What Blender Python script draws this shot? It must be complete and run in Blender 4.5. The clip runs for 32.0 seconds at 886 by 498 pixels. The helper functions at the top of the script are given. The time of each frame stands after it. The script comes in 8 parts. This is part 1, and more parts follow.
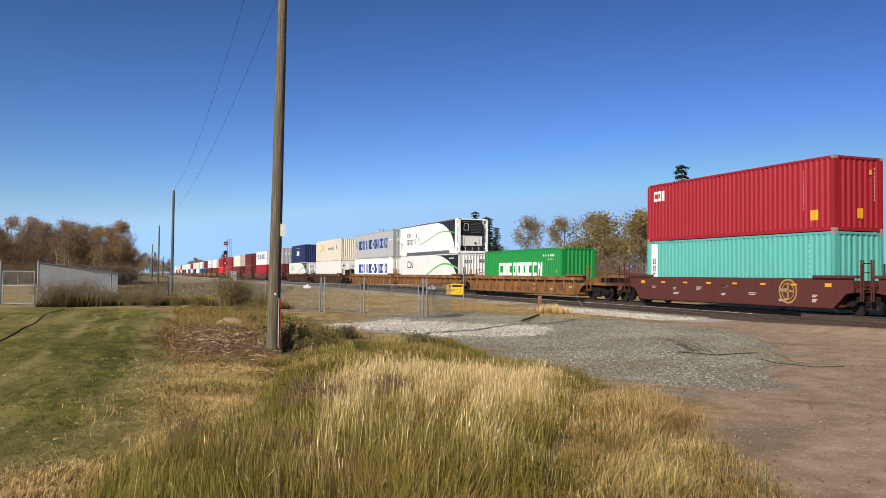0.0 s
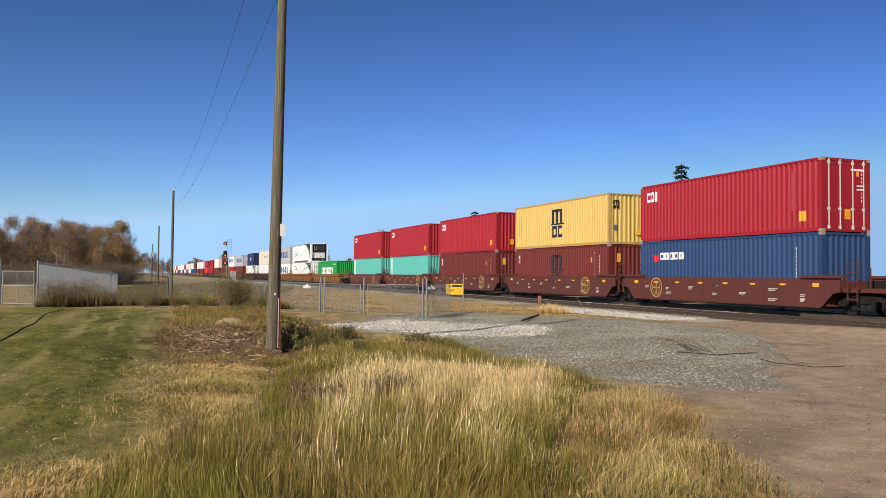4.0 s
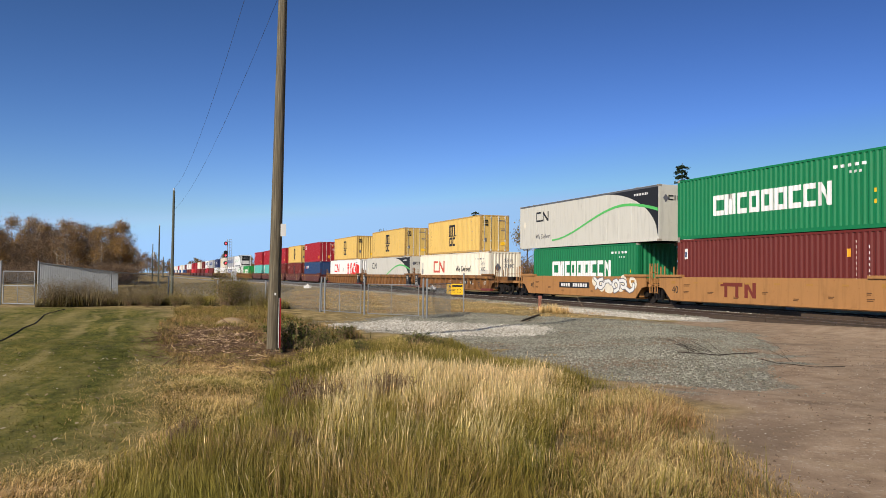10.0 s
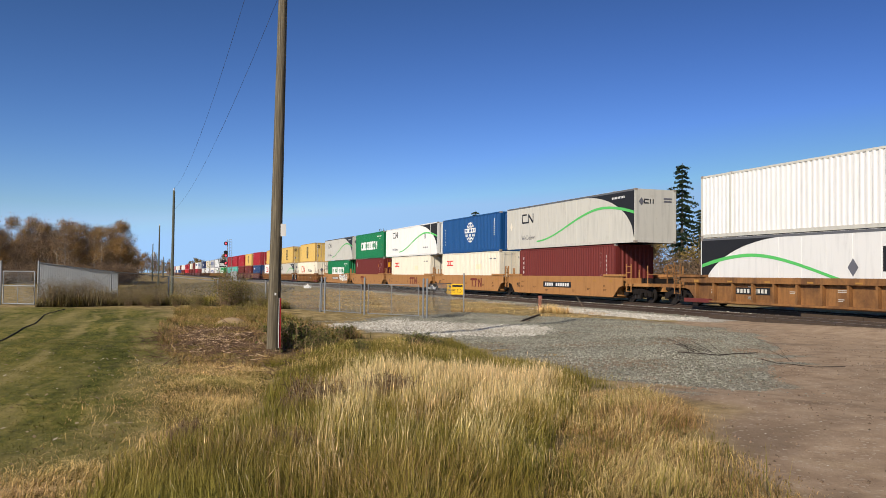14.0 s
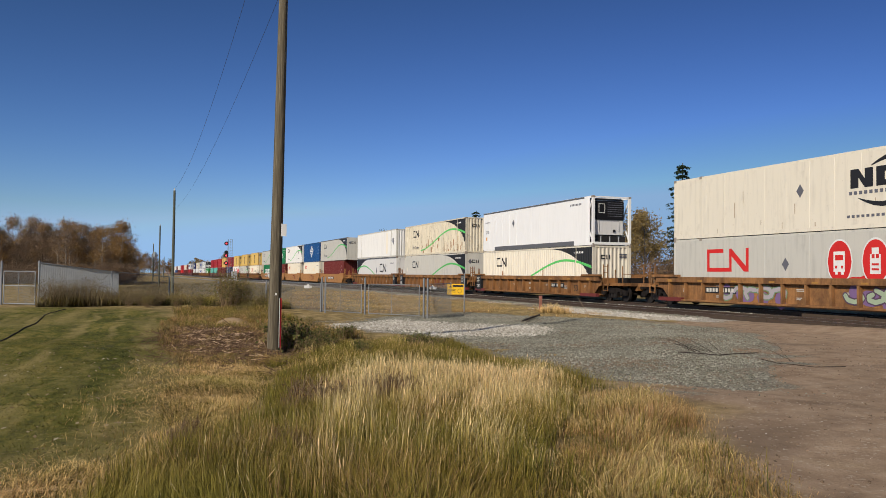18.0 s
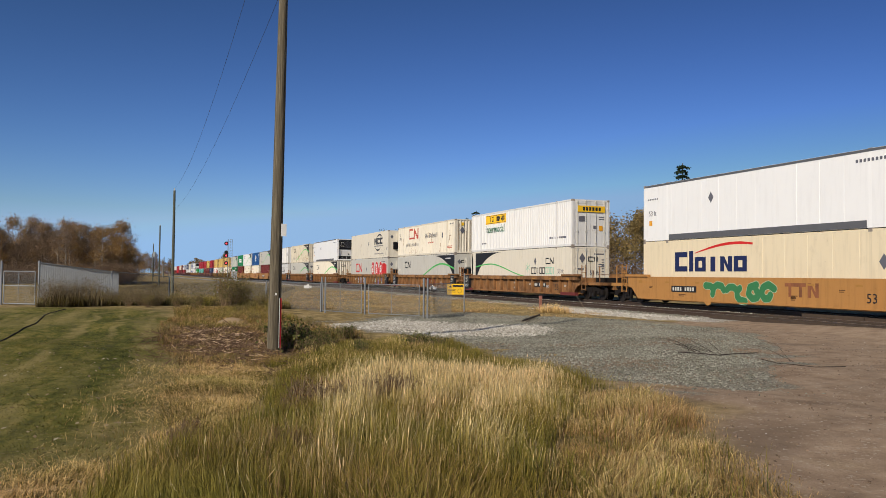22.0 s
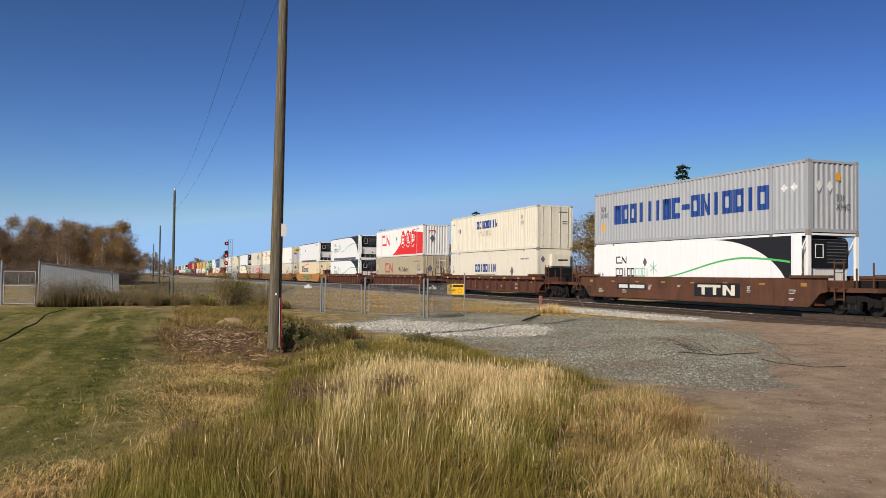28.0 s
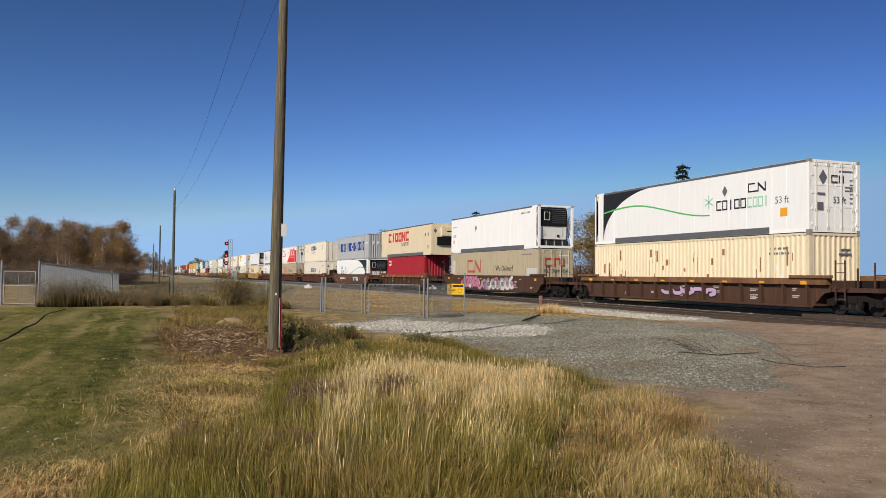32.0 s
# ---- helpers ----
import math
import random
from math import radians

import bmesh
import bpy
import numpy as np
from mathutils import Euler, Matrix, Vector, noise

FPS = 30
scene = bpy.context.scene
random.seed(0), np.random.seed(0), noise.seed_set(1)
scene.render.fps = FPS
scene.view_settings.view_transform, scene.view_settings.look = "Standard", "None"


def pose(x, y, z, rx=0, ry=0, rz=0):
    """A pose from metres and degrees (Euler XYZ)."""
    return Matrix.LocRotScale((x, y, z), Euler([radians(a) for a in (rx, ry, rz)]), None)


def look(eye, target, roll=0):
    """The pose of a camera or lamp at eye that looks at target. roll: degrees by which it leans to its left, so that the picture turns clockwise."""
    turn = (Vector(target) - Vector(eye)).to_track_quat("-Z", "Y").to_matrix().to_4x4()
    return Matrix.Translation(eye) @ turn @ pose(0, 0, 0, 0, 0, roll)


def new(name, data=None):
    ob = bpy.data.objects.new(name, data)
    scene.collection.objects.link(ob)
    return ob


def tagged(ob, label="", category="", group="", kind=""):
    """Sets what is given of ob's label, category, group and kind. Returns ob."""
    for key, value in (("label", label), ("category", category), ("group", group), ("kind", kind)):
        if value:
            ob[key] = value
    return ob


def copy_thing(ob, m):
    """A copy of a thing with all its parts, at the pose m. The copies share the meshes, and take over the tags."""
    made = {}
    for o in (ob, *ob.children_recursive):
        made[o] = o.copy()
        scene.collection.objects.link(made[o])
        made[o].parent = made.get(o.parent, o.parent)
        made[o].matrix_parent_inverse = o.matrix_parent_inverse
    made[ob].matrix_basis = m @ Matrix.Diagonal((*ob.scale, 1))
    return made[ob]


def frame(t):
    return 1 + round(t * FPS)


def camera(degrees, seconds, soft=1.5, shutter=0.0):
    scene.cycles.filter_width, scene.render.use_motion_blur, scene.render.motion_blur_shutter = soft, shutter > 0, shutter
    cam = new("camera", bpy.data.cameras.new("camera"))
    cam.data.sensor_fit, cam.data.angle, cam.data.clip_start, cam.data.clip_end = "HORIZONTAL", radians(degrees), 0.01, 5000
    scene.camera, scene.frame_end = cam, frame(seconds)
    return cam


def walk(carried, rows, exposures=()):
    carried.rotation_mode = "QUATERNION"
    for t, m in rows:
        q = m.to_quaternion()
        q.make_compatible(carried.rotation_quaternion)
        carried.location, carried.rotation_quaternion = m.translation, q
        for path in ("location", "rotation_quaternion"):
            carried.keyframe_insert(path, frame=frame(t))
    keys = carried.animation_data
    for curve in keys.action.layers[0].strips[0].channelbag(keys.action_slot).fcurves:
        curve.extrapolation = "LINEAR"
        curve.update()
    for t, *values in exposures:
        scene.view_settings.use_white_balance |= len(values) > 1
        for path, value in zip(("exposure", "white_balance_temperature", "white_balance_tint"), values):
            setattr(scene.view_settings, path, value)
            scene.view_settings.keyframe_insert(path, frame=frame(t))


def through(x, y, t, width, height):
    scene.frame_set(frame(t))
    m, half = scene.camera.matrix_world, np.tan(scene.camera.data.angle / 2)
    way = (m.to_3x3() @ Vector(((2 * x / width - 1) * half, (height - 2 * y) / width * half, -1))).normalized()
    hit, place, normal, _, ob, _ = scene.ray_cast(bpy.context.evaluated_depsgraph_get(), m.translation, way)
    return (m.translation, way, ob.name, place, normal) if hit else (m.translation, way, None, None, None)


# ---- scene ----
SECONDS = 32.0
RAIL = 0.0          # top of the rails
GROUND = -0.25      # general ground level
TRACK_Y = 25.8      # centre of the main track
SIDING_Y = 21.4     # centre of the empty siding

cam = camera(56.77, SECONDS, soft=0.6, shutter=0.0)
EYE = (0, 0, 1.32)


def view(turn):
    """The camera's pose, turned to the right by that many degrees from its mean heading."""
    a = 0.35222 + radians(turn)
    return look(EYE, (-100 * math.cos(a), 100 * math.sin(a), EYE[2] + 3.245), 0.632)


walk(cam, [(0, view(0.06)), (2, view(0.04)), (3, view(0.08)), (9, view(0.08)), (10, view(0.047)), (16, view(0.04)),
           (19, view(0.0)), (22, view(0.012)), (26, view(0.03)), (28, view(0.0)), (32, view(0.0))],
     [(0, 0.1), (2, 0.11), (3, 0.15), (6, 0.0), (8, 0.0), (9.5, 0.06), (11, -0.1), (12, -0.09), (13, -0.04), (14.5, 0.0), (16.5, -0.17), (18, -0.31), (19, -0.29), (22, -0.32), (25, -0.3), (28, -0.15), (30, -0.17), (32, -0.22)])

# ---- light ----
SUN_TO = Vector((0.7, -1.0, 0.71)).normalized()
world = bpy.data.worlds.new("world")
scene.world = world
world.use_nodes = True
wn = world.node_tree.nodes
sky = wn.new("ShaderNodeTexSky")
sky.sky_type = "NISHITA"
sky.sun_disc = False
sky.sun_elevation = math.asin(SUN_TO.z)
sky.sun_rotation = math.atan2(SUN_TO.x, SUN_TO.y)
sky.air_density, sky.dust_density, sky.ozone_density = 1.0, 0.1, 2.0
wn["Background"].inputs["Strength"].default_value = 0.1


def blend(how, a, b):
    """Two sky colours combined, channel by channel."""
    n = wn.new("ShaderNodeMix")
    n.data_type, n.blend_type = "RGBA", how
    n.inputs[0].default_value = 1.0
    for sock, v in ((n.inputs[6], a), (n.inputs[7], b)):
        if isinstance(v, tuple):
            sock.default_value = (*v, 1)
        else:
            world.node_tree.links.new(v, sock)
    return n.outputs[2]


# a deep, very clear autumn sky: pale at the horizon, saturated blue above
part_sky = blend("MULTIPLY", sky.outputs[0], (0.355, 0.24, 0.175))
deep = blend("MULTIPLY", part_sky, blend("ADD", blend("MULTIPLY", part_sky, (0.68, 0.68, 1.25)), (0.32, 0.32, -0.25)))
hue = blend("LIGHTEN", blend("MULTIPLY", deep, (0.96, 2.07, 3.8)), (0.05, 0.1, 0.25))
# near the horizon the air stays blue: blue never falls far under one and a half times green
split, join, least, most = wn.new("ShaderNodeSeparateColor"), wn.new("ShaderNodeCombineColor"), wn.new("ShaderNodeMath"), wn.new("ShaderNodeMath")
least.operation, most.operation = "MULTIPLY", "MAXIMUM"
least.inputs[1].default_value = 1.43
for a, b in ((hue, split.inputs[0]), (split.outputs[0], join.inputs[0]), (split.outputs[1], join.inputs[1]), (split.outputs[1], least.inputs[0]),
             (least.outputs[0], most.inputs[0]), (split.outputs[2], most.inputs[1]), (most.outputs[0], join.inputs[2])):
    world.node_tree.links.new(a, b)
# the sky is a little brighter on the sun's side than away from it
towards, side_of, slope_of = wn.new("ShaderNodeTexCoord"), wn.new("ShaderNodeVectorMath"), wn.new("ShaderNodeMath")
side_of.operation, slope_of.operation = "DOT_PRODUCT", "MULTIPLY_ADD"
side_of.inputs[1].default_value = (-0.345, -0.939, 0.0)
slope_of.inputs[1].default_value, slope_of.inputs[2].default_value = 0.33, 1.02
world.node_tree.links.new(towards.outputs["Generated"], side_of.inputs[0])
world.node_tree.links.new(side_of.outputs["Value"], slope_of.inputs[0])
world.node_tree.links.new(blend("MULTIPLY", blend("DARKEN", join.outputs[0], (3.3, 5.5, 8.7)), slope_of.outputs[0]), wn["Background"].inputs["Color"])
sun = new("sun", bpy.data.lights.new("sun", "SUN"))
sun.data.energy, sun.data.angle, sun.data.color = 5.0, radians(0.53), (1.0, 0.91, 0.765)
sun.matrix_world = look(SUN_TO * 100, (0, 0, 0))

# ---- materials ----
MATS = {}


def nodes_of(name):
    m = bpy.data.materials.new(name)
    m.use_nodes = True
    nt = m.node_tree
    return m, nt, nt.nodes["Principled BSDF"]


def add(nt, kind, **values):
    n = nt.nodes.new(kind)
    for key, v in values.items():
        if key in n.inputs:
            n.inputs[key].default_value = v
    return n


def coords(nt, scale=(1, 1, 1)):
    tc = nt.nodes.new("ShaderNodeTexCoord")
    mp = add(nt, "ShaderNodeMapping", Scale=scale)
    nt.links.new(tc.outputs["Object"], mp.inputs["Vector"])
    return mp.outputs["Vector"]


def noise_at(nt, scale, detail=4, stretch=(1, 1, 1), rough=0.55):
    n = add(nt, "ShaderNodeTexNoise", Scale=scale, Detail=detail, Roughness=rough)
    nt.links.new(coords(nt, stretch), n.inputs["Vector"])
    return n.outputs["Fac"]


def ramp(nt, fac, stops):
    r = nt.nodes.new("ShaderNodeValToRGB")
    while len(r.color_ramp.elements) < len(stops):
        r.color_ramp.elements.new(0.5)
    for e, (p, c) in zip(r.color_ramp.elements, stops):
        e.position = p
        e.color = (*c, 1) if len(c) == 3 else c
    nt.links.new(fac, r.inputs["Fac"])
    return r.outputs["Color"]


def mix(nt, fac, a, b, how="MIX"):
    n = nt.nodes.new("ShaderNodeMix")
    n.data_type, n.blend_type = "RGBA", how
    for sock, v in ((n.inputs[0], fac), (n.inputs[6], a), (n.inputs[7], b)):
        if isinstance(v, (int, float)):
            sock.default_value = v
        elif isinstance(v, tuple):
            sock.default_value = (*v, 1)
        else:
            nt.links.new(v, sock)
    return n.outputs[2]


def scalar(nt, op, a, b=0.0, c=0.0):
    n = nt.nodes.new("ShaderNodeMath")
    n.operation = op
    for sock, v in zip(n.inputs, (a, b, c)):
        if isinstance(v, (int, float)):
            sock.default_value = v
        else:
            nt.links.new(v, sock)
    return n.outputs[0]


def bump(nt, bsdf, height, strength=0.3, distance=0.02):
    b = add(nt, "ShaderNodeBump", Strength=strength, Distance=distance)
    nt.links.new(height, b.inputs["Height"])
    nt.links.new(b.outputs["Normal"], bsdf.inputs["Normal"])


def paint(name, rgb, wear=0.3, rough=0.45, rust=0.12, metal=0.0):
    """Painted steel: fading, grime streaks running down, rust spots."""
    if name in MATS:
        return MATS[name]
    m, nt, b = nodes_of(name)
    big = noise_at(nt, 0.55, 3)
    fine = noise_at(nt, 9, 5)
    streak = noise_at(nt, 3.2, 4, (1.6, 1.6, 0.16))
    rnd = nt.nodes.new("ShaderNodeObjectInfo").outputs["Random"]
    base = mix(nt, scalar(nt, "MULTIPLY", big, 0.5 * wear + 0.1), rgb, tuple(c * 0.76 + 0.015 for c in rgb))
    grime = ramp(nt, streak, [(0.5, (0, 0, 0)), (0.78, (1, 1, 1))])
    base = mix(nt, scalar(nt, "MULTIPLY", grime, 0.55 * wear), base, tuple(c * 0.35 + 0.008 for c in rgb))
    spots = ramp(nt, fine, [(0.66 - 0.1 * rust, (0, 0, 0)), (0.72, (1, 1, 1))])
    base = mix(nt, scalar(nt, "MULTIPLY", spots, min(1, rust * 2.2)), base, (0.16, 0.06, 0.025))
    blot = ramp(nt, noise_at(nt, 1.7, 5, (1, 1, 0.6), 0.65), [(0.58 - 0.08 * rust, (0, 0, 0)), (0.68, (1, 1, 1))])
    base = mix(nt, scalar(nt, "MULTIPLY", blot, min(0.8, 0.12 * wear + rust)), base, tuple(c * 0.4 + d for c, d in zip(rgb, (0.04, 0.02, 0.01))))
    if wear >= 0.9:
        soil = ramp(nt, noise_at(nt, 1.1, 7, (1, 1, 0.7), 0.72), [(0.42, (0, 0, 0)), (0.64, (1, 1, 1))])
        base = mix(nt, scalar(nt, "MULTIPLY", soil, 0.6 * min(1.2, wear)), base, (0.06, 0.032, 0.018))
        runs = ramp(nt, noise_at(nt, 5.5, 4, (1.2, 1.2, 0.1)), [(0.52, (0, 0, 0)), (0.7, (1, 1, 1))])
        base = mix(nt, scalar(nt, "MULTIPLY", runs, 0.5), base, (0.13, 0.055, 0.025))
    bright = scalar(nt, "MULTIPLY_ADD", rnd, 0.1, 0.95)
    hs = add(nt, "ShaderNodeHueSaturation")
    nt.links.new(base, hs.inputs["Color"])
    nt.links.new(bright, hs.inputs["Value"])
    nt.links.new(hs.outputs[0], b.inputs["Base Color"])
    b.inputs["Metallic"].default_value = metal
    rr = scalar(nt, "MULTIPLY_ADD", fine, 0.3, rough - 0.1)
    nt.links.new(rr, b.inputs["Roughness"])
    b.inputs["Specular IOR Level"].default_value = 0.28
    bump(nt, b, fine, 0.15, 0.004)
    MATS[name] = m
    return m


def plain(name, rgb, rough=0.6, metal=0.0, vary=0.25, scale=20):
    if name in MATS:
        return MATS[name]
    m, nt, b = nodes_of(name)
    f = noise_at(nt, scale, 5)
    g = noise_at(nt, scale * 0.12, 3)
    c = mix(nt, f, tuple(v * (1 - vary) for v in rgb), tuple(min(1, v * (1 + vary)) for v in rgb))
    c = mix(nt, scalar(nt, "MULTIPLY", g, 0.4), c, tuple(v * 0.7 for v in rgb))
    nt.links.new(c, b.inputs["Base Color"])
    b.inputs["Roughness"].default_value, b.inputs["Metallic"].default_value = rough, metal
    b.inputs["Specular IOR Level"].default_value = 0.2
    bump(nt, b, f, 0.25, 0.01)
    MATS[name] = m
    return m


def glow(name, rgb, strength):
    m, nt, b = nodes_of(name)
    b.inputs["Base Color"].default_value = (*rgb, 1)
    b.inputs["Emission Color"].default_value = (*rgb, 1)
    b.inputs["Emission Strength"].default_value = strength
    return m


def leafy(name, stops, rough=0.6, through=0.25):
    """Leaves, needles or blades: each piece takes its own shade."""
    m, nt, b = nodes_of(name)
    rnd = nt.nodes.new("ShaderNodeNewGeometry").outputs["Random Per Island"]
    patch = noise_at(nt, 0.6, 3)
    f = scalar(nt, "ADD", scalar(nt, "MULTIPLY", rnd, 0.7), scalar(nt, "MULTIPLY", patch, 0.8))
    c = ramp(nt, scalar(nt, "SUBTRACT", f, 0.22), stops)
    nt.links.new(c, b.inputs["Base Color"])
    b.inputs["Roughness"].default_value = rough
    b.inputs["Specular IOR Level"].default_value = 0.2
    tr = nt.nodes.new("ShaderNodeBsdfTranslucent")
    nt.links.new(c, tr.inputs["Color"])
    ms = nt.nodes.new("ShaderNodeMixShader")
    ms.inputs[0].default_value = through
    nt.links.new(b.outputs[0], ms.inputs[1])
    nt.links.new(tr.outputs[0], ms.inputs[2])
    nt.links.new(ms.outputs[0], nt.nodes["Material Output"].inputs["Surface"])
    return m


# ---- mesh helpers ----
class Shape:
    """Vertices and faces gathered for one mesh."""

    def __init__(self):
        self.v, self.f = [], []

    def quad(self, a, b, c, d):
        n = len(self.v)
        self.v += [a, b, c, d]
        self.f.append((n, n + 1, n + 2, n + 3))

    def box(self, x0, x1, y0, y1, z0, z1):
        n = len(self.v)
        self.v += [(x, y, z) for z in (z0, z1) for y in (y0, y1) for x in (x0, x1)]
        self.f += [tuple(n + i for i in q) for q in ((0, 2, 3, 1), (4, 5, 7, 6), (0, 1, 5, 4), (2, 6, 7, 3), (0, 4, 6, 2), (1, 3, 7, 5))]
        return self

    def beam(self, p, q, w, h=None):
        """A square bar from p to q."""
        p, q, h = Vector(p), Vector(q), h or w
        d = (q - p).normalized()
        side = d.cross(Vector((0, 0, 1))) if abs(d.z) < 0.95 else d.cross(Vector((0, 1, 0)))
        side.normalize()
        up = side.cross(d)
        n = len(self.v)
        for e in (p, q):
            for a, b in ((-1, -1), (1, -1), (1, 1), (-1, 1)):
                self.v.append(tuple(e + side * (a * w / 2) + up * (b * h / 2)))
        self.f += [tuple(n + i for i in f) for f in ((3, 2, 1, 0), (4, 5, 6, 7), (0, 1, 5, 4), (1, 2, 6, 5), (2, 3, 7, 6), (3, 0, 4, 7))]
        return self

    def tube(self, p, q, r, r2=None, k=8, caps=True):
        p, q = Vector(p), Vector(q)
        r2 = r if r2 is None else r2
        d = (q - p).normalized()
        side = d.cross(Vector((0, 0, 1))) if abs(d.z) < 0.95 else d.cross(Vector((0, 1, 0)))
        side.normalize()
        up = side.cross(d)
        n = len(self.v)
        for e, rad in ((p, r), (q, r2)):
            for i in range(k):
                a = 2 * math.pi * i / k
                self.v.append(tuple(e + (side * math.cos(a) + up * math.sin(a)) * rad))
        for i in range(k):
            j = (i + 1) % k
            self.f.append((n + i, n + j, n + k + j, n + k + i))
        if caps:
            self.f.append(tuple(n + i for i in reversed(range(k))))
            self.f.append(tuple(n + k + i for i in range(k)))
        return self

    def rope(self, pts, r, k=6):
        """One bent tube through all the points."""
        pts = [Vector(p) for p in pts]
        n = len(self.v)
        for i, p in enumerate(pts):
            d = (pts[min(i + 1, len(pts) - 1)] - pts[max(i - 1, 0)]).normalized()
            side = d.cross(Vector((0, 0, 1))).normalized()
            up = side.cross(d)
            for j in range(k):
                a = 2 * math.pi * j / k
                self.v.append(tuple(p + (side * math.cos(a) + up * math.sin(a)) * r))
        for i in range(len(pts) - 1):
            for j in range(k):
                m = (j + 1) % k
                self.f.append((n + i * k + j, n + i * k + m, n + (i + 1) * k + m, n + (i + 1) * k + j))
        return self

    def prism(self, outline, y0, y1):
        """An outline in x and z, pushed from y0 to y1."""
        n, k = len(self.v), len(outline)
        self.v += [(x, y0, z) for x, z in outline] + [(x, y1, z) for x, z in outline]
        self.f.append(tuple(range(n, n + k)))
        self.f.append(tuple(reversed(range(n + k, n + 2 * k))))
        for i in range(k):
            j = (i + 1) % k
            self.f.append((n + j, n + i, n + k + i, n + k + j))
        return self

    def mesh(self, name, material, smooth=False):
        me = bpy.data.meshes.new(name)
        me.from_pydata(self.v, [], self.f)
        me.materials.append(material)
        if smooth:
            me.polygons.foreach_set("use_smooth", [True] * len(me.polygons))
        me.update()
        return me


def part(name, shape, material, parent, label="", at=None, smooth=False):
    """One mesh object under a thing or a part."""
    me = shape if isinstance(shape, bpy.types.Mesh) else shape.mesh(name, material, smooth)
    ob = new(name, me)
    ob.parent = parent
    if at is not None:
        ob.matrix_basis = at
    if label:
        ob["label"] = label
    return ob


def thing(name, label, category, m, group="", kind=""):
    ob = new(name)
    ob.empty_display_size = 0.2
    ob.matrix_basis = m
    return tagged(ob, label, category, group, kind)


def solid(name, shape, material, label, category="", m=None, group="", kind="", smooth=False):
    ob = new(name, shape if isinstance(shape, bpy.types.Mesh) else shape.mesh(name, material, smooth))
    if m is not None:
        ob.matrix_basis = m
    return tagged(ob, label, category, group, kind)

# ---- ground ----
LAWN = [(-39, -60), (-39, -5), (-38.5, -1), (-36, 1.0), (-28, 1.0), (-20.5, 0.6), (-15.4, 0.7), (-13.0, 0.6), (-11.0, 0.3), (-8.8, 0.25), (-8.3, 0.05), (-7.6, -0.35), (-7.3, -0.8), (-6.6, -1.3), (-4, -2.2), (6, -3), (6, -60)]
GRAVEL = [(-26, 5.6), (-29.5, 8.4), (-32, 12.5), (-29, 16.3), (-23, 17.6), (-17.3, 15.6), (-12.8, 11.9), (-10.3, 9.6), (-8.9, 8.4), (-9.6, 7.0), (-11.4, 6.6), (-13.2, 6.9), (-14.9, 6.6), (-19.2, 6.7), (-22.7, 5.6)]
PALE = [(-25.5, 5.3), (-28.1, 8.6), (-24, 10.3), (-23, 12.4), (-20, 10.5), (-19.6, 7.2), (-22.6, 5.6)]
DIRT = [(-25, 18.4), (-20, 11.5), (-15.5, 7.6), (-12.5, 6.9), (-9.8, 6.4), (-8.5, 6.1), (-7.2, 5.3), (-6.3, 5.1), (-5.3, 4.8), (-4.7, 4.4), (-1, 3), (12, 4), (12, 60), (-23, 60)]
TALL = [(-9.6, 0.8), (-11.4, 0.9), (-14.9, 2.0), (-18.1, 4.2), (-19.4, 5.9), (-18.3, 7), (-13.9, 6.1), (-12.8, 6.7), (-10, 6.2), (-8.5, 6.1), (-7.2, 5.3), (-6.3, 5.1), (-5.3, 4.7), (-4.2, 4.0), (-3.0, 2.6), (-2.5, 1), (-3, -0.8), (-5, -0.6), (-6.2, -0.2), (-7.7, 0.1), (-8.4, 0.4)]


def inside(poly, x, y):
    """Signed distance to a polygon's edge, positive inside, for arrays of points."""
    x, y = np.asarray(x, float), np.asarray(y, float)
    d, odd = np.full(x.shape, 1e9), np.zeros(x.shape, bool)
    for (ax, ay), (bx, by) in zip(poly, poly[1:] + poly[:1]):
        t = np.clip(((x - ax) * (bx - ax) + (y - ay) * (by - ay)) / ((bx - ax) ** 2 + (by - ay) ** 2), 0, 1)
        d = np.minimum(d, np.hypot(x - ax - t * (bx - ax), y - ay - t * (by - ay)))
        if ay != by:
            odd ^= ((ay > y) != (by > y)) & (x < (bx - ax) * (y - ay) / (by - ay) + ax)
    return np.where(odd, d, -d)


def waves(x, y):
    """Gentle unevenness of the ground, in metres."""
    return 0.03 * np.sin(x * 0.9 + y * 0.4) + 0.025 * np.sin(y * 1.3 - x * 0.5 + 1) + 0.015 * np.sin(x * 2.7 + 2) * np.sin(y * 2.3)


def height(x, y):
    x, y = np.asarray(x, float), np.asarray(y, float)
    z = GROUND + waves(x, y) * np.clip(1 - np.hypot(x + 15, y - 5) / 80, 0.2, 1)
    dip = np.exp(-(((x + 17) / 9) ** 2 + ((y - 2.2) / 2.0) ** 2))
    z = z - 0.12 * dip
    road = np.clip((x + 23) / 5, 0, 1)
    bed = np.clip((y - 18.2) / 1.4, 0, 1) * np.clip((31 - y) / 2, 0, 1)
    z = z * (1 - bed) + bed * (-0.17 * (1 - road) + road * -0.06)
    return z


def lines(fine0, fine1, step, far0, far1):
    a = list(np.arange(fine0, fine1, step))
    s, p = step, fine0
    while p > far0:
        s *= 1.25
        p -= s
        a.insert(0, p)
    s, p = step, a[-1]
    while p < far1:
        s *= 1.25
        p += s
        a.append(p)
    return np.array(a)


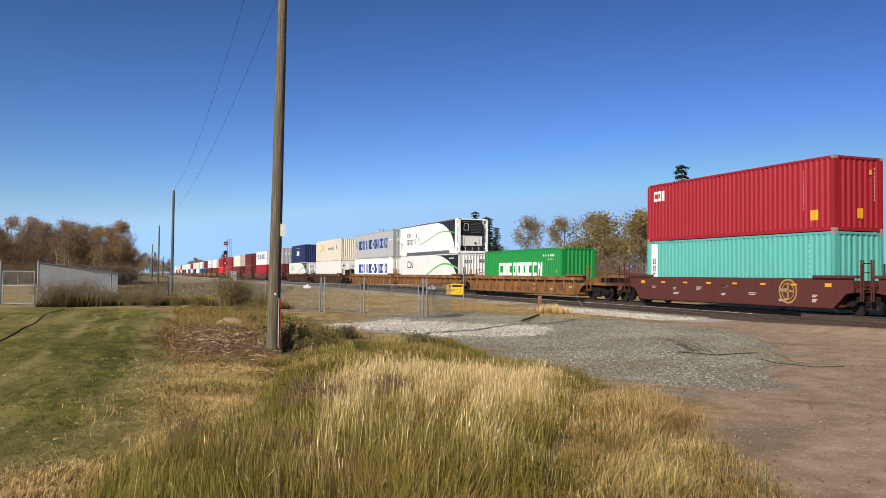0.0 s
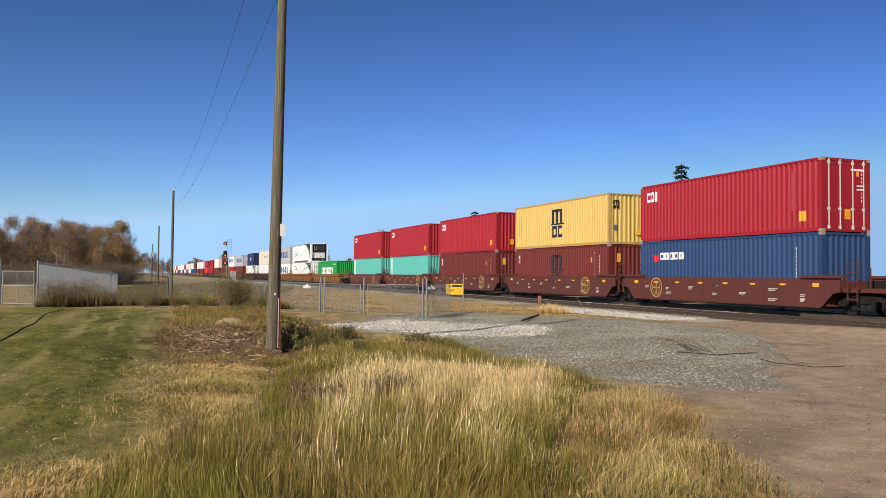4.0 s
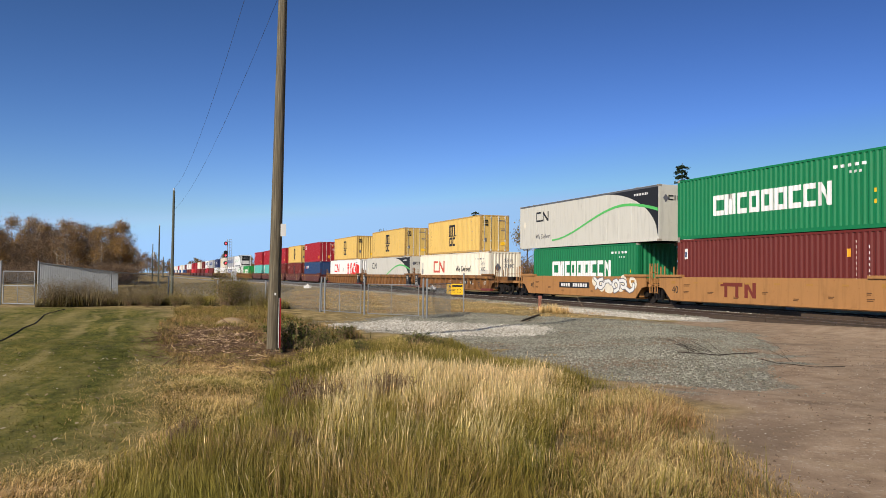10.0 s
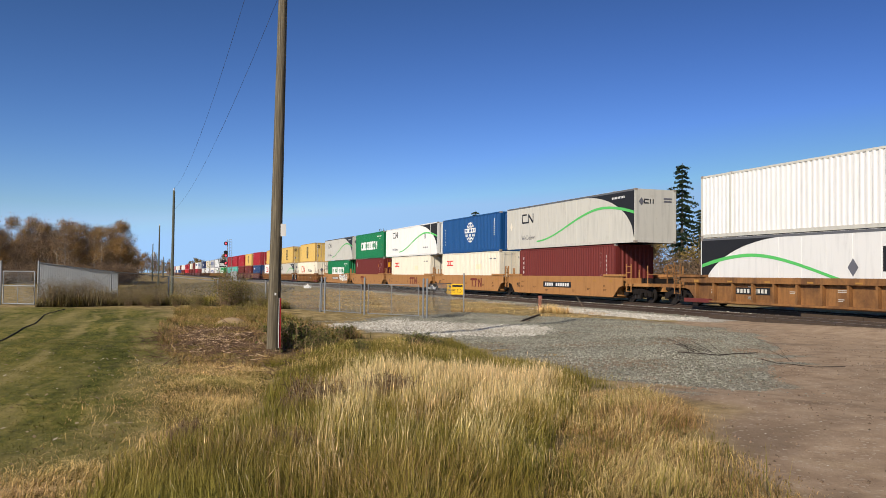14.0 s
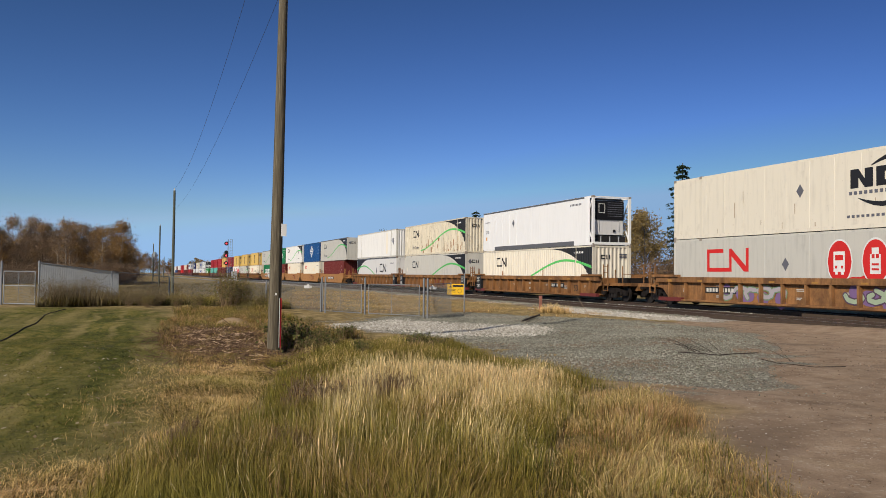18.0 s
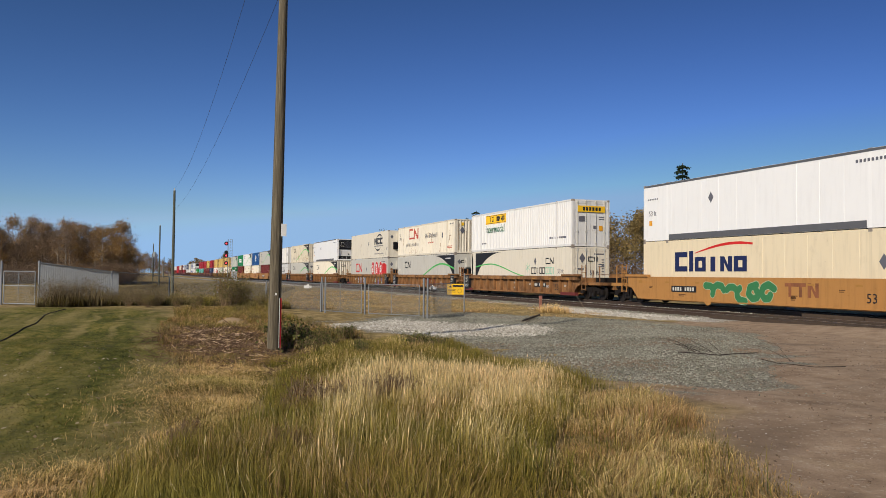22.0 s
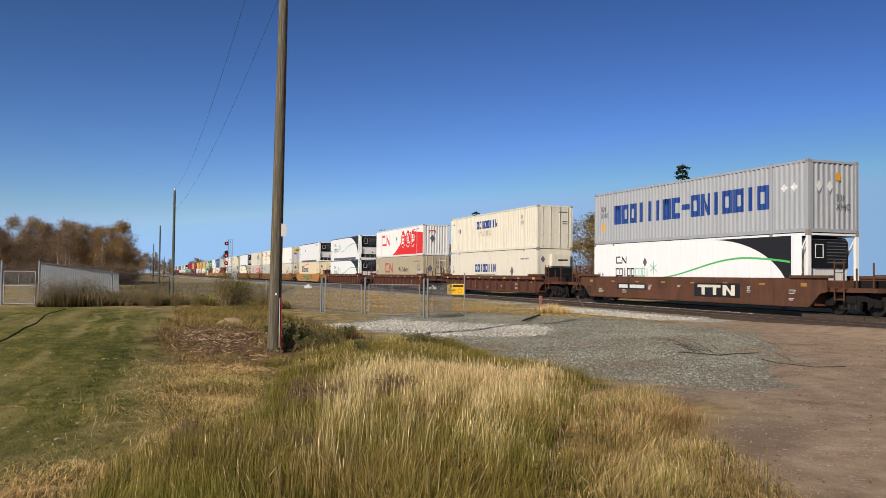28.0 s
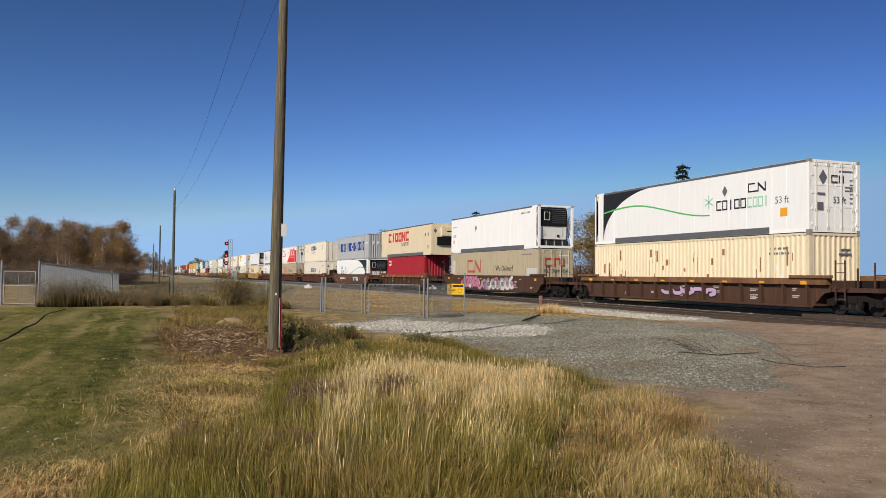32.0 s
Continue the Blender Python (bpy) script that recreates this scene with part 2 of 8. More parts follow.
def ground():
    xs, ys = lines(-46, 1, 0.22, -4000, 4000), lines(-10, 32, 0.22, -4000, 4000)
    gx, gy = np.meshgrid(xs, ys, indexing="ij")
    gz = height(gx, gy)
    nx, ny = gx.shape
    idx = np.arange(nx * ny).reshape(nx, ny)
    faces = np.stack([idx[:-1, :-1], idx[1:, :-1], idx[1:, 1:], idx[:-1, 1:]], -1).reshape(-1, 4)
    me = bpy.data.meshes.new("ground")
    me.from_pydata(np.stack([gx, gy, gz], -1).reshape(-1, 3).tolist(), [], faces.tolist())
    jit = 0.45 * np.sin(gx * 2.1 + 3 * np.sin(gy * 1.3)) + 0.3 * np.sin(gy * 2.9 + 2 * np.sin(gx * 1.7))
    soft = lambda d, w: np.clip(d / w + 0.5, 0, 1)
    zone = np.zeros((nx, ny, 4))
    zone[..., 0] = soft(inside(LAWN, gx, gy) + 0.7 * jit, 1.6)
    bed = np.clip((gy - 18.3) / 0.8, 0, 1) * np.clip((31 - gy) / 1.5, 0, 1) * np.clip((-22 - gx) / 3, 0, 1)
    zone[..., 1] = np.maximum(soft(inside(GRAVEL, gx, gy) + 1.3 * jit, 2.6), bed)
    zone[..., 2] = soft(inside(DIRT, gx, gy) + jit, 1.0)
    pale = np.maximum(soft(inside(PALE, gx, gy) + 0.7 * jit, 0.9), 0.9 * bed * np.clip((24.6 - gy) / 0.4, 0, 1) * (0.5 + 0.5 * np.sin(gx * 0.7)))
    heap = np.exp(-(((gx + 31) / 5) ** 2 + ((gy - 18.3) / 0.7) ** 2))
    zone[..., 3] = np.clip(pale + heap, 0, 1)
    at = me.attributes.new("zone", "FLOAT_COLOR", "POINT")
    at.data.foreach_set("color", zone.reshape(-1).astype(np.float32))
    mown = me.attributes.new("mown", "FLOAT", "POINT")
    mown.data.foreach_set("value", np.clip(inside(LAWN, gx, gy), -1, 12).reshape(-1).astype(np.float32))
    me.polygons.foreach_set("use_smooth", [True] * len(me.polygons))
    m, nt, b = nodes_of("ground")
    za = nt.nodes.new("ShaderNodeAttribute")
    za.attribute_name = "zone"
    sep = nt.nodes.new("ShaderNodeSeparateColor")
    nt.links.new(za.outputs["Color"], sep.inputs[0])
    big, mid, fine = noise_at(nt, 0.35, 4), noise_at(nt, 2.6, 6), noise_at(nt, 28, 4)
    vor = add(nt, "ShaderNodeTexVoronoi", Scale=30.0)
    nt.links.new(coords(nt), vor.inputs["Vector"])
    stone = nt.nodes.new("ShaderNodeSeparateColor")
    nt.links.new(vor.outputs["Color"], stone.inputs[0])
    dry = ramp(nt, mid, [(0.32, (0.16, 0.11, 0.045)), (0.5, (0.37, 0.255, 0.11)), (0.66, (0.56, 0.41, 0.2))])
    dry = mix(nt, scalar(nt, "MULTIPLY", big, 0.5), dry, (0.15, 0.145, 0.06))
    stripes = noise_at(nt, 0.9, 5, (0.1, 1.2, 1))
    turf = scalar(nt, "ADD", scalar(nt, "MULTIPLY", noise_at(nt, 6.5, 9, (0.45, 1, 1), 0.78), 0.6), scalar(nt, "MULTIPLY", noise_at(nt, 1.1, 5, (0.3, 1, 1), 0.6), 0.4))
    lawn = ramp(nt, turf, [(0.38, (0.03, 0.038, 0.007)), (0.5, (0.12, 0.12, 0.022)), (0.62, (0.3, 0.235, 0.068))])
    lawn = mix(nt, ramp(nt, stripes, [(0.47, (0, 0, 0)), (0.66, (0.6, 0.6, 0.6))]), lawn, (0.27, 0.215, 0.08))
    run = nt.nodes.new("ShaderNodeAttribute")
    run.attribute_name = "mown"
    swath = scalar(nt, "SINE", scalar(nt, "ADD", scalar(nt, "MULTIPLY", run.outputs["Fac"], 7.0), scalar(nt, "MULTIPLY", noise_at(nt, 0.5, 3), 7.0)))
    clippings = scalar(nt, "MULTIPLY", ramp(nt, swath, [(0.35, (0, 0, 0)), (0.95, (1, 1, 1))]), ramp(nt, noise_at(nt, 1.4, 7, (0.5, 1, 1), 0.7), [(0.4, (0, 0, 0)), (0.62, (0.85, 0.85, 0.85))]))
    lawn = mix(nt, clippings, lawn, (0.33, 0.26, 0.1))
    grey = ramp(nt, stone.outputs[0], [(0.0, (0.12, 0.112, 0.085)), (0.5, (0.255, 0.24, 0.187)), (1.0, (0.43, 0.41, 0.33))])
    grey = mix(nt, ramp(nt, noise_at(nt, 0.5, 6, (1, 1, 1), 0.65), [(0.48, (0.05, 0.05, 0.05)), (0.62, (0.85, 0.85, 0.85))]), grey, (0.28, 0.205, 0.14))
    pale = ramp(nt, stone.outputs[1], [(0.0, (0.22, 0.19, 0.15)), (0.6, (0.46, 0.42, 0.35)), (1.0, (0.68, 0.64, 0.57))])
    dirt = ramp(nt, mid, [(0.3, (0.24, 0.167, 0.112)), (0.5, (0.355, 0.255, 0.173)), (0.7, (0.46, 0.345, 0.243))])
    dirt = mix(nt, scalar(nt, "MULTIPLY", big, 0.5), dirt, (0.31, 0.215, 0.142))
    damp = ramp(nt, noise_at(nt, 1.0, 5, (0.75, 0.3, 1), 0.6), [(0.5, (0, 0, 0)), (0.66, (1, 1, 1))])
    dirt = mix(nt, scalar(nt, "MULTIPLY", damp, 0.6), dirt, (0.165, 0.118, 0.083))
    pebbles = ramp(nt, stone.outputs[2], [(0.93, (0, 0, 0)), (0.97, (1, 1, 1))])
    dirt = mix(nt, scalar(nt, "MULTIPLY", pebbles, 0.5), dirt, (0.5, 0.43, 0.34))
    c = mix(nt, sep.outputs[2], dry, dirt)
    c = mix(nt, sep.outputs[0], c, lawn)
    ragged = scalar(nt, "ADD", scalar(nt, "MULTIPLY", noise_at(nt, 1.6, 6, (1, 1, 1), 0.7), 1.3), scalar(nt, "MULTIPLY", fine, 0.6))
    edge = scalar(nt, "GREATER_THAN", scalar(nt, "ADD", sep.outputs[1], ragged), 1.5)
    c = mix(nt, edge, c, grey)
    edge2 = scalar(nt, "GREATER_THAN", scalar(nt, "ADD", za.outputs["Alpha"], scalar(nt, "MULTIPLY", fine, 0.7)), 0.85)
    c = mix(nt, edge2, c, pale)
    nt.links.new(c, b.inputs["Base Color"])
    b.inputs["Roughness"].default_value = 0.95
    b.inputs["Specular IOR Level"].default_value = 0.1
    rise = scalar(nt, "ADD", scalar(nt, "MULTIPLY", vor.outputs["Distance"], scalar(nt, "MAXIMUM", edge, 0.15)), scalar(nt, "ADD", scalar(nt, "MULTIPLY", fine, 0.4), scalar(nt, "ADD", mid, scalar(nt, "MULTIPLY", turf, sep.outputs[0]))))
    bump(nt, b, rise, 0.6, 0.03)
    me.materials.append(m)
    return tagged(new("ground", me), "uneven ground of mown lawn, dry grass, grey gravel and brown dirt", "ground", kind="structure")


ground()

STEEL = plain("rail_steel", (0.11, 0.075, 0.055), 0.55, 0.4, 0.3, 15)
RAILTOP = plain("rail_worn_steel", (0.3, 0.27, 0.25), 0.35, 0.8, 0.15, 10)
PLANK = plain("dusty_crossing_timber", (0.075, 0.053, 0.038), 0.9, 0, 0.45, 5)
TIE = plain("creosoted_wood", (0.06, 0.047, 0.038), 0.9, 0, 0.4, 12)


def track(y, z):
    t = thing("railway_track", "steel rails on dark timber ties in ballast", "railway track", pose(0, y, z), kind="structure")
    for side in (-1, 1):
        s = Shape()
        o = side * 0.7525
        s.box(-1500, 40, o - 0.035, o + 0.035, -0.045, 0.0)
        s.box(-1500, 40, o - 0.009, o + 0.009, -0.15, -0.045)
        s.box(-1500, 40, o - 0.07, o + 0.07, -0.175, -0.15)
        r = part("rail", s, STEEL, t)
        part("rail_head", Shape().box(-1500, 40, o - 0.03, o + 0.03, 0.0, 0.003), RAILTOP, r)
    tie = Shape().box(-0.11, 0.11, -1.3, 1.3, -0.33, -0.178).mesh("tie", TIE)
    for i in range(150):
        part("tie", tie, TIE, t, at=pose(-24 - i * 0.55, 0, random.uniform(-0.01, 0.005), 0, 0, random.uniform(-1.5, 1.5)))
    s = Shape()
    for i in range(700):
        x = -24 - (150 + i) * 0.55
        s.box(x - 0.11, x + 0.11, -1.3, 1.3, -0.33, -0.178)
    far = part("ties_far", s, TIE, t)
    far["kind"] = "stuff"


def crossing_planks(y, z):
    """Dark timber panels of the road crossing, between and beside the rails."""
    o = thing("road_crossing", "dark worn timber planks of a road crossing", "road crossing", pose(0, y, z), kind="structure")
    for k, (a, b) in enumerate(((-1.35, -1.1), (-1.08, -0.83), (-0.66, -0.36), (-0.34, -0.02), (0.02, 0.34), (0.36, 0.66), (0.83, 1.08), (1.1, 1.35))):
        for i in range(6):
            x = -25.5 + i * 3.0
            part("plank", Shape().box(x + 0.02, x + 2.98, a, b, -0.3, -0.012 - 0.01 * ((i * 5 + k * 3) % 3)), PLANK, o)


crossing_planks(SIDING_Y, -0.02)
crossing_planks(TRACK_Y, 0.0)
track(TRACK_Y, 0.0)
track(SIDING_Y, -0.02)

# ---- the train: parts of containers ----
DIST = [0, 30.99, 61.99, 93.03, 124.35, 155.97, 187.84, 219.83, 252.1, 284.72, 317.53, 350.51, 383.5, 416.51, 449.56, 482.66, 515.81]
MOVERS = []

WHITE = paint("white_paint", (0.77, 0.752, 0.71), 0.4, 0.4, 0.04)
FRESH_WHITE = paint("fresh_white_panel", (0.9, 0.885, 0.85), 0.2, 0.35, 0.02)
CREAM = paint("cream_paint", (0.77, 0.7, 0.56), 0.45, 0.5, 0.12)
SAND = paint("sand_paint", (0.79, 0.665, 0.45), 0.4, 0.5, 0.1)
WEATHERED = paint("weathered_tan_grey_paint", (0.499, 0.414, 0.273), 0.85, 0.6, 0.15)
LIGHT = paint("light_grey_paint", (0.6, 0.575, 0.5), 0.6, 0.5, 0.08)
GREY = paint("grey_paint", (0.4, 0.405, 0.415), 0.45, 0.5, 0.06)
RUSTED = paint("rust_stained_cream_paint", (0.74, 0.66, 0.5), 0.85, 0.6, 0.45)
RED = paint("red_paint", (0.33, 0.013, 0.022), 0.35, 0.45, 0.06)
BRIGHT_RED = paint("bright_red_paint", (0.62, 0.025, 0.022), 0.2, 0.45, 0.02)
MAROON = paint("maroon_paint", (0.14, 0.02, 0.015), 0.5, 0.5, 0.1)
TEAL = paint("teal_paint", (0.1, 0.4, 0.34), 0.4, 0.5, 0.08)
YELLOW = paint("yellow_paint", (0.66, 0.44, 0.125), 0.5, 0.5, 0.12)
RUSTY_YELLOW = paint("rusty_yellow_paint", (0.52, 0.32, 0.095), 0.85, 0.6, 0.4)
NAVY = paint("navy_paint", (0.02, 0.05, 0.13), 0.35, 0.45, 0.06)
INK = paint("dark_navy_paint", (0.015, 0.025, 0.09), 0.3, 0.45, 0.05)
BLUE = paint("blue_paint", (0.008, 0.07, 0.22), 0.3, 0.45, 0.04)
GREEN = paint("green_paint", (0.01, 0.24, 0.045), 0.3, 0.45, 0.04)
PINE = paint("pine_green_paint", (0.006, 0.17, 0.06), 0.35, 0.45, 0.05)
LIME = paint("lime_line_paint", (0.1, 0.5, 0.12), 0.1, 0.45, 0.0)
BLACK = paint("black_paint", (0.018, 0.018, 0.02), 0.2, 0.45, 0.0)
LETTER_BLUE = paint("letter_blue_paint", (0.012, 0.05, 0.22), 0.2, 0.45, 0.0)
ORANGE = paint("orange_sticker", (0.8, 0.36, 0.02), 0.1, 0.4, 0.0)
MINT = paint("mint_paint", (0.3, 0.6, 0.42), 0.1, 0.45, 0.0)
DUSK = paint("dull_red_letter_paint", (0.5, 0.09, 0.06), 0.5, 0.5, 0.05)
SIGN = paint("sign_yellow_paint", (0.85, 0.5, 0.02), 0.1, 0.45, 0.0)
BAND = paint("dark_grey_band_paint", (0.12, 0.122, 0.13), 0.4, 0.5, 0.03)
SLATE = paint("slate_mark_paint", (0.13, 0.13, 0.15), 0.2, 0.5, 0.0)
DARK = plain("dark_rubber_and_grease", (0.025, 0.023, 0.022), 0.75, 0, 0.4)
GRILLE = plain("black_grille", (0.012, 0.012, 0.013), 0.5, 0, 0.3)
TRUCK = plain("grimy_cast_steel", (0.018, 0.014, 0.012), 0.8, 0.1, 0.4)
WHEEL = plain("worn_wheel_steel", (0.03, 0.025, 0.022), 0.6, 0.2, 0.3)


RUN = paint("rust_run", (0.3, 0.13, 0.05), 0.6, 0.8, 0.5)
DRIP = paint("brown_dirt_run", (0.44, 0.33, 0.22), 0.6, 0.8, 0.2)


def profile(kind, L):
    """Break points along a wall and how far the sheet lies back there."""
    pts = []
    if kind == "corr":
        n = max(4, round((L - 0.24) / 0.277))
        p = (L - 0.24) / n
        pts = [(0.0, 0.0)]
        for i in range(n):
            a = 0.12 + i * p
            pts += [(a + p * 0.13, 0.0), (a + p * 0.35, 0.046), (a + p * 0.65, 0.046), (a + p * 0.87, 0.0)]
        pts.append((L, 0.0))
    else:
        n = round(L / 1.22)
        p = L / n
        pts = [(0.0, 0.0)]
        for i in range(1, n):
            a = i * p
            pts += [(a - 0.022, 0.0), (a - 0.012, 0.007), (a + 0.012, 0.007), (a + 0.022, 0.0)]
        pts.append((L, 0.0))
    return pts


def depth_at(pts, u):
    return float(np.interp(u, [p[0] for p in pts], [p[1] for p in pts]))


CACHE = {}


def wall_mesh(kind, L, H, z0, z1, mat, name):
    key = (kind, round(L, 2), round(H, 2), z0, z1, mat.name)
    if key not in CACHE:
        s = Shape()
        for (a, da), (b, db) in zip(profile(kind, L), profile(kind, L)[1:]):
            s.quad((a, da, z0), (b, db, z0), (b, db, z1), (a, da, z1))
        s.box(0, L, 0.055, 0.07, z0, z1)
        CACHE[key] = s.mesh(name, mat)
    return CACHE[key]


def words(text, size, mat):
    key = ("text", text, size, mat.name)
    if key not in CACHE:
        cu = bpy.data.curves.new("text", "FONT")
        cu.body, cu.size, cu.resolution_u, cu.extrude = text, size, 2, 0.002
        ob = bpy.data.objects.new("text", cu)
        me = bpy.data.meshes.new_from_object(ob)
        bpy.data.objects.remove(ob)
        me.materials.clear()
        me.materials.append(mat)
        me.name = "lettering"
        CACHE[key] = me
    return CACHE[key]


class Side:
    """Painted marks on the near wall of a container, that follow its ridges."""

    def __init__(self, box, L, H, W, kind):
        self.box, self.L, self.H, self.W, self.kind = box, L, H, W, kind
        self.pts = profile(kind, L) if kind == "corr" else [(0.0, 0.0), (L, 0.0)]
        self.reach = L

    def bands(self, name, mat, items, label="", lift=0.006, step=0.35):
        s = Shape()
        xs = [p[0] for p in self.pts]
        ds = [p[1] for p in self.pts]
        for u0, u1, lo, hi in items:
            lo = lo if callable(lo) else (lambda u, v=lo: v)
            hi = hi if callable(hi) else (lambda u, v=hi: v)
            cuts = {u0, u1} | {x for x in xs if u0 < x < u1} | set(np.arange(u0, u1, step))
            cuts = sorted(cuts)
            for a, b in zip(cuts, cuts[1:]):
                ya, yb = np.interp(a, xs, ds) - lift, np.interp(b, xs, ds) - lift
                s.quad((a, ya, lo(a)), (b, yb, lo(b)), (b, yb, hi(b)), (a, ya, hi(a)))
        return part(name, s, mat, self.box, label, at=pose(-self.L / 2, -self.W / 2, 0))

    def glyphs(self, pattern, u0, u1, z0, z1, mat, name="emblem", label="", bar=0.22, lift=0.006):
        """A row of plain block shapes: O hollow, N zigzag, X full, I bar, C open ring, M arch, - dash, space gap."""
        n = len(pattern)
        w = (u1 - u0) / n
        for i, ch in enumerate(pattern):
            out = []
            a, b = u0 + i * w + w * 0.06, u0 + (i + 1) * w - w * 0.06
            t, h = (b - a) * bar, (z1 - z0) * bar * 0.8
            if ch == " ":
                continue
            if ch == "X":
                out.append((a, b, z0, z1))
            elif ch == "I":
                out.append(((a + b) / 2 - t / 1.6, (a + b) / 2 + t / 1.6, z0, z1))
            elif ch == "-":
                out.append((a, b, (z0 + z1) / 2 - h / 2, (z0 + z1) / 2 + h / 2))
            elif ch == "O":
                out += [(a, a + t, z0, z1), (b - t, b, z0, z1), (a + t, b - t, z0, z0 + h), (a + t, b - t, z1 - h, z1)]
            elif ch == "C":
                out += [(a, a + t, z0, z1), (a + t, b, z0, z0 + h), (a + t, b, z1 - h, z1)]
            elif ch == "M":
                out += [(a, a + t, z0, z1), (b - t, b, z0, z1), ((a + b) / 2 - t / 2, (a + b) / 2 + t / 2, z0, z1), (a + t, b - t, z1 - h, z1)]
            elif ch == "N":
                k = (z1 - z0 - h * 1.6) / max(0.01, (b - a - 2 * t))
                out += [(a, a + t, z0, z1), (b - t, b, z0, z1),
                        (a + t, b - t, lambda u, a=a, t=t, k=k: z1 - h * 1.6 - (u - a - t) * k, lambda u, a=a, t=t, k=k: z1 - (u - a - t) * k)]
            self.bands(name, mat, out, label, lift, 0.12)

    def text(self, body, u, z, size, mat, label=""):
        return part("lettering", words(body, size, mat), mat, self.box, label, at=pose(-self.L / 2 + u, -self.W / 2 - 0.008, z, 90))

    def rear_text(self, body, y, z, size, mat):
        return part("lettering", words(body, size, mat), mat, self.box, at=pose(self.L / 2 + 0.008, y, z, 90, 0, 90))

    def rear_rects(self, name, mat, items, out=0.006):
        """Flat marks on the rear end: y0, y1, z0, z1."""
        s = Shape()
        x = self.L / 2 + out
        for y0, y1, z0, z1 in items:
            s.quad((x, y0, z0), (x, y1, z0), (x, y1, z1), (x, y0, z1))
        return part(name, s, mat, self.box)

    def rear_diamond(self, y, z, r, mat):
        x = self.L / 2 + 0.007
        s = Shape()
        s.quad((x, y - 0.7 * r, z), (x, y, z - r), (x, y + 0.7 * r, z), (x, y, z + r))
        return part("placard", s, mat, self.box)

    def rows(self, mat, items):
        ob = self.bands("code_bars", mat, items)
        ob["kind"] = "stuff"
        return ob

    def stains(self, n, u0, u1, top, seed, mat, low=0.2):
        """Rust that has run down the wall in uneven streaks."""
        rnd = random.Random(seed)
        items = []
        for i in range(n):
            u, w = rnd.uniform(u0, u1), rnd.uniform(0.02, 0.11 if mat is RUN else 0.05)
            z1 = low + (top - low) * rnd.random() ** 1.6 + 0.1
            z0 = max(low, z1 - rnd.uniform(0.15, 0.8))
            items.append((u, u + w, lambda a, z0=z0, u=u, w=w: z0 + 0.3 * abs(a - u - w / 2), lambda a, z1=z1, u=u, w=w: z1 - 0.5 * abs(a - u - w / 2)))
        ob = self.bands("rust_streaks", mat, items, "brown rust streaks", 0.003)
        ob["kind"] = "stuff"

    def flat(self, name, mat, items, out=0.012):
        """Paint on the posts that stand proud of the wall: u0, u1, z0, z1."""
        s = Shape()
        for a, b, c, e in items:
            s.box(a, b, -out, -out + 0.003, c, e)
        return part(name, s, mat, self.box, at=pose(-self.L / 2, -self.W / 2, 0))

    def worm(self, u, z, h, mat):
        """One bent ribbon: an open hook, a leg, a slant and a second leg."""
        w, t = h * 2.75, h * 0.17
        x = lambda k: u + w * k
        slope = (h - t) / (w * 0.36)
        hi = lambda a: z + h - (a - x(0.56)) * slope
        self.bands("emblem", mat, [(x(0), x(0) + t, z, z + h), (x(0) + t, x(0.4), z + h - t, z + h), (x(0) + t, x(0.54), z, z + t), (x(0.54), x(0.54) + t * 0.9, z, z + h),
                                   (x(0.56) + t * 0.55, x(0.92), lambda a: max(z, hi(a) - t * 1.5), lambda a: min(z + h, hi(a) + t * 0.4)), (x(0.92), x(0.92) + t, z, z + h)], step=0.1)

    def column(self, n, u, z0, z1, mat, w=0.07):
        """Small unreadable characters one under another, as bars."""
        h = (z1 - z0) / n
        return self.rows(mat, [(u, u + w, z0 + i * h, z0 + i * h + h * 0.55) for i in range(n)])

    def line(self, n, u0, u1, z, h, mat):
        w = (u1 - u0) / n
        return self.rows(mat, [(u0 + i * w, u0 + i * w + w * 0.62, z, z + h) for i in range(n)])

    def diamond(self, u, z, r, mat):
        return self.bands("placard", mat, [(u - r * 0.7, u, lambda a: z - (a - u + r * 0.7) * 1.4, lambda a: z + (a - u + r * 0.7) * 1.4),
                                           (u, u + r * 0.7, lambda a: z - (u + r * 0.7 - a) * 1.4, lambda a: z + (u + r * 0.7 - a) * 1.4)])

    def snowflake(self, u, z, r):
        """Three crossed pale green strokes."""
        arms = [(u - 0.03, u + 0.03, z - r, z + r)]
        for k in (0.58, -0.58):
            arms.append((u - r * 0.86, u + r * 0.86, lambda a, k=k: z + (a - u) * k - 0.03, lambda a, k=k: z + (a - u) * k + 0.03))
        return self.bands("snowflake", MINT, arms, lift=0.007)

    def oval(self, name, u, z, ru, rz, mat, lift=0.006):
        f = lambda a: rz * math.sqrt(max(0, 1 - ((a - u) / ru) ** 2))
        return self.bands(name, mat, [(u - ru, u + ru, lambda a: z - f(a), lambda a: z + f(a))], lift=lift, step=ru / 8)

    def sweep(self, flip=False, start=0.65, line=(0.29, 0.16, 0.8, 0.71, 0.55), black=BLACK, colour=LIME, thick=0.08):
        """A black quarter at one end with a coloured line that swings up into it."""
        L, H, E = self.L, self.H, self.reach
        m = (lambda u: L - u) if flip else (lambda u: u)
        u0 = start * L
        top = H - 0.1
        bot = 0.2
        curve = lambda u: bot + (top - bot) * math.sqrt(max(0, 1 - ((u - u0) / (E - u0 - 0.1)) ** 2))
        a, za, p, zp, ze = line
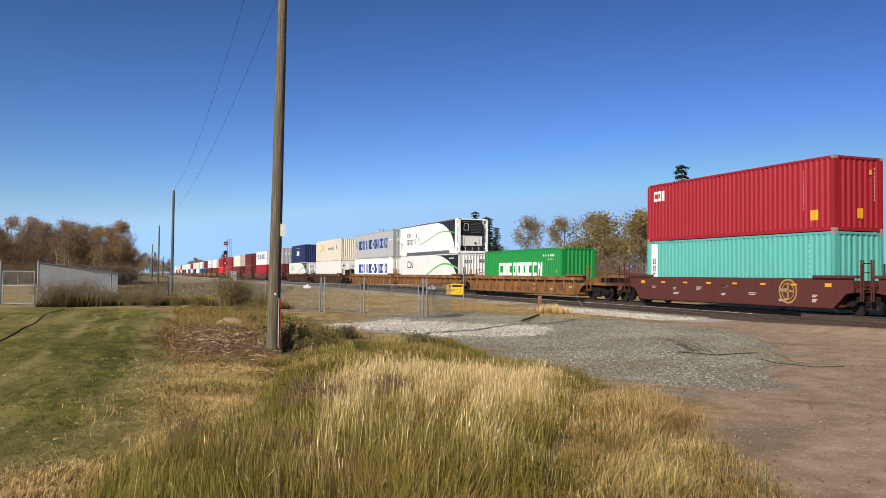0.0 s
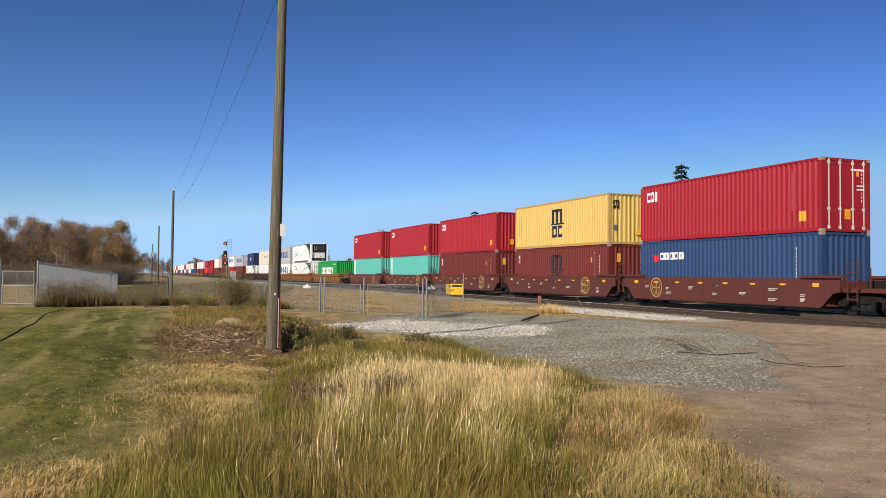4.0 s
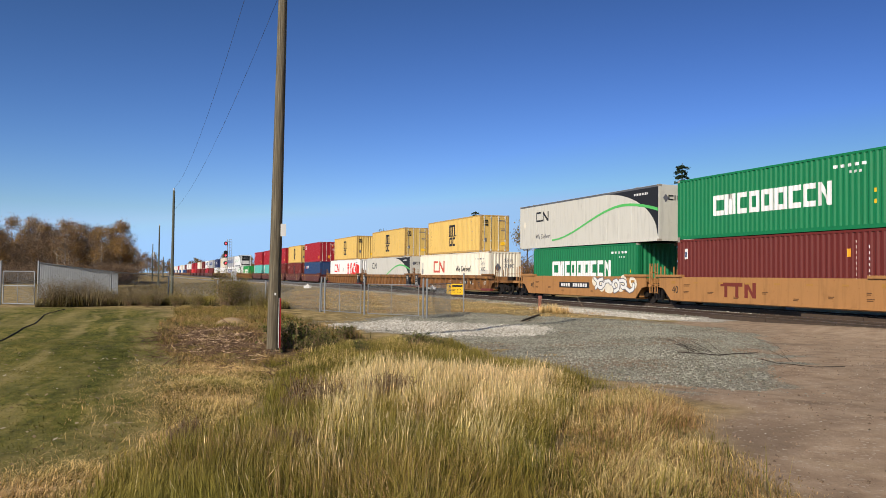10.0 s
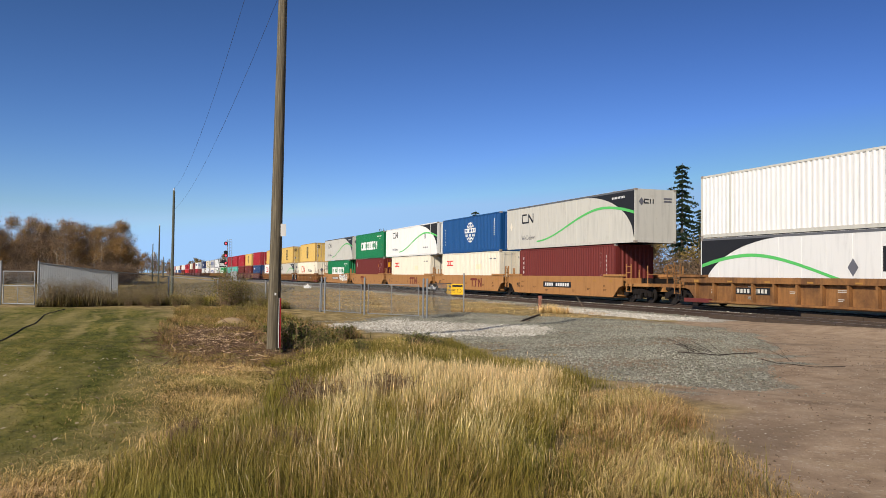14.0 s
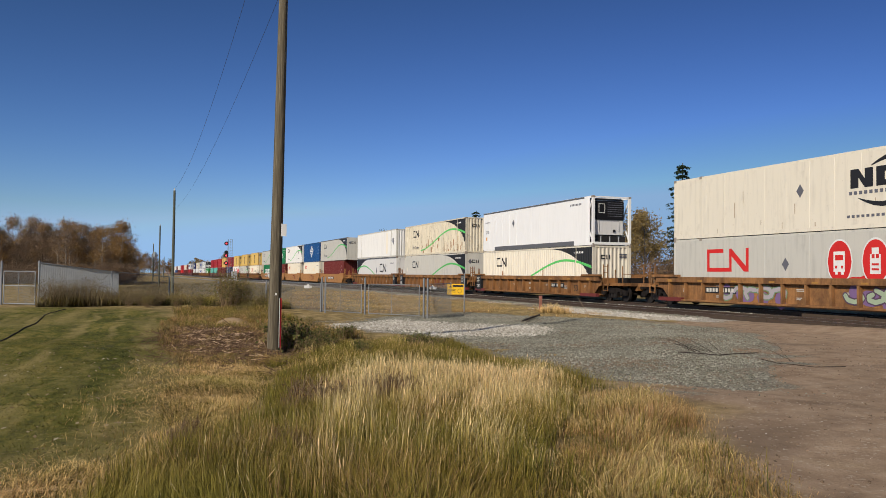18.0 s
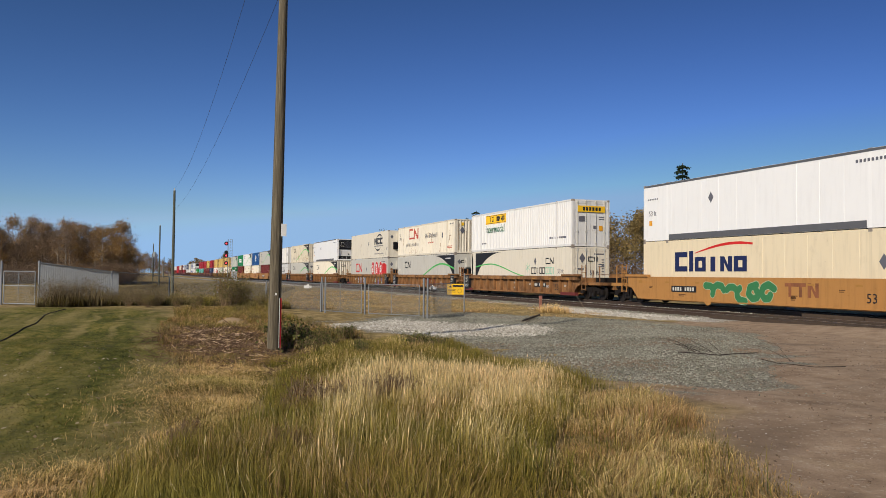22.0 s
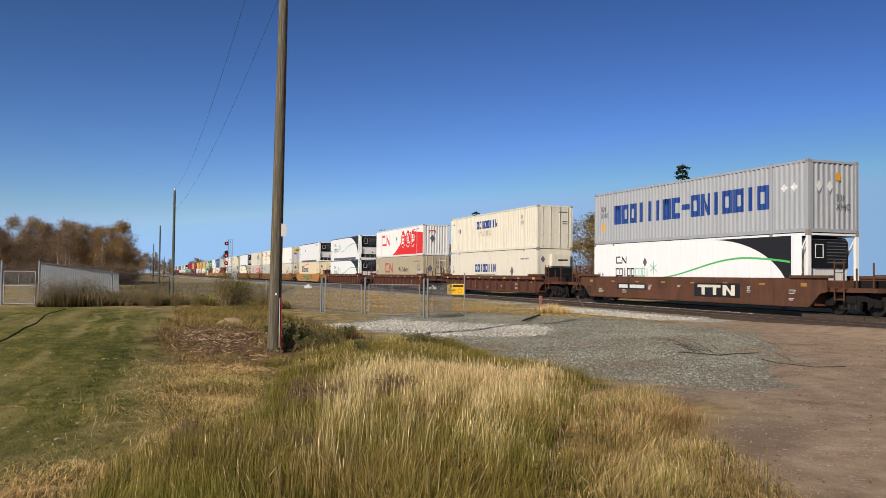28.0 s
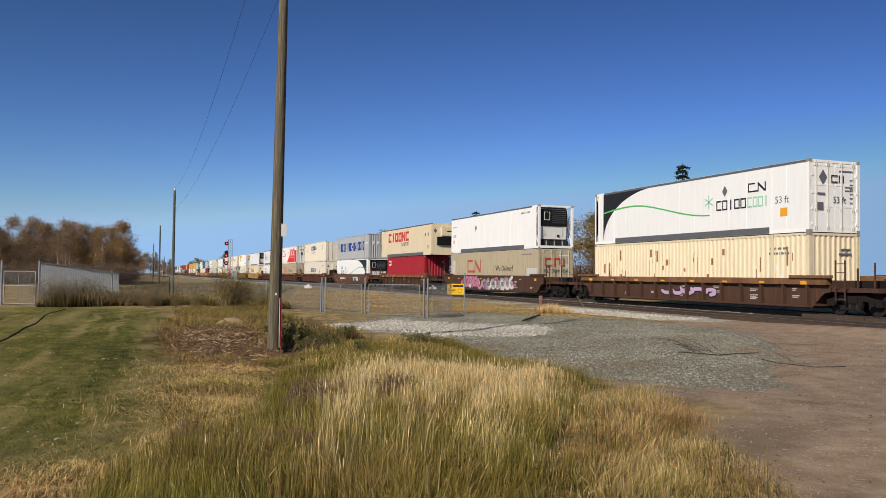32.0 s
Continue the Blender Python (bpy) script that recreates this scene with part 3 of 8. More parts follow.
        def mid(u):
            f = u / L
            if f < p:
                k = (f - a) / (p - a)
                k = k * k * (3 - 2 * k) if k > 0 else 0
                return H * (za + (zp - za) * k)
            return H * (zp + (ze - zp) * ((f - p) / (1 - p)) ** 1.8)
        span = lambda x0, x1: (L - x1, L - x0) if flip else (x0, x1)
        i0, i1 = span(u0, E - 0.06)
        self.bands("end_panel", black, [(i0, i1, lambda x: curve(m(x)), top)], "black curved end panel", 0.005, 0.15)
        if self.kind == "corr":
            for cx in (L / 2 - 6.05, L / 2 + 6.05):
                if m(cx) > u0:
                    self.flat("post_paint", black, [(cx - 0.072, cx + 0.072, curve(m(cx)), top)], 0.0095)
        j0, j1 = span(a * L, E - 0.1)
        self.bands("swoosh_line", colour, [(j0, j1, lambda x: mid(m(x)) - thick * (0.45 + 0.55 * m(x) / L), lambda x: mid(m(x)) + thick * (0.45 + 0.55 * m(x) / L))], "green curved line", 0.01, 0.25)

    def pods(self, u0, z, r, mat=BRIGHT_RED, gap=1.0):
        """Three upright ovals, ringed in white, with pale vehicle shapes in them."""
        for i in range(3):
            u = u0 + i * gap
            self.oval("badge_ring", u, z, r * 0.74, r * 1.04, WHITE, 0.008)
            self.oval("badge", u, z, r * 0.68, r * 0.95, mat, 0.011)
            b = r * 0.62
            if i == 0:
                pale = [(u - b * 0.55, u + b * 0.5, z - b * 0.75, z + b * 0.75), (u - b * 0.4, u - b * 0.15, z - b * 0.95, z - b * 0.75), (u + b * 0.15, u + b * 0.4, z - b * 0.95, z - b * 0.75)]
                dark = [(u - b * 0.4, u + b * 0.35, z + b * 0.1, z + b * 0.5), (u - b * 0.4, u - b * 0.2, z - b * 0.5, z - b * 0.3), (u + b * 0.15, u + b * 0.35, z - b * 0.5, z - b * 0.3)]
            elif i == 1:
                pale = [(u - b * 0.45, u + b * 0.45, z - b * 0.9, z + b * 0.5), (u - b * 0.3, u + b * 0.3, z + b * 0.5, z + b * 0.95)]
                dark = [(u - b * 0.3, u - b * 0.06, z + b * 0.2, z + b * 0.5), (u + b * 0.06, u + b * 0.3, z + b * 0.2, z + b * 0.5), (u - b * 0.3, u + b * 0.3, z - b * 0.3, z - b * 0.15), (u - b * 0.3, u + b * 0.3, z - b * 0.65, z - b * 0.5)]
            else:
                pale = [(u - b * 0.62 + b * 0.42 * k, u - b * 0.24 + b * 0.42 * k, z + b * 0.42 * m - b * 0.1, z + b * 0.42 * m + b * 0.26) for k in range(3) for m in range(2)]
                pale.append((u - b * 0.7, u + b * 0.7, lambda a: z - b * 0.85 + 0.4 * abs(a - u), z - b * 0.2))
                dark = [(u - b * 0.4, u + b * 0.4, z - b * 0.5, z - b * 0.42)]
            self.bands("badge_figure", WHITE, pale, lift=0.015)
            self.bands("badge_mark", mat, dark, lift=0.019)


CASTING = {}


def container(label, L, skin, wall="corr", rear="corr", front="plain", rail=None, H=2.896, band=None, marks=None, low_band=True):
    """A shipping container, its base at z = 0 and its middle at x = 0. Long ones have posts where a crane grips them."""
    W = 2.44 if L < 13 else 2.59
    box = thing("shipping_container", label, "shipping container", pose(0, TRACK_Y, 0), group="containers on the train")
    rail = rail or (RUSTY_YELLOW if skin is YELLOW else skin)
    zb, zt = 0.17, H - 0.1
    x0 = -L / 2 + (0.82 if front == "reefer" else 0.0)
    x1 = L / 2 - (0.82 if rear == "reefer" else 0.0)
    wl = x1 - x0
    wall_me = wall_mesh(wall, wl, H, zb, zt, skin, "side_wall")
    part("side_wall", wall_me, skin, box, at=pose(x0, -W / 2, 0))
    part("side_wall", wall_me, skin, box, at=pose(x1, W / 2, 0, 0, 0, 180))
    part("roof", Shape().box(x0 + 0.05, x1 - 0.05, -W / 2 + 0.06, W / 2 - 0.06, H - 0.06, H - 0.025), skin, box)
    part("floor", Shape().box(x0 + 0.05, x1 - 0.05, -W / 2 + 0.05, W / 2 - 0.05, 0.1, 0.16), DARK, box)
    part("front_wall", Shape().box(x0 + 0.01, x0 + 0.05, -W / 2 + 0.06, W / 2 - 0.06, 0.16, zt), skin, box)
    for y in (-1, 1):
        part("top_rail", Shape().box(-L / 2 + 0.09, L / 2 - 0.09, y * W / 2 - 0.045 * (1 + y), y * W / 2 + 0.045 * (1 - y), zt, H - 0.012), rail, box)
        part("bottom_rail", Shape().box(-L / 2 + 0.09, L / 2 - 0.09, y * W / 2 - 0.055 * (1 + y), y * W / 2 + 0.055 * (1 - y), 0.02, zb), rail, box)
    posts = [(-L / 2, 1), (L / 2, -1)]
    for px, d in posts:
        for y in (-1, 1):
            a, b = sorted((px, px + d * 0.13))
            part("corner_post", Shape().box(a, b, y * W / 2 - 0.075 * (1 + y) + 0.004 * y, y * W / 2 + 0.075 * (1 - y) + 0.004 * y, 0.12, H - 0.12), rail, box)
    if "cast" not in CASTING:
        CASTING["cast"] = Shape().box(-0.09, 0.09, -0.081, 0.081, -0.06, 0.06).mesh("corner_casting", paint("casting_paint", (0.32, 0.27, 0.22), 0.5, 0.5, 0.2))
    off = L / 2 - 0.085
    spots = [(-off, 0), (off, 0)]
    for cx, _ in spots:
        for y in (-1, 1):
            for z in (0.06, H - 0.06):
                part("corner_casting", CASTING["cast"], None, box, at=pose(cx, y * (W / 2 - 0.077), z))
    if L > 13:
        for cx in (-6.05, 6.05):
            if x0 < cx - 0.2 and cx + 0.2 < x1:
                part("lifting_post", Shape().box(cx - 0.07, cx + 0.07, -W / 2 - (0.008 if wall == "corr" else 0.003), -W / 2 + 0.05, 0.05, H - 0.02), rail, box)
                part("corner_casting", CASTING["cast"], None, box, at=pose(cx, -W / 2 + 0.074, H - 0.055))
    if band:
        if low_band:
            part("bottom_band", Shape().box(max(x0, -6.0) + 0.1, min(x1, 6.0) - 0.1, -W / 2 - 0.012, -W / 2, 0.03, 0.3), band, box, "grey metal rail")
        part("top_band", Shape().box(x0 + 0.14, x1 - 0.14, -W / 2 - 0.01, -W / 2, H - 0.12, H - 0.02), band, box)
    rear_end(box, L, W, H, rear, skin, rail, x1)
    if front == "reefer":
        end_frame(box, -L / 2, 0.82, W, H, rail)
        part("front_panel", Shape().box(x0 - 0.02, x0, -W / 2 + 0.1, W / 2 - 0.1, 0.15, H - 0.1), BLACK, box)
        cooling_unit(box, -L / 2 + 0.8, W, H, -1)
    side = Side(box, L, H, W, wall)
    side.reach = L - 0.85 if "reefer" in (front, rear) else L
    if marks:
        marks(side)
    return box


def end_frame(box, x, deep, W, H, mat):
    """The open bracing round a cooling unit."""
    d = 1 if x < 0 else -1
    for y in (-1, 1):
        yy = y * (W / 2 - 0.06)
        s = Shape()
        s.beam((x + d * 0.07, yy, 0.1), (x + d * 0.07, yy, H - 0.05), 0.12)
        s.beam((x + d * 0.012, yy, H - 0.072), (x + d * deep, yy, H - 0.072), 0.118)
        s.beam((x + d * 0.012, yy, 0.1), (x + d * deep, yy, 0.1), 0.138)
        s.beam((x + d * 0.1, yy, H - 0.15), (x + d * deep, yy, H * 0.52), 0.06)
        s.beam((x + d * 0.1, yy, 0.2), (x + d * deep, yy, H * 0.52), 0.06)
        part("end_bracing", s, mat, box)
    part("end_cover", Shape().box(*sorted((x + d * 0.36, x + d * (deep + 0.01))), -W / 2, -W / 2 + 0.03, 0.14, H - 0.1), mat, box, "painted cover panel")
    for z, w in ((H - 0.06, 0.08), (0.12, 0.16)):
        part("end_beam", Shape().beam((x + d * 0.06, -W / 2 + 0.1, z), (x + d * 0.06, W / 2 - 0.1, z), w), mat, box)


def cooling_unit(box, x, W, H, d):
    """A refrigeration unit on an end wall that faces d along x."""
    span = lambda a, b: sorted((x + d * a, x + d * b))
    u = part("cooling_unit", Shape().prism([(x, 0.6), (x + d * 0.56, 0.64), (x + d * 0.62, 1.45), (x + d * 0.58, H - 0.24), (x, H - 0.16)], -1.0, 0.88), WHITE, box, "white refrigeration unit")
    part("grille", Shape().prism([(x + d * 0.57, 1.5), (x + d * 0.665, 1.5), (x + d * 0.65, H - 0.34), (x + d * 0.5, H - 0.18)], -1.02, 0.9), GRILLE, u, "black air grille")
    for i in range(7):
        part("louvre", Shape().box(*span(0.65, 0.668), -0.2, 0.8, 1.72 + i * 0.13, 1.75 + i * 0.13), SLATE, u)
    for a, b, c, e in ((-0.8, -0.38, 2.42, 2.45), (-0.8, -0.38, 1.9, 1.93), (-0.8, -0.77, 1.93, 2.42), (-0.41, -0.38, 1.93, 2.42)):
        part("display_frame", Shape().box(*span(0.65, 0.672), a, b, c, e), WHITE, u)
    for a, b, c, e in ((-0.75, 0.6, 1.44, 1.46), (-0.75, -0.735, 0.85, 1.45), (0.585, 0.6, 0.85, 1.45)):
        part("panel_seam", Shape().box(*span(0.57, 0.63), a, b, c, e), GREY, u)
    part("latch", Shape().box(*span(0.58, 0.64), 0.2, 0.34, 0.8, 0.94), BLACK, u)
    part("fuel_tank", Shape().box(*span(0.0, 0.55), -0.98, 1.05, 0.2, 0.55), DARK, box, "dark fuel tank")
    for y in (-0.6, 0.0, 0.6):
        part("tank_strap", Shape().box(*span(0.55, 0.58), y - 0.03, y + 0.03, 0.18, 0.57), GREY, box)


def rear_end(box, L, W, H, rear, skin, rail, x1):
    x = L / 2
    if rear == "corr":
        me = wall_mesh("corr", W - 0.24, H, 0.16, H - 0.1, skin, "end_wall")
        part("end_wall", me, skin, box, at=pose(x - 0.02, -W / 2 + 0.12, 0, 0, 0, 90))
        part("end_sill", Shape().box(x - 0.1, x - 0.005, -W / 2 + 0.15, W / 2 - 0.15, 0.02, 0.16), rail, box)
        part("end_header", Shape().box(x - 0.1, x - 0.005, -W / 2 + 0.15, W / 2 - 0.15, H - 0.11, H - 0.015), rail, box)
    elif rear == "doors":
        for y in (-1, 1):
            a, b = sorted((y * 0.012, y * (W / 2 - 0.14)))
            s = Shape().box(x - 0.06, x - 0.02, a, b, 0.16, H - 0.12)
            for z in (0.22, 1.05, 1.9, H - 0.22):
                s.box(x - 0.03, x - 0.008, a + 0.06, b - 0.06, z - 0.04, z + 0.04)
            d = part("door", s, skin, box)
            for k in (0.3, 0.82):
                yy = y * (W / 2 - 0.14) * k + (0 if y > 0 else 0)
                r = Shape().tube((x + 0.012, yy, 0.1), (x + 0.012, yy, H - 0.06), 0.022, k=6)
                r.box(x - 0.02, x + 0.02, yy - 0.06, yy + 0.06, 0.85, 0.95).box(x - 0.02, x + 0.02, yy - 0.06, yy + 0.06, 0.12, 0.24).box(x - 0.02, x + 0.02, yy - 0.06, yy + 0.06, H - 0.26, H - 0.14)
                part("lock_rod", r, LIGHT, d, "steel lock rod")
            hs = Shape()
            for z in (0.35, 0.95, 1.6, 2.3):
                hs.box(x - 0.02, x + 0.012, y * (W / 2 - 0.16) - 0.06, y * (W / 2 - 0.16) + 0.06, z - 0.06, z + 0.06)
            part("hinge_row", hs, rail, d)
        part("end_sill", Shape().box(x - 0.1, x - 0.004, -W / 2 + 0.15, W / 2 - 0.15, 0.02, 0.16), rail, box)
        part("end_header", Shape().box(x - 0.1, x - 0.004, -W / 2 + 0.15, W / 2 - 0.15, H - 0.12, H - 0.015), rail, box)
        part("code_bars", Shape().box(x - 0.018, x - 0.012, 0.25, 0.95, 2.42, 2.5).box(x - 0.018, x - 0.012, 0.55, 0.95, 1.8, 1.86).box(x - 0.018, x - 0.012, 0.55, 0.95, 1.66, 1.72), WHITE if skin not in (WHITE, FRESH_WHITE, CREAM, YELLOW) else SLATE, box)
    elif rear == "reefer":
        end_frame(box, x, 0.82, W, H, rail)
        part("end_wall", Shape().box(x1 - 0.05, x1, -W / 2 + 0.06, W / 2 - 0.3, 0.16, H - 0.1), BLACK, box)
        cooling_unit(box, x1, W, H, 1)
    elif rear in ("nose", "plain"):
        part("end_wall", Shape().box(x - 0.08, x - 0.012, -W / 2 + 0.13, W / 2 - 0.13, 0.02, H - 0.02), skin, box)
        if rear == "nose":
            part("cooling_unit", Shape().box(x - 0.02, x + 0.26, -0.35, 1.0, 1.75, 2.55), skin, box, "small cooling unit")
            part("unit_guard", Shape().prism([(x - 0.01, 0.9), (x + 0.3, 1.0), (x + 0.34, 1.62), (x - 0.01, 1.66)], -0.75, 1.1), GRILLE, box, "black engine guard")
            part("code_bars", Shape().box(x + 0.26, x + 0.268, 0.1, 0.8, 2.1, 2.2), BLACK, box)
        part("placard", Shape().prism([(-0.16, 0), (0, -0.22), (0.16, 0), (0, 0.22)], -0.004, 0.004), SLATE, box, at=pose(x, -0.9, 2.2, 0, 0, 90))

# ---- the train: cars ----
RUST_BROWN = paint("brown_car_paint", (0.1, 0.027, 0.019), 0.6, 0.6, 0.08)
TAN = paint("tan_car_paint", (0.31, 0.14, 0.043), 1.1, 0.65, 0.2)
TAN_SMOOTH = paint("golden_tan_car_paint", (0.42, 0.2, 0.066), 0.8, 0.65, 0.16)
FADED = paint("faded_maroon_mark", (0.17, 0.03, 0.02), 0.4, 0.7, 0.03)
WORN_TAN = paint("worn_tan_car_paint", (0.36, 0.17, 0.058), 1.2, 0.75, 0.35)
GOLDEN = paint("golden_ochre_car_paint", (0.45, 0.215, 0.06), 0.7, 0.65, 0.1)
OXIDE = paint("oxide_red_car_paint", (0.13, 0.042, 0.025), 1.2, 0.75, 0.3)
BROWN = paint("rusty_brown_car_paint", (0.13, 0.05, 0.025), 1.2, 0.75, 0.4)
SOOT = paint("sooty_brown_car_paint", (0.075, 0.034, 0.02), 0.95, 0.7, 0.15)
DARK_STENCIL = plain("dark_stencil_paint", (0.13, 0.06, 0.025), 0.7)
CHORD = paint("brown_chord_paint", (0.24, 0.11, 0.045), 0.9, 0.7, 0.2)

BOGIE = {}


def bogie(car, x):
    """A two-axle truck under a car."""
    if not BOGIE:
        s = Shape()
        arch = [(-1.25, 0.34), (-1.25, 0.58), (-0.85, 0.66), (-0.5, 0.76), (0.5, 0.76), (0.85, 0.66), (1.25, 0.58), (1.25, 0.34), (1.0, 0.34), (0.62, 0.54), (0.42, 0.54), (0.32, 0.2), (-0.32, 0.2), (-0.42, 0.54), (-0.62, 0.54), (-1.0, 0.34)]
        for y in (-1, 1):
            s.prism(arch, y * 1.0 - 0.07, y * 1.0 + 0.07)
        s.box(-0.22, 0.22, -1.12, 1.12, 0.45, 0.72)
        BOGIE["frame"] = s.mesh("truck", TRUCK)
        s = Shape()
        for y in (-1, 1):
            for i in (-0.15, 0.15):
                s.tube((i, y * 1.0, 0.24), (i, y * 1.0, 0.5), 0.09, k=8)
        BOGIE["spring"] = s.mesh("spring_set", DARK)
        s = Shape().tube((0, -0.07, 0), (0, 0.05, 0), 0.42, k=20)
        s.tube((0, -0.1, 0), (0, -0.07, 0), 0.13, k=10)
        BOGIE["wheel"] = s.mesh("wheel", WHEEL)
        BOGIE["axle"] = Shape().tube((0, -1.05, 0), (0, 1.05, 0), 0.08, k=8).mesh("axle", TRUCK)
        s = Shape()
        s.tube((0, -0.05, 0), (0, 0.05, 0), 0.12, k=10)
        BOGIE["cap"] = s.mesh("bearing_cap", TRUCK)
    b = part("truck", BOGIE["frame"], None, car, at=pose(x, 0, 0))
    part("spring_set", BOGIE["spring"], None, b)
    for wx in (-0.88, 0.88):
        part("axle", BOGIE["axle"], None, b, at=pose(wx, 0, 0.42))
        for y in (-1, 1):
            part("wheel", BOGIE["wheel"], None, b, at=pose(wx, y * 0.7525, 0.42, 0, 0, 0 if y < 0 else 180))
            part("bearing_cap", BOGIE["cap"], None, b, at=pose(wx, y * 1.1, 0.45))


def brake_wheel(car, x, y, z, mat):
    s = Shape()
    k = 14
    ring = [(0.28 * math.cos(2 * math.pi * i / k), 0.28 * math.sin(2 * math.pi * i / k)) for i in range(k)]
    for (a, b), (c, d) in zip(ring, ring[1:] + ring[:1]):
        s.beam((0, a, b), (0, c, d), 0.03)
    for i in range(0, k, 4):
        s.beam((0, 0, 0), (0, *ring[i]), 0.025)
    s.tube((-0.05, 0, 0), (0.25, 0, 0), 0.03, k=6)
    part("brake_wheel", s, mat, car, at=pose(x, y, z))


def car(label, half, hl, hr, left, right, style, mat, chord=None, detail=True, number="", code=True, group="", stake=True, wheel_high=True):
    """A well car: half its well's length, and how far it reaches either way to the joint with the next car.
    left, right: 'coupler' or 'joint' (a truck shared with the next unit, owned by the unit on its left)."""
    c = thing("well_car", label, "well car", pose(0, TRACK_Y, 0), group=group)
    chord = chord or mat
    top, bot, out = 1.38, 0.27, 1.5 if style == "smooth" else 1.57
    e = half + 0.95
    outline = [(-half - 0.05, bot), (half + 0.05, bot), (half + 0.62, 0.8), (e, 0.86), (e, top), (-e, top), (-e, 0.86), (-half - 0.62, 0.8)]
    for y in (-1, 1):
        if style == "smooth":
            a, b = sorted((y * (out - 0.07), y * out))
            part("side_sill", Shape().prism(outline, a, b), mat, c)
            if detail:
                a, b = sorted((y * (out - 0.09), y * (out + 0.02)))
                part("bottom_flange", Shape().box(-half - 0.02, half + 0.02, a, b, bot - 0.02, bot + 0.03), mat, c)
        else:
            a, b = sorted((y * (out - 0.24), y * (out - 0.2)))
            part("side_sill", Shape().prism(outline, a, b), mat, c)
            a, b = sorted((y * (out - 0.25), y * out))
            part("top_chord", Shape().box(-e, e, a, b, 1.13, top), chord, c)
            part("bottom_flange", Shape().box(-half, half, a, b, bot - 0.02, bot + 0.06), mat, c)
            if detail and y < 0:
                n = round(2 * half / 1.27)
                key = ("rib", mat.name)
                if key not in CACHE:
                    CACHE[key] = Shape().box(-0.055, 0.055, -out + 0.02, -out + 0.21, bot + 0.05, 1.13).mesh("rib", mat)
                for i in range(n + 1):
                    part("rib", CACHE[key], mat, c, at=pose(-half + 0.1 + i * (2 * half - 0.2) / n, 0, 0))
    s = Shape().box(-half, half, -out + 0.15, out - 0.15, 0.2, 0.262)
    part("well_floor", s, mat, c)
    for d, reach, kind in ((-1, hl, left), (1, hr, right)):
        tx = d * reach if kind == "joint" else d * (reach - 1.75)
        a, b = sorted((d * (half + 0.12), d * (half + 0.2)))
        part("end_bulkhead", Shape().box(a, b, -out + 0.18, out - 0.18, 0.3, 1.3), mat, c)
        a, b = sorted((d * (half + 0.2), d * (min(reach - 0.15, half + 3.0))))
        part("end_platform", Shape().box(a, b, -1.25, 1.25, 0.86, 1.02).box(a, b, -0.35, 0.35, 0.6, 0.86), mat, c)
        if not detail:
            if kind == "coupler" or d > 0:
                bogie_far(c, tx)
            continue
        a, b = sorted((d * (half - 0.9), d * (half + 1.15)))
        for y in (-1, 1):
            part("end_rail", Shape().box(a, b, y * (out - 0.02) - 0.1, y * (out - 0.02) + 0.1, top, top + 0.11), chord, c)
        if kind == "coupler" or d > 0:
            bogie(c, tx)
        s = Shape()
        lx = d * (half + 1.45)
        hi = 2.05
        for k in (-0.22, 0.22):
            s.beam((lx + k, -1.42, 0.55), (lx + k, -1.42, hi), 0.04)
        for i in range(5):
            s.beam((lx - 0.22, -1.42, 0.6 + i * 0.33), (lx + 0.22, -1.42, 0.6 + i * 0.33), 0.03)
        s.beam((lx - 0.22, -1.42, 1.0), (lx - 0.22, -1.2, 1.0), 0.05).beam((lx + 0.22, -1.42, 1.0), (lx + 0.22, -1.2, 1.0), 0.05)
        part("ladder", s, mat, c)
        if kind == "coupler":
            s = Shape()
            for y in (-1.1, 1.1):
                s.beam((d * (reach - 0.75), y, 1.0), (d * (reach - 0.75), y, 1.95), 0.045)
                s.beam((d * (reach - 1.5), y, 1.0), (d * (reach - 1.5), y, 1.75), 0.045)
            s.beam((d * (reach - 0.75), -1.1, 1.5), (d * (reach - 0.75), 1.1, 1.5), 0.03)
            part("handrail", s, mat, c)
            s = Shape().box(*sorted((d * (reach - 0.75), d * (reach - 0.2))), -0.18, 0.18, 0.7, 0.98)
            s.box(*sorted((d * (reach - 0.25), d * (reach + 0.06))), -0.14, 0.14, 0.74, 1.0)
            part("coupler", s, TRUCK, c)
            s = Shape()
            s.tube((d * (reach - 0.7), 0.35, 0.75), (d * (reach - 0.1), 0.3, 0.5), 0.03, k=6)
            part("air_hose", s, DARK, c)
            if d > 0:
                brake_wheel(c, d * (reach - 1.1), 0.45, 1.75, mat)
                part("brake_gear", Shape().box(*sorted((d * (reach - 2.2), d * (reach - 1.3))), -0.5, 0.9, 1.02, 1.3), TRUCK, c)
        else:
            part("joint_box", Shape().box(*sorted((d * (reach - 1.4), d * (reach - 0.03))), -0.5, 0.5, 0.7, 1.05), TRUCK, c)
            s = Shape()
            for y in (-1.15, -0.6, 0.6, 1.15):
                s.beam((d * (reach - 0.45), y, 1.0), (d * (reach - 0.45), y, 1.9), 0.05)
            part("handrail", s, mat, c)
            if d < 0:
                brake_wheel(c, d * (reach - 0.8), -0.4, 1.6, mat)
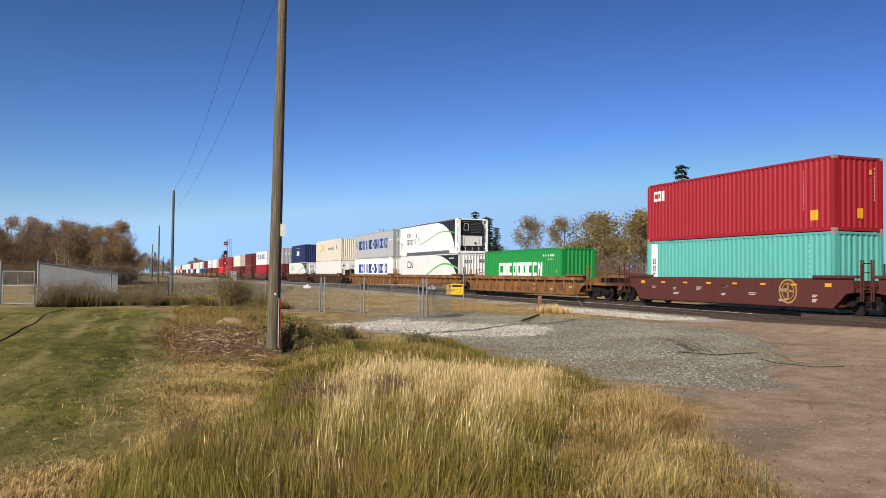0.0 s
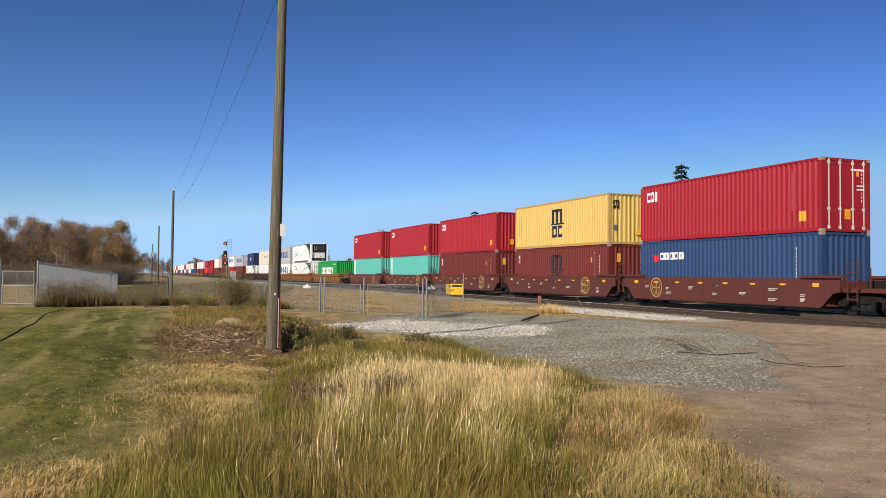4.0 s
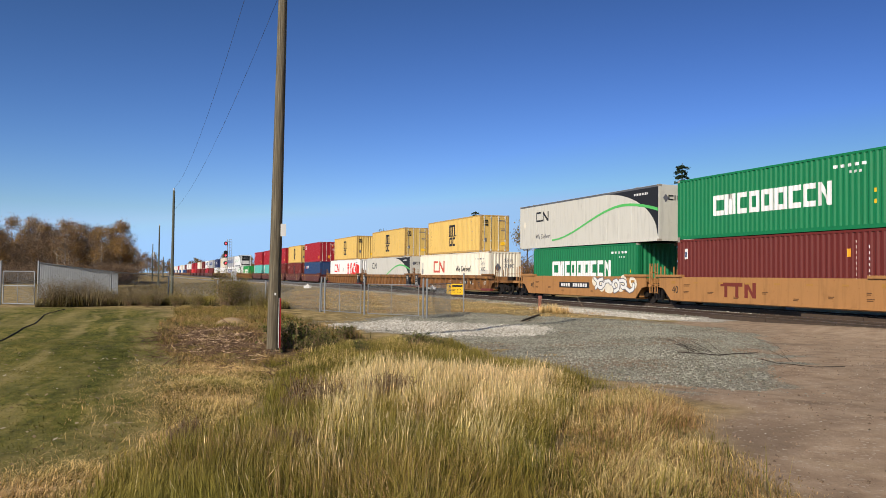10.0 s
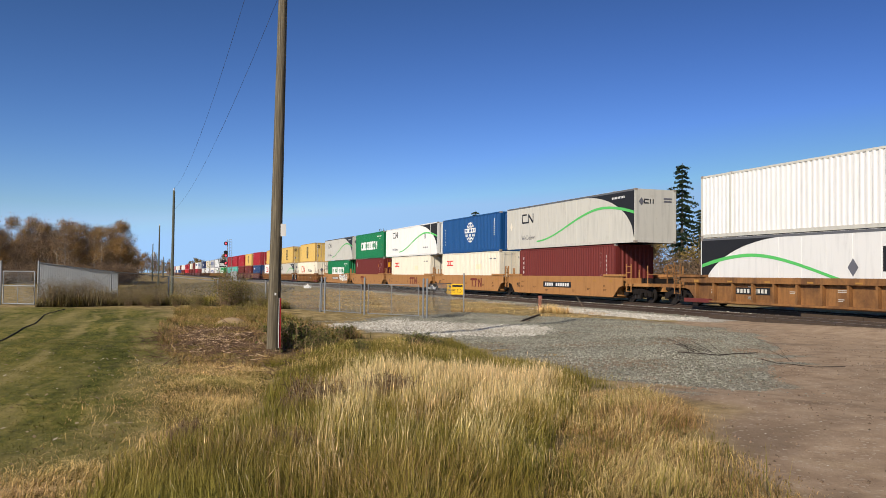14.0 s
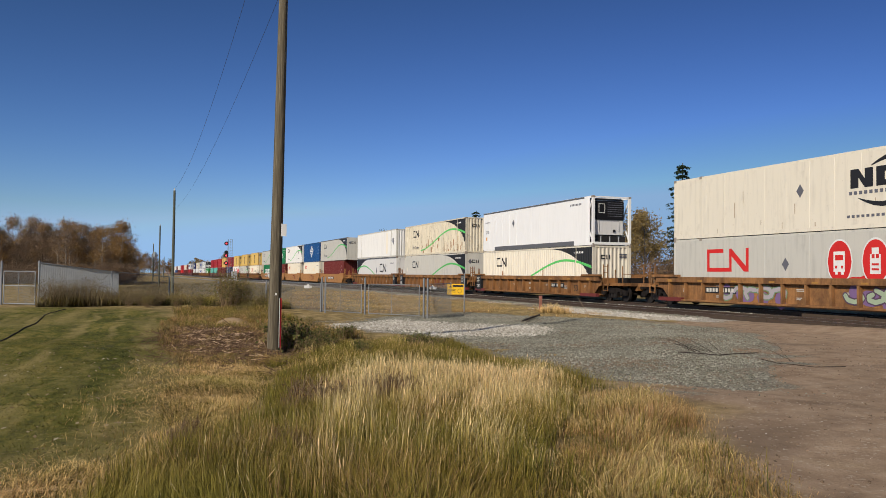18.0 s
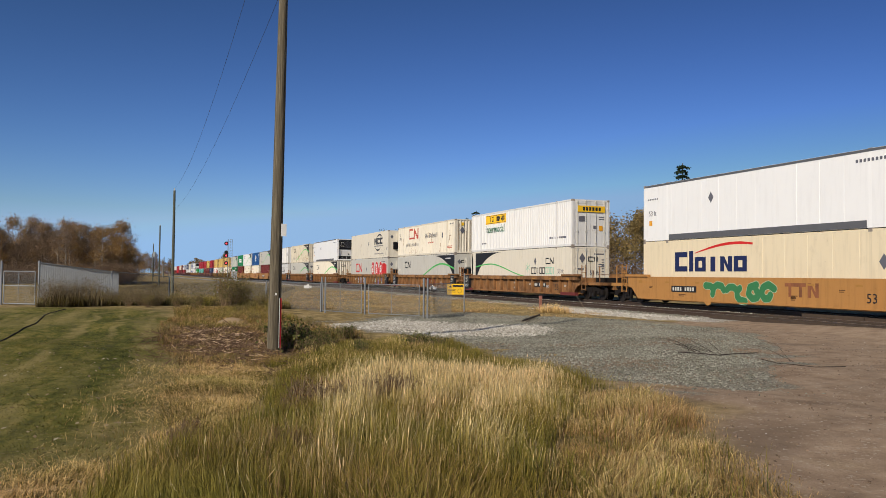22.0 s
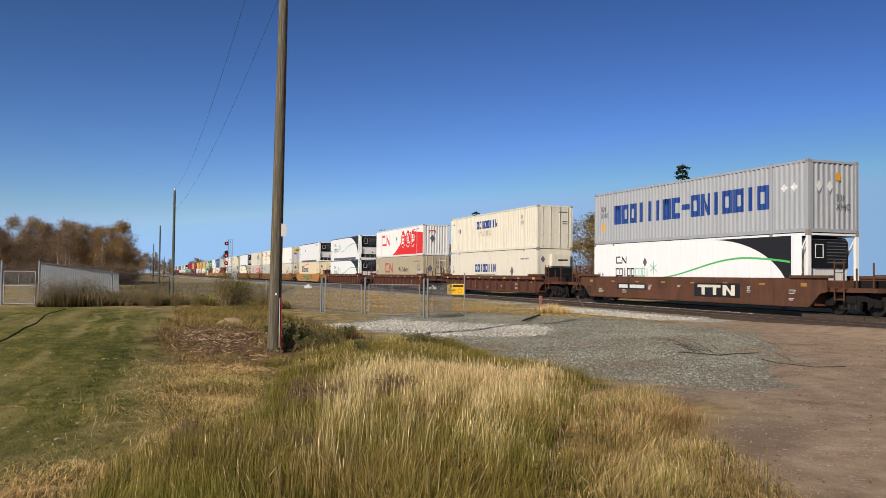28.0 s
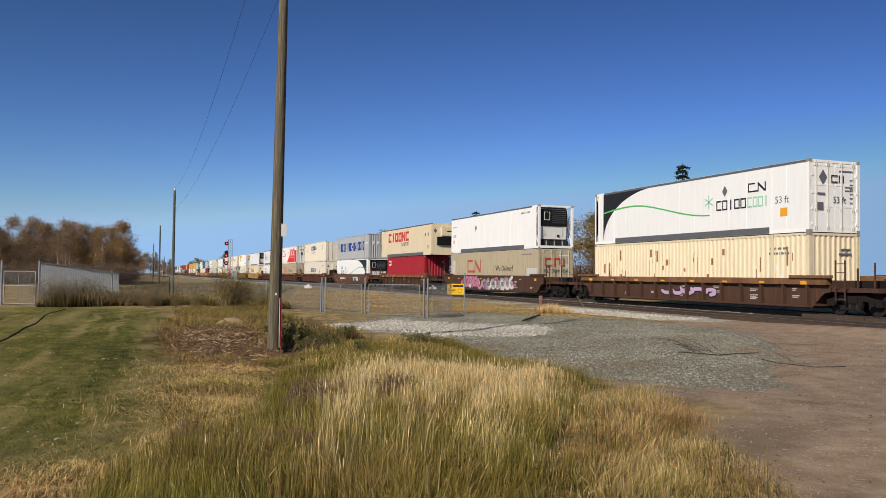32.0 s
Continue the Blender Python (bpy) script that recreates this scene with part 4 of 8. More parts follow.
    if code and detail:
        # unreadable stencils and reflectors along the sill
        yy = -out - 0.004 if style == "smooth" else -out + 0.194
        s = Shape()
        rnd = random.Random(label + str(half))
        for i in range(7):
            x = -half + 1.0 + i * (2 * half - 2) / 6
            for k in range(rnd.randint(1, 3)):
                w = rnd.uniform(0.2, 0.55)
                z = rnd.uniform(0.5, 1.0)
                s.quad((x, yy, z), (x + w, yy, z), (x + w, yy, z + 0.035), (x, yy, z + 0.035))
                s.quad((x, yy, z - 0.06), (x + w * 0.8, yy, z - 0.06), (x + w * 0.8, yy, z - 0.025), (x, yy, z - 0.025))
        part("code_bars", s, DARK_STENCIL if mat in (TAN_SMOOTH, GOLDEN) else plain("stencil_paint", (0.5, 0.46, 0.4), 0.7), c)
        bright = ORANGE if mat in (RUST_BROWN, SOOT, OXIDE) else plain("dirty_reflector", (0.4, 0.2, 0.05), 0.6)
        for i in range(8):
            x = -half + 0.2 + i * (2 * half - 0.4) / 7
            z = 1.2 if style != "smooth" else 1.12
            y2 = -out - 0.005
            big = 0.14 if i in (0, 7) else 0.07
            key = ("reflector", big, bright.name)
            if key not in CACHE:
                CACHE[key] = Shape().box(-0.16, 0.16, -0.003, 0.003, -big / 2, big / 2).mesh("reflector", bright)
            part("reflector", CACHE[key], None, c, "yellow reflector strip", at=pose(x, y2, z))
    if number and detail:
        part("lettering", words(number, 0.5, BLACK), BLACK, c, "black stencilled number", at=pose(half - 2.2, -out - (0.008 if style == "smooth" else -0.19), 0.5, 90))
    return c


def number_panel(c, x, w, y=-1.374):
    """A black panel with a row of white bars on a car's side."""
    p = part("name_plate", Shape().box(x, x + w, y - 0.012, y, 0.66, 0.95), BLACK, c, "black number panel")
    row = Shape()
    n = 9
    for k in range(n):
        if k != 4:
            row.box(x + 0.1 + k * (w - 0.2) / n, x + 0.1 + (k + 0.66) * (w - 0.2) / n, y - 0.016, y - 0.012, 0.72, 0.89)
    part("code_bars", row, LIGHT, p)["kind"] = "stuff"


def bogie_far(c, x):
    """A truck that is only ever seen from afar."""
    s = Shape().box(x - 1.2, x + 1.2, -1.08, -0.92, 0.35, 0.7).box(x - 1.2, x + 1.2, 0.92, 1.08, 0.35, 0.7).box(x - 0.2, x + 0.2, -1, 1, 0.4, 0.7)
    for wx in (-0.88, 0.88):
        s.tube((x + wx, -0.8, 0.42), (x + wx, -0.7, 0.42), 0.42, k=12)
    part("truck", s, TRUCK, c)


def end_panels(c, half, left=True, right=True):
    """Black panels with white stencils at a car's ends."""
    for side, on in ((1, right), (-1, left)):
        if not on:
            continue
        x = side * half
        b = part("end_panel", Shape().box(x - 0.42, x + 0.4, -1.585, -1.35, 0.3, 1.4), BLACK, c, "black end panel with white stencils")
        rows = Shape()
        for k, (w, z) in enumerate(((0.5, 1.2), (0.34, 1.08), (0.46, 0.96), (0.3, 0.84))):
            rows.box(x - 0.3, x - 0.3 + w, -1.59, -1.585, z, z + 0.05)
        part("code_bars", rows, LIGHT, b)
        if side < 0:
            part("lettering", words("125T", 0.32, WHITE), WHITE, b, at=pose(x - 0.36, -1.592, 0.48, 90))
    for x in (-half + 0.2, half - 0.2):
        part("sill_plate", Shape().box(x - 0.9, x + 0.9, -1.58, -1.35, 0.22, 0.4), paint("maroon_plate_paint", (0.16, 0.03, 0.025), 0.6, 0.6, 0.15), c, "maroon plate")


def sill_mark(c, u, z0, z1, w, mat, style="smooth", proud=0.0):
    """A faded emblem on a car's side: one long cap bar, two legs and a zigzag."""
    h = Side(c, 1.0, 1.0, (3.0 if style == "smooth" else 2.75) + 2 * proud, "flat")
    h.L, h.pts = 0, [(-20, 0), (20, 0)]
    t, k = (z1 - z0) * 0.26, w * 0.31
    h.bands("emblem", mat, [(u, u + 2 * k, z1 - t, z1), (u + k * 0.36, u + k * 0.64, z0, z1 - t), (u + k * 1.36, u + k * 1.64, z0, z1 - t)])
    h.glyphs("N", u + 2.1 * k, u + w, z0, z1, mat, "emblem", bar=0.3)


def scrawl(c, u0, u1, z0, z1, mats, seed, style="smooth", bold=1.0):
    """Sprayed, unreadable swelling strokes along a sill: fill, background, outline."""
    rnd = random.Random(seed)
    out = (1.5 if style == "smooth" else 1.375) + 0.006
    n = max(3, int((u1 - u0) / 0.72))
    w = (u1 - u0) / n
    back, edge, fill = Shape(), Shape(), Shape()

    def stroke(s, pts, r, y):
        for (ax, az), (bx, bz) in zip(pts, pts[1:]):
            d = math.hypot(bx - ax, bz - az) or 1
            nx, nz = -(bz - az) / d * r, (bx - ax) / d * r
            k = y - 0.00004 * (len(s.f) % 60)
            s.quad((ax + nx, k, az + nz), (ax - nx, k, az - nz), (bx - nx, k, bz - nz), (bx + nx, k, bz + nz))
        for px, pz in pts:
            k, over = len(s.v), y - 0.00004 * (len(s.f) % 60)
            s.v += [(px + r * math.cos(a * 0.7854), over, pz + r * math.sin(a * 0.7854)) for a in range(8)]
            s.f.append(tuple(range(k, k + 8)))

    for i in range(n):
        x0 = u0 + i * w
        a0, turn, flat = rnd.uniform(0, 6.28), rnd.choice((-1, 1)) * rnd.uniform(0.7, 1.1), rnd.uniform(0.7, 1.0)
        pts = [(x0 + w * (0.5 + (0.62 - 0.06 * k) * math.cos(a0 + turn * k)), (z0 + z1) / 2 + (z1 - z0) * (0.44 - 0.045 * k) * flat * math.sin(a0 + turn * k)) for k in range(rnd.randint(4, 7))]
        stroke(edge, pts, 0.135 * bold, -out - 0.003)
        stroke(fill, pts, 0.085 * bold * bold, -out - 0.006)
        if len(mats) > 1:
            mid = (x0 + w * rnd.uniform(0.2, 0.8), (z0 + z1) / 2 + rnd.uniform(-0.2, 0.2))
            stroke(back, [mid, (mid[0] + rnd.uniform(-0.5, 0.5), mid[1] + rnd.uniform(-0.2, 0.2))], 0.28, -out)
    g = part("graffiti", edge, mats[2] if len(mats) > 2 else BLACK, c, "sprayed graffiti strokes")
    g["kind"] = "stuff"
    part("graffiti_fill", fill, mats[0], g)["kind"] = "stuff"
    if len(mats) > 1:
        part("graffiti_ground", back, mats[1], g)["kind"] = "stuff"

# ---- the train: the cars and their loads, front to rear ----
LOW, HIGH = 0.285, 3.185


def ride(ob, s, z=0.0):
    MOVERS.append((ob, s, z))
    return ob


def load(s, low=None, high=None):
    if low:
        ride(low, s, LOW)
    if high:
        ride(high, s, HIGH)


# marks that several containers share
def m_red40(d):
    d.glyphs("COI", 0.5, 1.5, 2.02, 2.52, WHITE, bar=0.34)
    d.column(9, 10.6, 0.9, 2.5, WHITE, 0.06)
    d.bands("sticker", ORANGE, [(11.0, 11.35, 0.45, 0.85)])
    d.rear_rects("code_bars", WHITE, [(0.75, 0.8, 1.2 + 0.15 * i, 1.28 + 0.15 * i) for i in range(9)])
    d.rear_rects("sticker", ORANGE, [(-0.1, 0.2, 0.5, 0.9), (0.5, 0.65, 2.2, 2.4)])


def m_teal40(d):
    d.bands("name_strip", WHITE, [(0.35, 0.85, 0.2, 2.75)])
    d.glyphs("O", 0.45, 0.75, 1.75, 2.0, SLATE)
    d.glyphs("N", 0.45, 0.75, 1.4, 1.65, SLATE)
    d.glyphs("C", 0.45, 0.75, 1.05, 1.3, SLATE)
    d.column(8, 10.9, 0.9, 2.5, WHITE, 0.05)


def m_maroon40(d):
    d.bands("placard", WHITE, [(0.5, 0.75, 1.95, 2.45)])
    d.bands("placard_mark", NAVY, [(0.53, 0.72, 2.05, 2.3)], lift=0.01)
    d.column(9, 10.6, 0.8, 2.6, WHITE, 0.06)
    d.column(7, 11.2, 0.9, 2.4, WHITE, 0.05)
    d.bands("sticker", ORANGE, [(10.2, 10.4, 1.9, 2.2)])
    d.rear_rects("sticker", ORANGE, [(-0.7, -0.45, 1.9, 2.4)])
    d.rear_rects("code_bars", WHITE, [(0.85, 0.9, 0.9 + 0.15 * i, 0.98 + 0.15 * i) for i in range(11)])


def m_yellow40(d):
    d.column(14, 0.55, 0.7, 2.6, BLACK, 0.1)
    d.column(13, 0.9, 0.7, 2.2, BLACK, 0.07)
    d.glyphs("M", 5.3, 6.85, 1.5, 2.4, BLACK, bar=0.24)
    d.glyphs("OC", 5.4, 6.75, 0.62, 1.36, BLACK, bar=0.32)
    d.bands("underline", BLACK, [(5.2, 6.95, 1.42, 1.5)])
    d.rear_rects("emblem", BLACK, [(-0.95, -0.88, 2.25, 2.5), (-0.8, -0.73, 2.25, 2.5), (-0.65, -0.58, 2.25, 2.5), (-0.88, -0.58, 2.44, 2.5), (-0.95, -0.78, 2.05, 2.2), (-0.74, -0.57, 2.05, 2.2)], 0.012)
    d.rear_rects("sticker", SIGN, [(0.5, 0.95, 0.55, 0.8)], 0.012)
    d.rear_rects("patch", SLATE, [(-0.9, -0.7, 0.8, 1.1)], 0.012)
    d.bands("stain", DRIP, [(10.42, 10.55, 1.62, 1.67), (10.38, 10.5, 0.93, 0.99), (10.3, 10.42, 2.42, 2.5)])


def m_maroon_m(d):
    m_maroon40(d)
    d.glyphs("M", 5.3, 6.85, 1.5, 2.4, BLACK, bar=0.24)
    d.glyphs("OC", 5.4, 6.75, 1.05, 1.36, BLACK, bar=0.3)
    d.bands("underline", BLACK, [(5.2, 6.95, 1.42, 1.5)])


def m_navy40(d):
    d.glyphs("X", 1.1, 1.6, 1.85, 2.2, BRIGHT_RED)
    d.glyphs("OOOOO", 1.65, 3.6, 1.95, 2.3, WHITE, bar=0.3)
    d.column(9, 10.8, 0.9, 2.4, WHITE, 0.05)


def m_green40(d, z=1.0):
    d.glyphs("CMCOOOCCN", 2.6, 9.55, z, z + 0.92, WHITE, bar=0.3)
    d.line(5, 9.6, 11.2, 2.35, 0.12, WHITE)
    d.line(3, 10.3, 11.0, 2.1, 0.1, WHITE)
    d.bands("sticker", SIGN, [(11.4, 11.55, 0.9, 1.05), (11.4, 11.55, 1.3, 1.45)])


def m_green_low(d):
    m_green40(d, 1.08)


def m_blue40(d):
    d.oval("globe", 6.3, 1.6, 0.82, 0.8, WHITE)
    d.oval("globe_inner", 6.3, 1.6, 0.74, 0.72, BLUE, 0.009)
    d.oval("globe_meridian", 6.3, 1.6, 0.4, 0.72, WHITE, 0.012)
    d.oval("globe_inside", 6.3, 1.6, 0.33, 0.7, BLUE, 0.015)
    d.bands("globe_grid", WHITE, [(5.7, 6.9, 2.02, 2.07), (5.7, 6.9, 1.08, 1.13), (6.27, 6.33, 0.9, 2.3)], lift=0.018)
    d.bands("name_ground", BLUE, [(5.1, 7.5, 1.22, 1.96)], lift=0.021)
    d.glyphs("COOCO", 5.15, 7.45, 1.56, 1.92, WHITE, bar=0.3, lift=0.024)
    d.glyphs("OMIOOIMO", 5.25, 7.35, 1.26, 1.46, WHITE, bar=0.3, lift=0.024)
    d.column(6, 0.5, 0.7, 2.2, WHITE, 0.2)
    d.column(9, 11.0, 1.2, 2.5, WHITE, 0.06)


def m_cream40(d):
    d.glyphs("OOCC", 1.1, 2.55, 1.85, 2.3, BRIGHT_RED, bar=0.28)
    d.bands("faded_patch", SAND, [(7.6, 8.6, 1.55, 1.95)], "faded patch", 0.004)
    d.line(7, 10.0, 11.4, 2.3, 0.09, SLATE)
    d.line(4, 10.2, 11.2, 0.9, 0.08, BRIGHT_RED)


def m_maroon_t(d):
    d.column(6, 0.5, 0.6, 2.5, WHITE, 0.2)
    d.column(8, 10.6, 0.6, 2.6, WHITE, 0.06)
    d.column(6, 11.2, 0.9, 2.4, WHITE, 0.05)


def m_sweep(letters=True, mat=BLACK, u=2.45, z=1.73, h=0.64):
    def f(d):
        d.sweep()
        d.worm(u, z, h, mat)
        if letters:
            d.text("We Deliver", u - 0.05, 0.62, 0.42, SLATE)
        d.diamond(0.75, 1.6, 0.3, CREAM)
        d.rear_rects("emblem", BLACK, [(-0.75, -0.69, 2.1, 2.35), (-0.69, -0.45, 2.29, 2.35), (-0.69, -0.45, 2.1, 2.16), (-0.38, -0.32, 2.1, 2.35), (-0.2, -0.14, 2.1, 2.35)])
        d.rear_rects("code_bars", SLATE, [(0.5, 1.0, 2.35, 2.43), (0.5, 1.0, 2.2, 2.28)])
        d.line(9, 13.9, 15.2, 2.45, 0.12, WHITE)
    return f


def m_sweep_white(d):
    d.sweep()
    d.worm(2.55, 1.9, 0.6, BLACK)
    d.text("We Deliver", 2.5, 0.62, 0.38, SLATE)
    d.diamond(12.7, 1.75, 0.3, SLATE)
    d.line(8, 12.2, 13.6, 0.66, 0.12, SLATE)


def m_sweep_flip(d):
    d.sweep(flip=True)
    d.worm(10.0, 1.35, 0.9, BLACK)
    d.diamond(8.7, 1.5, 0.35, SLATE)
    d.line(7, 13.9, 15.4, 2.2, 0.12, SLATE)


def m_cool(d, flip=False):
    d.sweep(flip=flip, start=0.63, line=(0.37, 0.36, 0.77, 0.67, 0.55), thick=0.045)
    if flip:
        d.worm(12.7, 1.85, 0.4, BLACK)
        d.glyphs("COIOO", 10.6, 12.6, 1.2, 1.65, BLACK, bar=0.2)
        d.glyphs("COOI", 12.65, 13.95, 1.2, 1.65, MINT, bar=0.18)
        d.diamond(11.2, 2.05, 0.26, SLATE)
        d.snowflake(10.1, 1.65, 0.32)
        d.text("53 ft", 14.3, 1.25, 0.42, SLATE)
        d.bands("sticker", ORANGE, [(14.6, 15.0, 0.7, 1.05)])
        d.rear_diamond(-0.6, 2.2, 0.3, SLATE)
        d.rear_rects("emblem", BLACK, [(-0.2, 0.15, 2.25, 2.3), (-0.2, -0.15, 2.05, 2.25), (-0.2, 0.15, 2.0, 2.05), (0.2, 0.25, 2.0, 2.3), (0.4, 0.45, 2.0, 2.3)], 0.02)
        d.rear_rects("code_bars", SLATE, [(0.75, 0.95, 2.1 - 0.18 * i, 2.14 - 0.18 * i) for i in range(6)] + [(-0.9, -0.5, 1.5, 1.58), (-0.9, -0.6, 0.9, 1.2)], 0.02)
        d.rear_text("53 ft", -0.1, 1.2, 0.36, SLATE)
    else:
        d.worm(2.3, 1.8, 0.38, BLACK)
        d.glyphs("COIOO", 2.25, 4.1, 1.1, 1.55, BLACK, bar=0.2)
        d.glyphs("COOI", 4.15, 5.4, 1.1, 1.55, MINT, bar=0.18)
        d.diamond(5.05, 1.85, 0.26, SLATE)
        d.snowflake(5.8, 1.55, 0.32)
        d.text("53 ft", 0.35, 1.05, 0.36, SLATE)
        d.bands("sticker", ORANGE, [(0.5, 0.75, 0.7, 0.95)])


def m_pods(d):
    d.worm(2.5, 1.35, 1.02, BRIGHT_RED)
    d.bands("red_sweep", BRIGHT_RED, [(9.0, 15.6, 0.2, lambda u: 0.2 + (0.95 * min(1, (u - 9.0) / 1.5) if u < 12 else 0.95) + (1.15 * math.sin(math.pi * min(1, max(0, (u - 11.2) / 6.5))) if u > 11.2 else 0))], "red curved panel", 0.004)
    d.flat("post_paint", BRIGHT_RED, [(14.05, 14.2, 0.2, 2.25)])
    d.pods(10.15, 1.72, 0.82, gap=1.6)
    d.diamond(7.4, 1.65, 0.28, SLATE)
    d.line(8, 13.2, 15.0, 2.42, 0.12, SLATE)


def m_pods_big(d):
    rise = lambda u: 0.2 + 2.15 * (lambda k: k * k * (3 - 2 * k))(min(1, max(0, (u - 5.7) / 6.3))) - 0.18 * max(0, u - 13.6) / 2.0
    d.bands("red_sweep", BRIGHT_RED, [(5.7, 15.95, 0.2, rise)], "red curved panel", 0.004)
    d.flat("post_paint", BRIGHT_RED, [(14.05, 14.2, 0.2, 2.28)])
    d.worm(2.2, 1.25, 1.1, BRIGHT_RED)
    d.diamond(7.6, 1.85, 0.3, SLATE)
    d.pods(9.85, 1.75, 0.84, gap=1.55)
    d.line(9, 13.0, 15.0, 2.5, 0.1, SLATE)
    d.rear_diamond(-0.4, 1.6, 0.36, SLATE)
    d.rear_rects("emblem", BRIGHT_RED, [(-0.75, -0.1, 2.3, 2.36), (-0.75, -0.69, 2.1, 2.3), (-0.16, -0.1, 2.1, 2.3)])


def m_ribbon(mat, deliver=True, u=3.7, v=9.2):
    def f(d):
        d.worm(u, 1.3, 1.0, mat)
        if deliver:
            d.text("We Deliver!", v, 1.4, 0.66, BLACK)
        d.line(8, 13.4, 15.2, 2.3, 0.12, SLATE)
        d.text("53 ft\nXHC", 14.5, 1.85, 0.42, SLATE)
        d.diamond(0.7, 1.4, 0.3, SLATE)
        d.bands("patch", LIGHT, [(14.3, 15.9, 1.2, 1.5), (0.3, 0.9, 1.2, 2.2)], "pale repair patch", 0.004)
        d.rear_diamond(-0.6, 1.7, 0.33, SLATE)
        d.rear_text("53 ft\nXHC", -0.1, 2.1, 0.4, SLATE)
    return f


def m_ribbon_worn(d):
    d.worm(3.7, 1.3, 1.0, DUSK)
    d.text("We Deliver!", 9.2, 1.4, 0.6, BLACK)
    d.line(6, 13.6, 15.2, 2.5, 0.08, SLATE)
    d.bands("patch", LIGHT, [(14.4, 15.95, 0.8, 1.6), (0.3, 1.0, 1.2, 2.3)], "pale repair patch", 0.004)
    d.bands("sticker", SIGN, [(0.5, 0.75, 1.75, 1.95)])
    d.rear_rects("emblem", DUSK, [(-0.85, -0.75, 1.72, 2.3), (-0.75, -0.3, 2.2, 2.3), (-0.75, -0.3, 1.72, 1.82), (-0.15, -0.05, 1.72, 2.3), (-0.05, 0.22, 2.2, 2.3), (0.22, 0.32, 1.82, 2.3), (0.32, 0.5, 1.72, 1.82), (0.5, 0.6, 1.72, 2.3)], 0.03)
    d.rear_text("INTERMODAL", -0.9, 1.32, 0.32, SLATE)


def m_intermodal(d):
    d.worm(3.6, 1.6, 1.02, DUSK)
    d.text("I N T E R M O D A L", 2.7, 0.92, 0.44, SLATE)
    d.text("We Deliver!", 8.4, 1.55, 0.66, SLATE)
    d.diamond(13.0, 1.65, 0.28, SLATE)
    d.text("51\nXH", 0.6, 2.0, 0.36, SLATE)
    d.line(9, 9.2, 10.8, 1.05, 0.12, DUSK)
    d.line(4, 14.9, 15.7, 2.5, 0.1, SLATE)
    d.bands("sticker", DRIP, [(14.7, 14.82, 1.15, 1.6), (14.75, 15.05, 1.52, 1.6)])
    d.bands("code_bars", DUSK, [(14.3, 15.5, 0.62, 0.68), (14.3, 15.4, 0.48, 0.54)])
    d.rear_diamond(-0.65, 1.95, 0.3, SLATE)
    d.rear_rects("sticker", SIGN, [(-0.75, -0.5, 2.35, 2.6)])
    d.rear_rects("code_bars", SLATE, [(0.3, 0.9, 2.45, 2.55), (0.3, 0.9, 1.95, 2.1), (0.55, 0.85, 1.4, 1.6)])
    d.rear_rects("run_mark", DRIP, [(-1.0, -0.95, 0.3, 2.6), (-0.3, -0.27, 0.2, 1.9), (0.1, 0.14, 0.4, 2.7), (0.45, 0.48, 0.2, 1.2), (1.0, 1.05, 0.3, 2.4)])


def m_big_words(d, mat=LETTER_BLUE, z=1.05):
    d.glyphs("MOOIIIMC-ONIOOIO", 2.05, 14.0, z, z + 1.03, mat, bar=0.32)
    d.text("53f\nXHC", 0.7, 1.85, 0.38, SLATE)
    d.diamond(14.85, 1.85, 0.24, WHITE)
    d.diamond(15.4, 1.85, 0.24, WHITE)
    d.rear_diamond(-0.75, 1.85, 0.24, WHITE)
    d.rear_diamond(-0.2, 1.85, 0.24, WHITE)
    d.rear_rects("sticker", ORANGE, [(0.1, 0.35, 2.1, 2.4)])
    d.rear_text("53f\nXHC", 0.1, 1.3, 0.36, SLATE)
    d.bands("sticker", ORANGE, [(0.75, 1.05, 0.75, 1.1)])


def m_big_words_low(d):
    d.glyphs("MOOIIIMC-ONIOOIO", 2.05, 14.0, 1.25, 2.25, LETTER_BLUE, bar=0.32)


def m_sand_words(d):
    d.glyphs("CIOONC", 2.5, 9.6, 1.52, 2.45, BRIGHT_RED, bar=0.3)
    d.text("TRANSPORT", 6.9, 1.05, 0.5, SLATE)
    d.diamond(14.5, 1.9, 0.25, BRIGHT_RED)
    d.diamond(15.3, 1.9, 0.25, SLATE)
    d.text("53'", 15.0, 0.6, 0.45, SLATE)
    d.line(9, 7.0, 9.4, 0.42, 0.1, LIGHT)


def m_sand_low(d):
    d.glyphs("C", 2.6, 3.7, 1.36, 2.3, INK, bar=0.34)
    d.glyphs("I", 3.7, 4.15, 1.36, 2.33, INK, bar=0.62)
    d.glyphs("OIN", 4.15, 6.85, 1.36, 2.04, INK, bar=0.34)
    d.glyphs("O", 6.85, 7.8, 1.36, 2.04, INK, bar=0.34)
    d.bands("red_arc", BRIGHT_RED, [(4.2, 8.1, lambda u: 2.2 + 0.36 * math.sin(math.pi * min(1, max(0, (u - 4.2) / 5.8))), lambda u: 2.24 + 0.44 * math.sin(math.pi * min(1, max(0, (u - 4.2) / 5.6))))])
    d.diamond(14.7, 1.7, 0.3, SLATE)


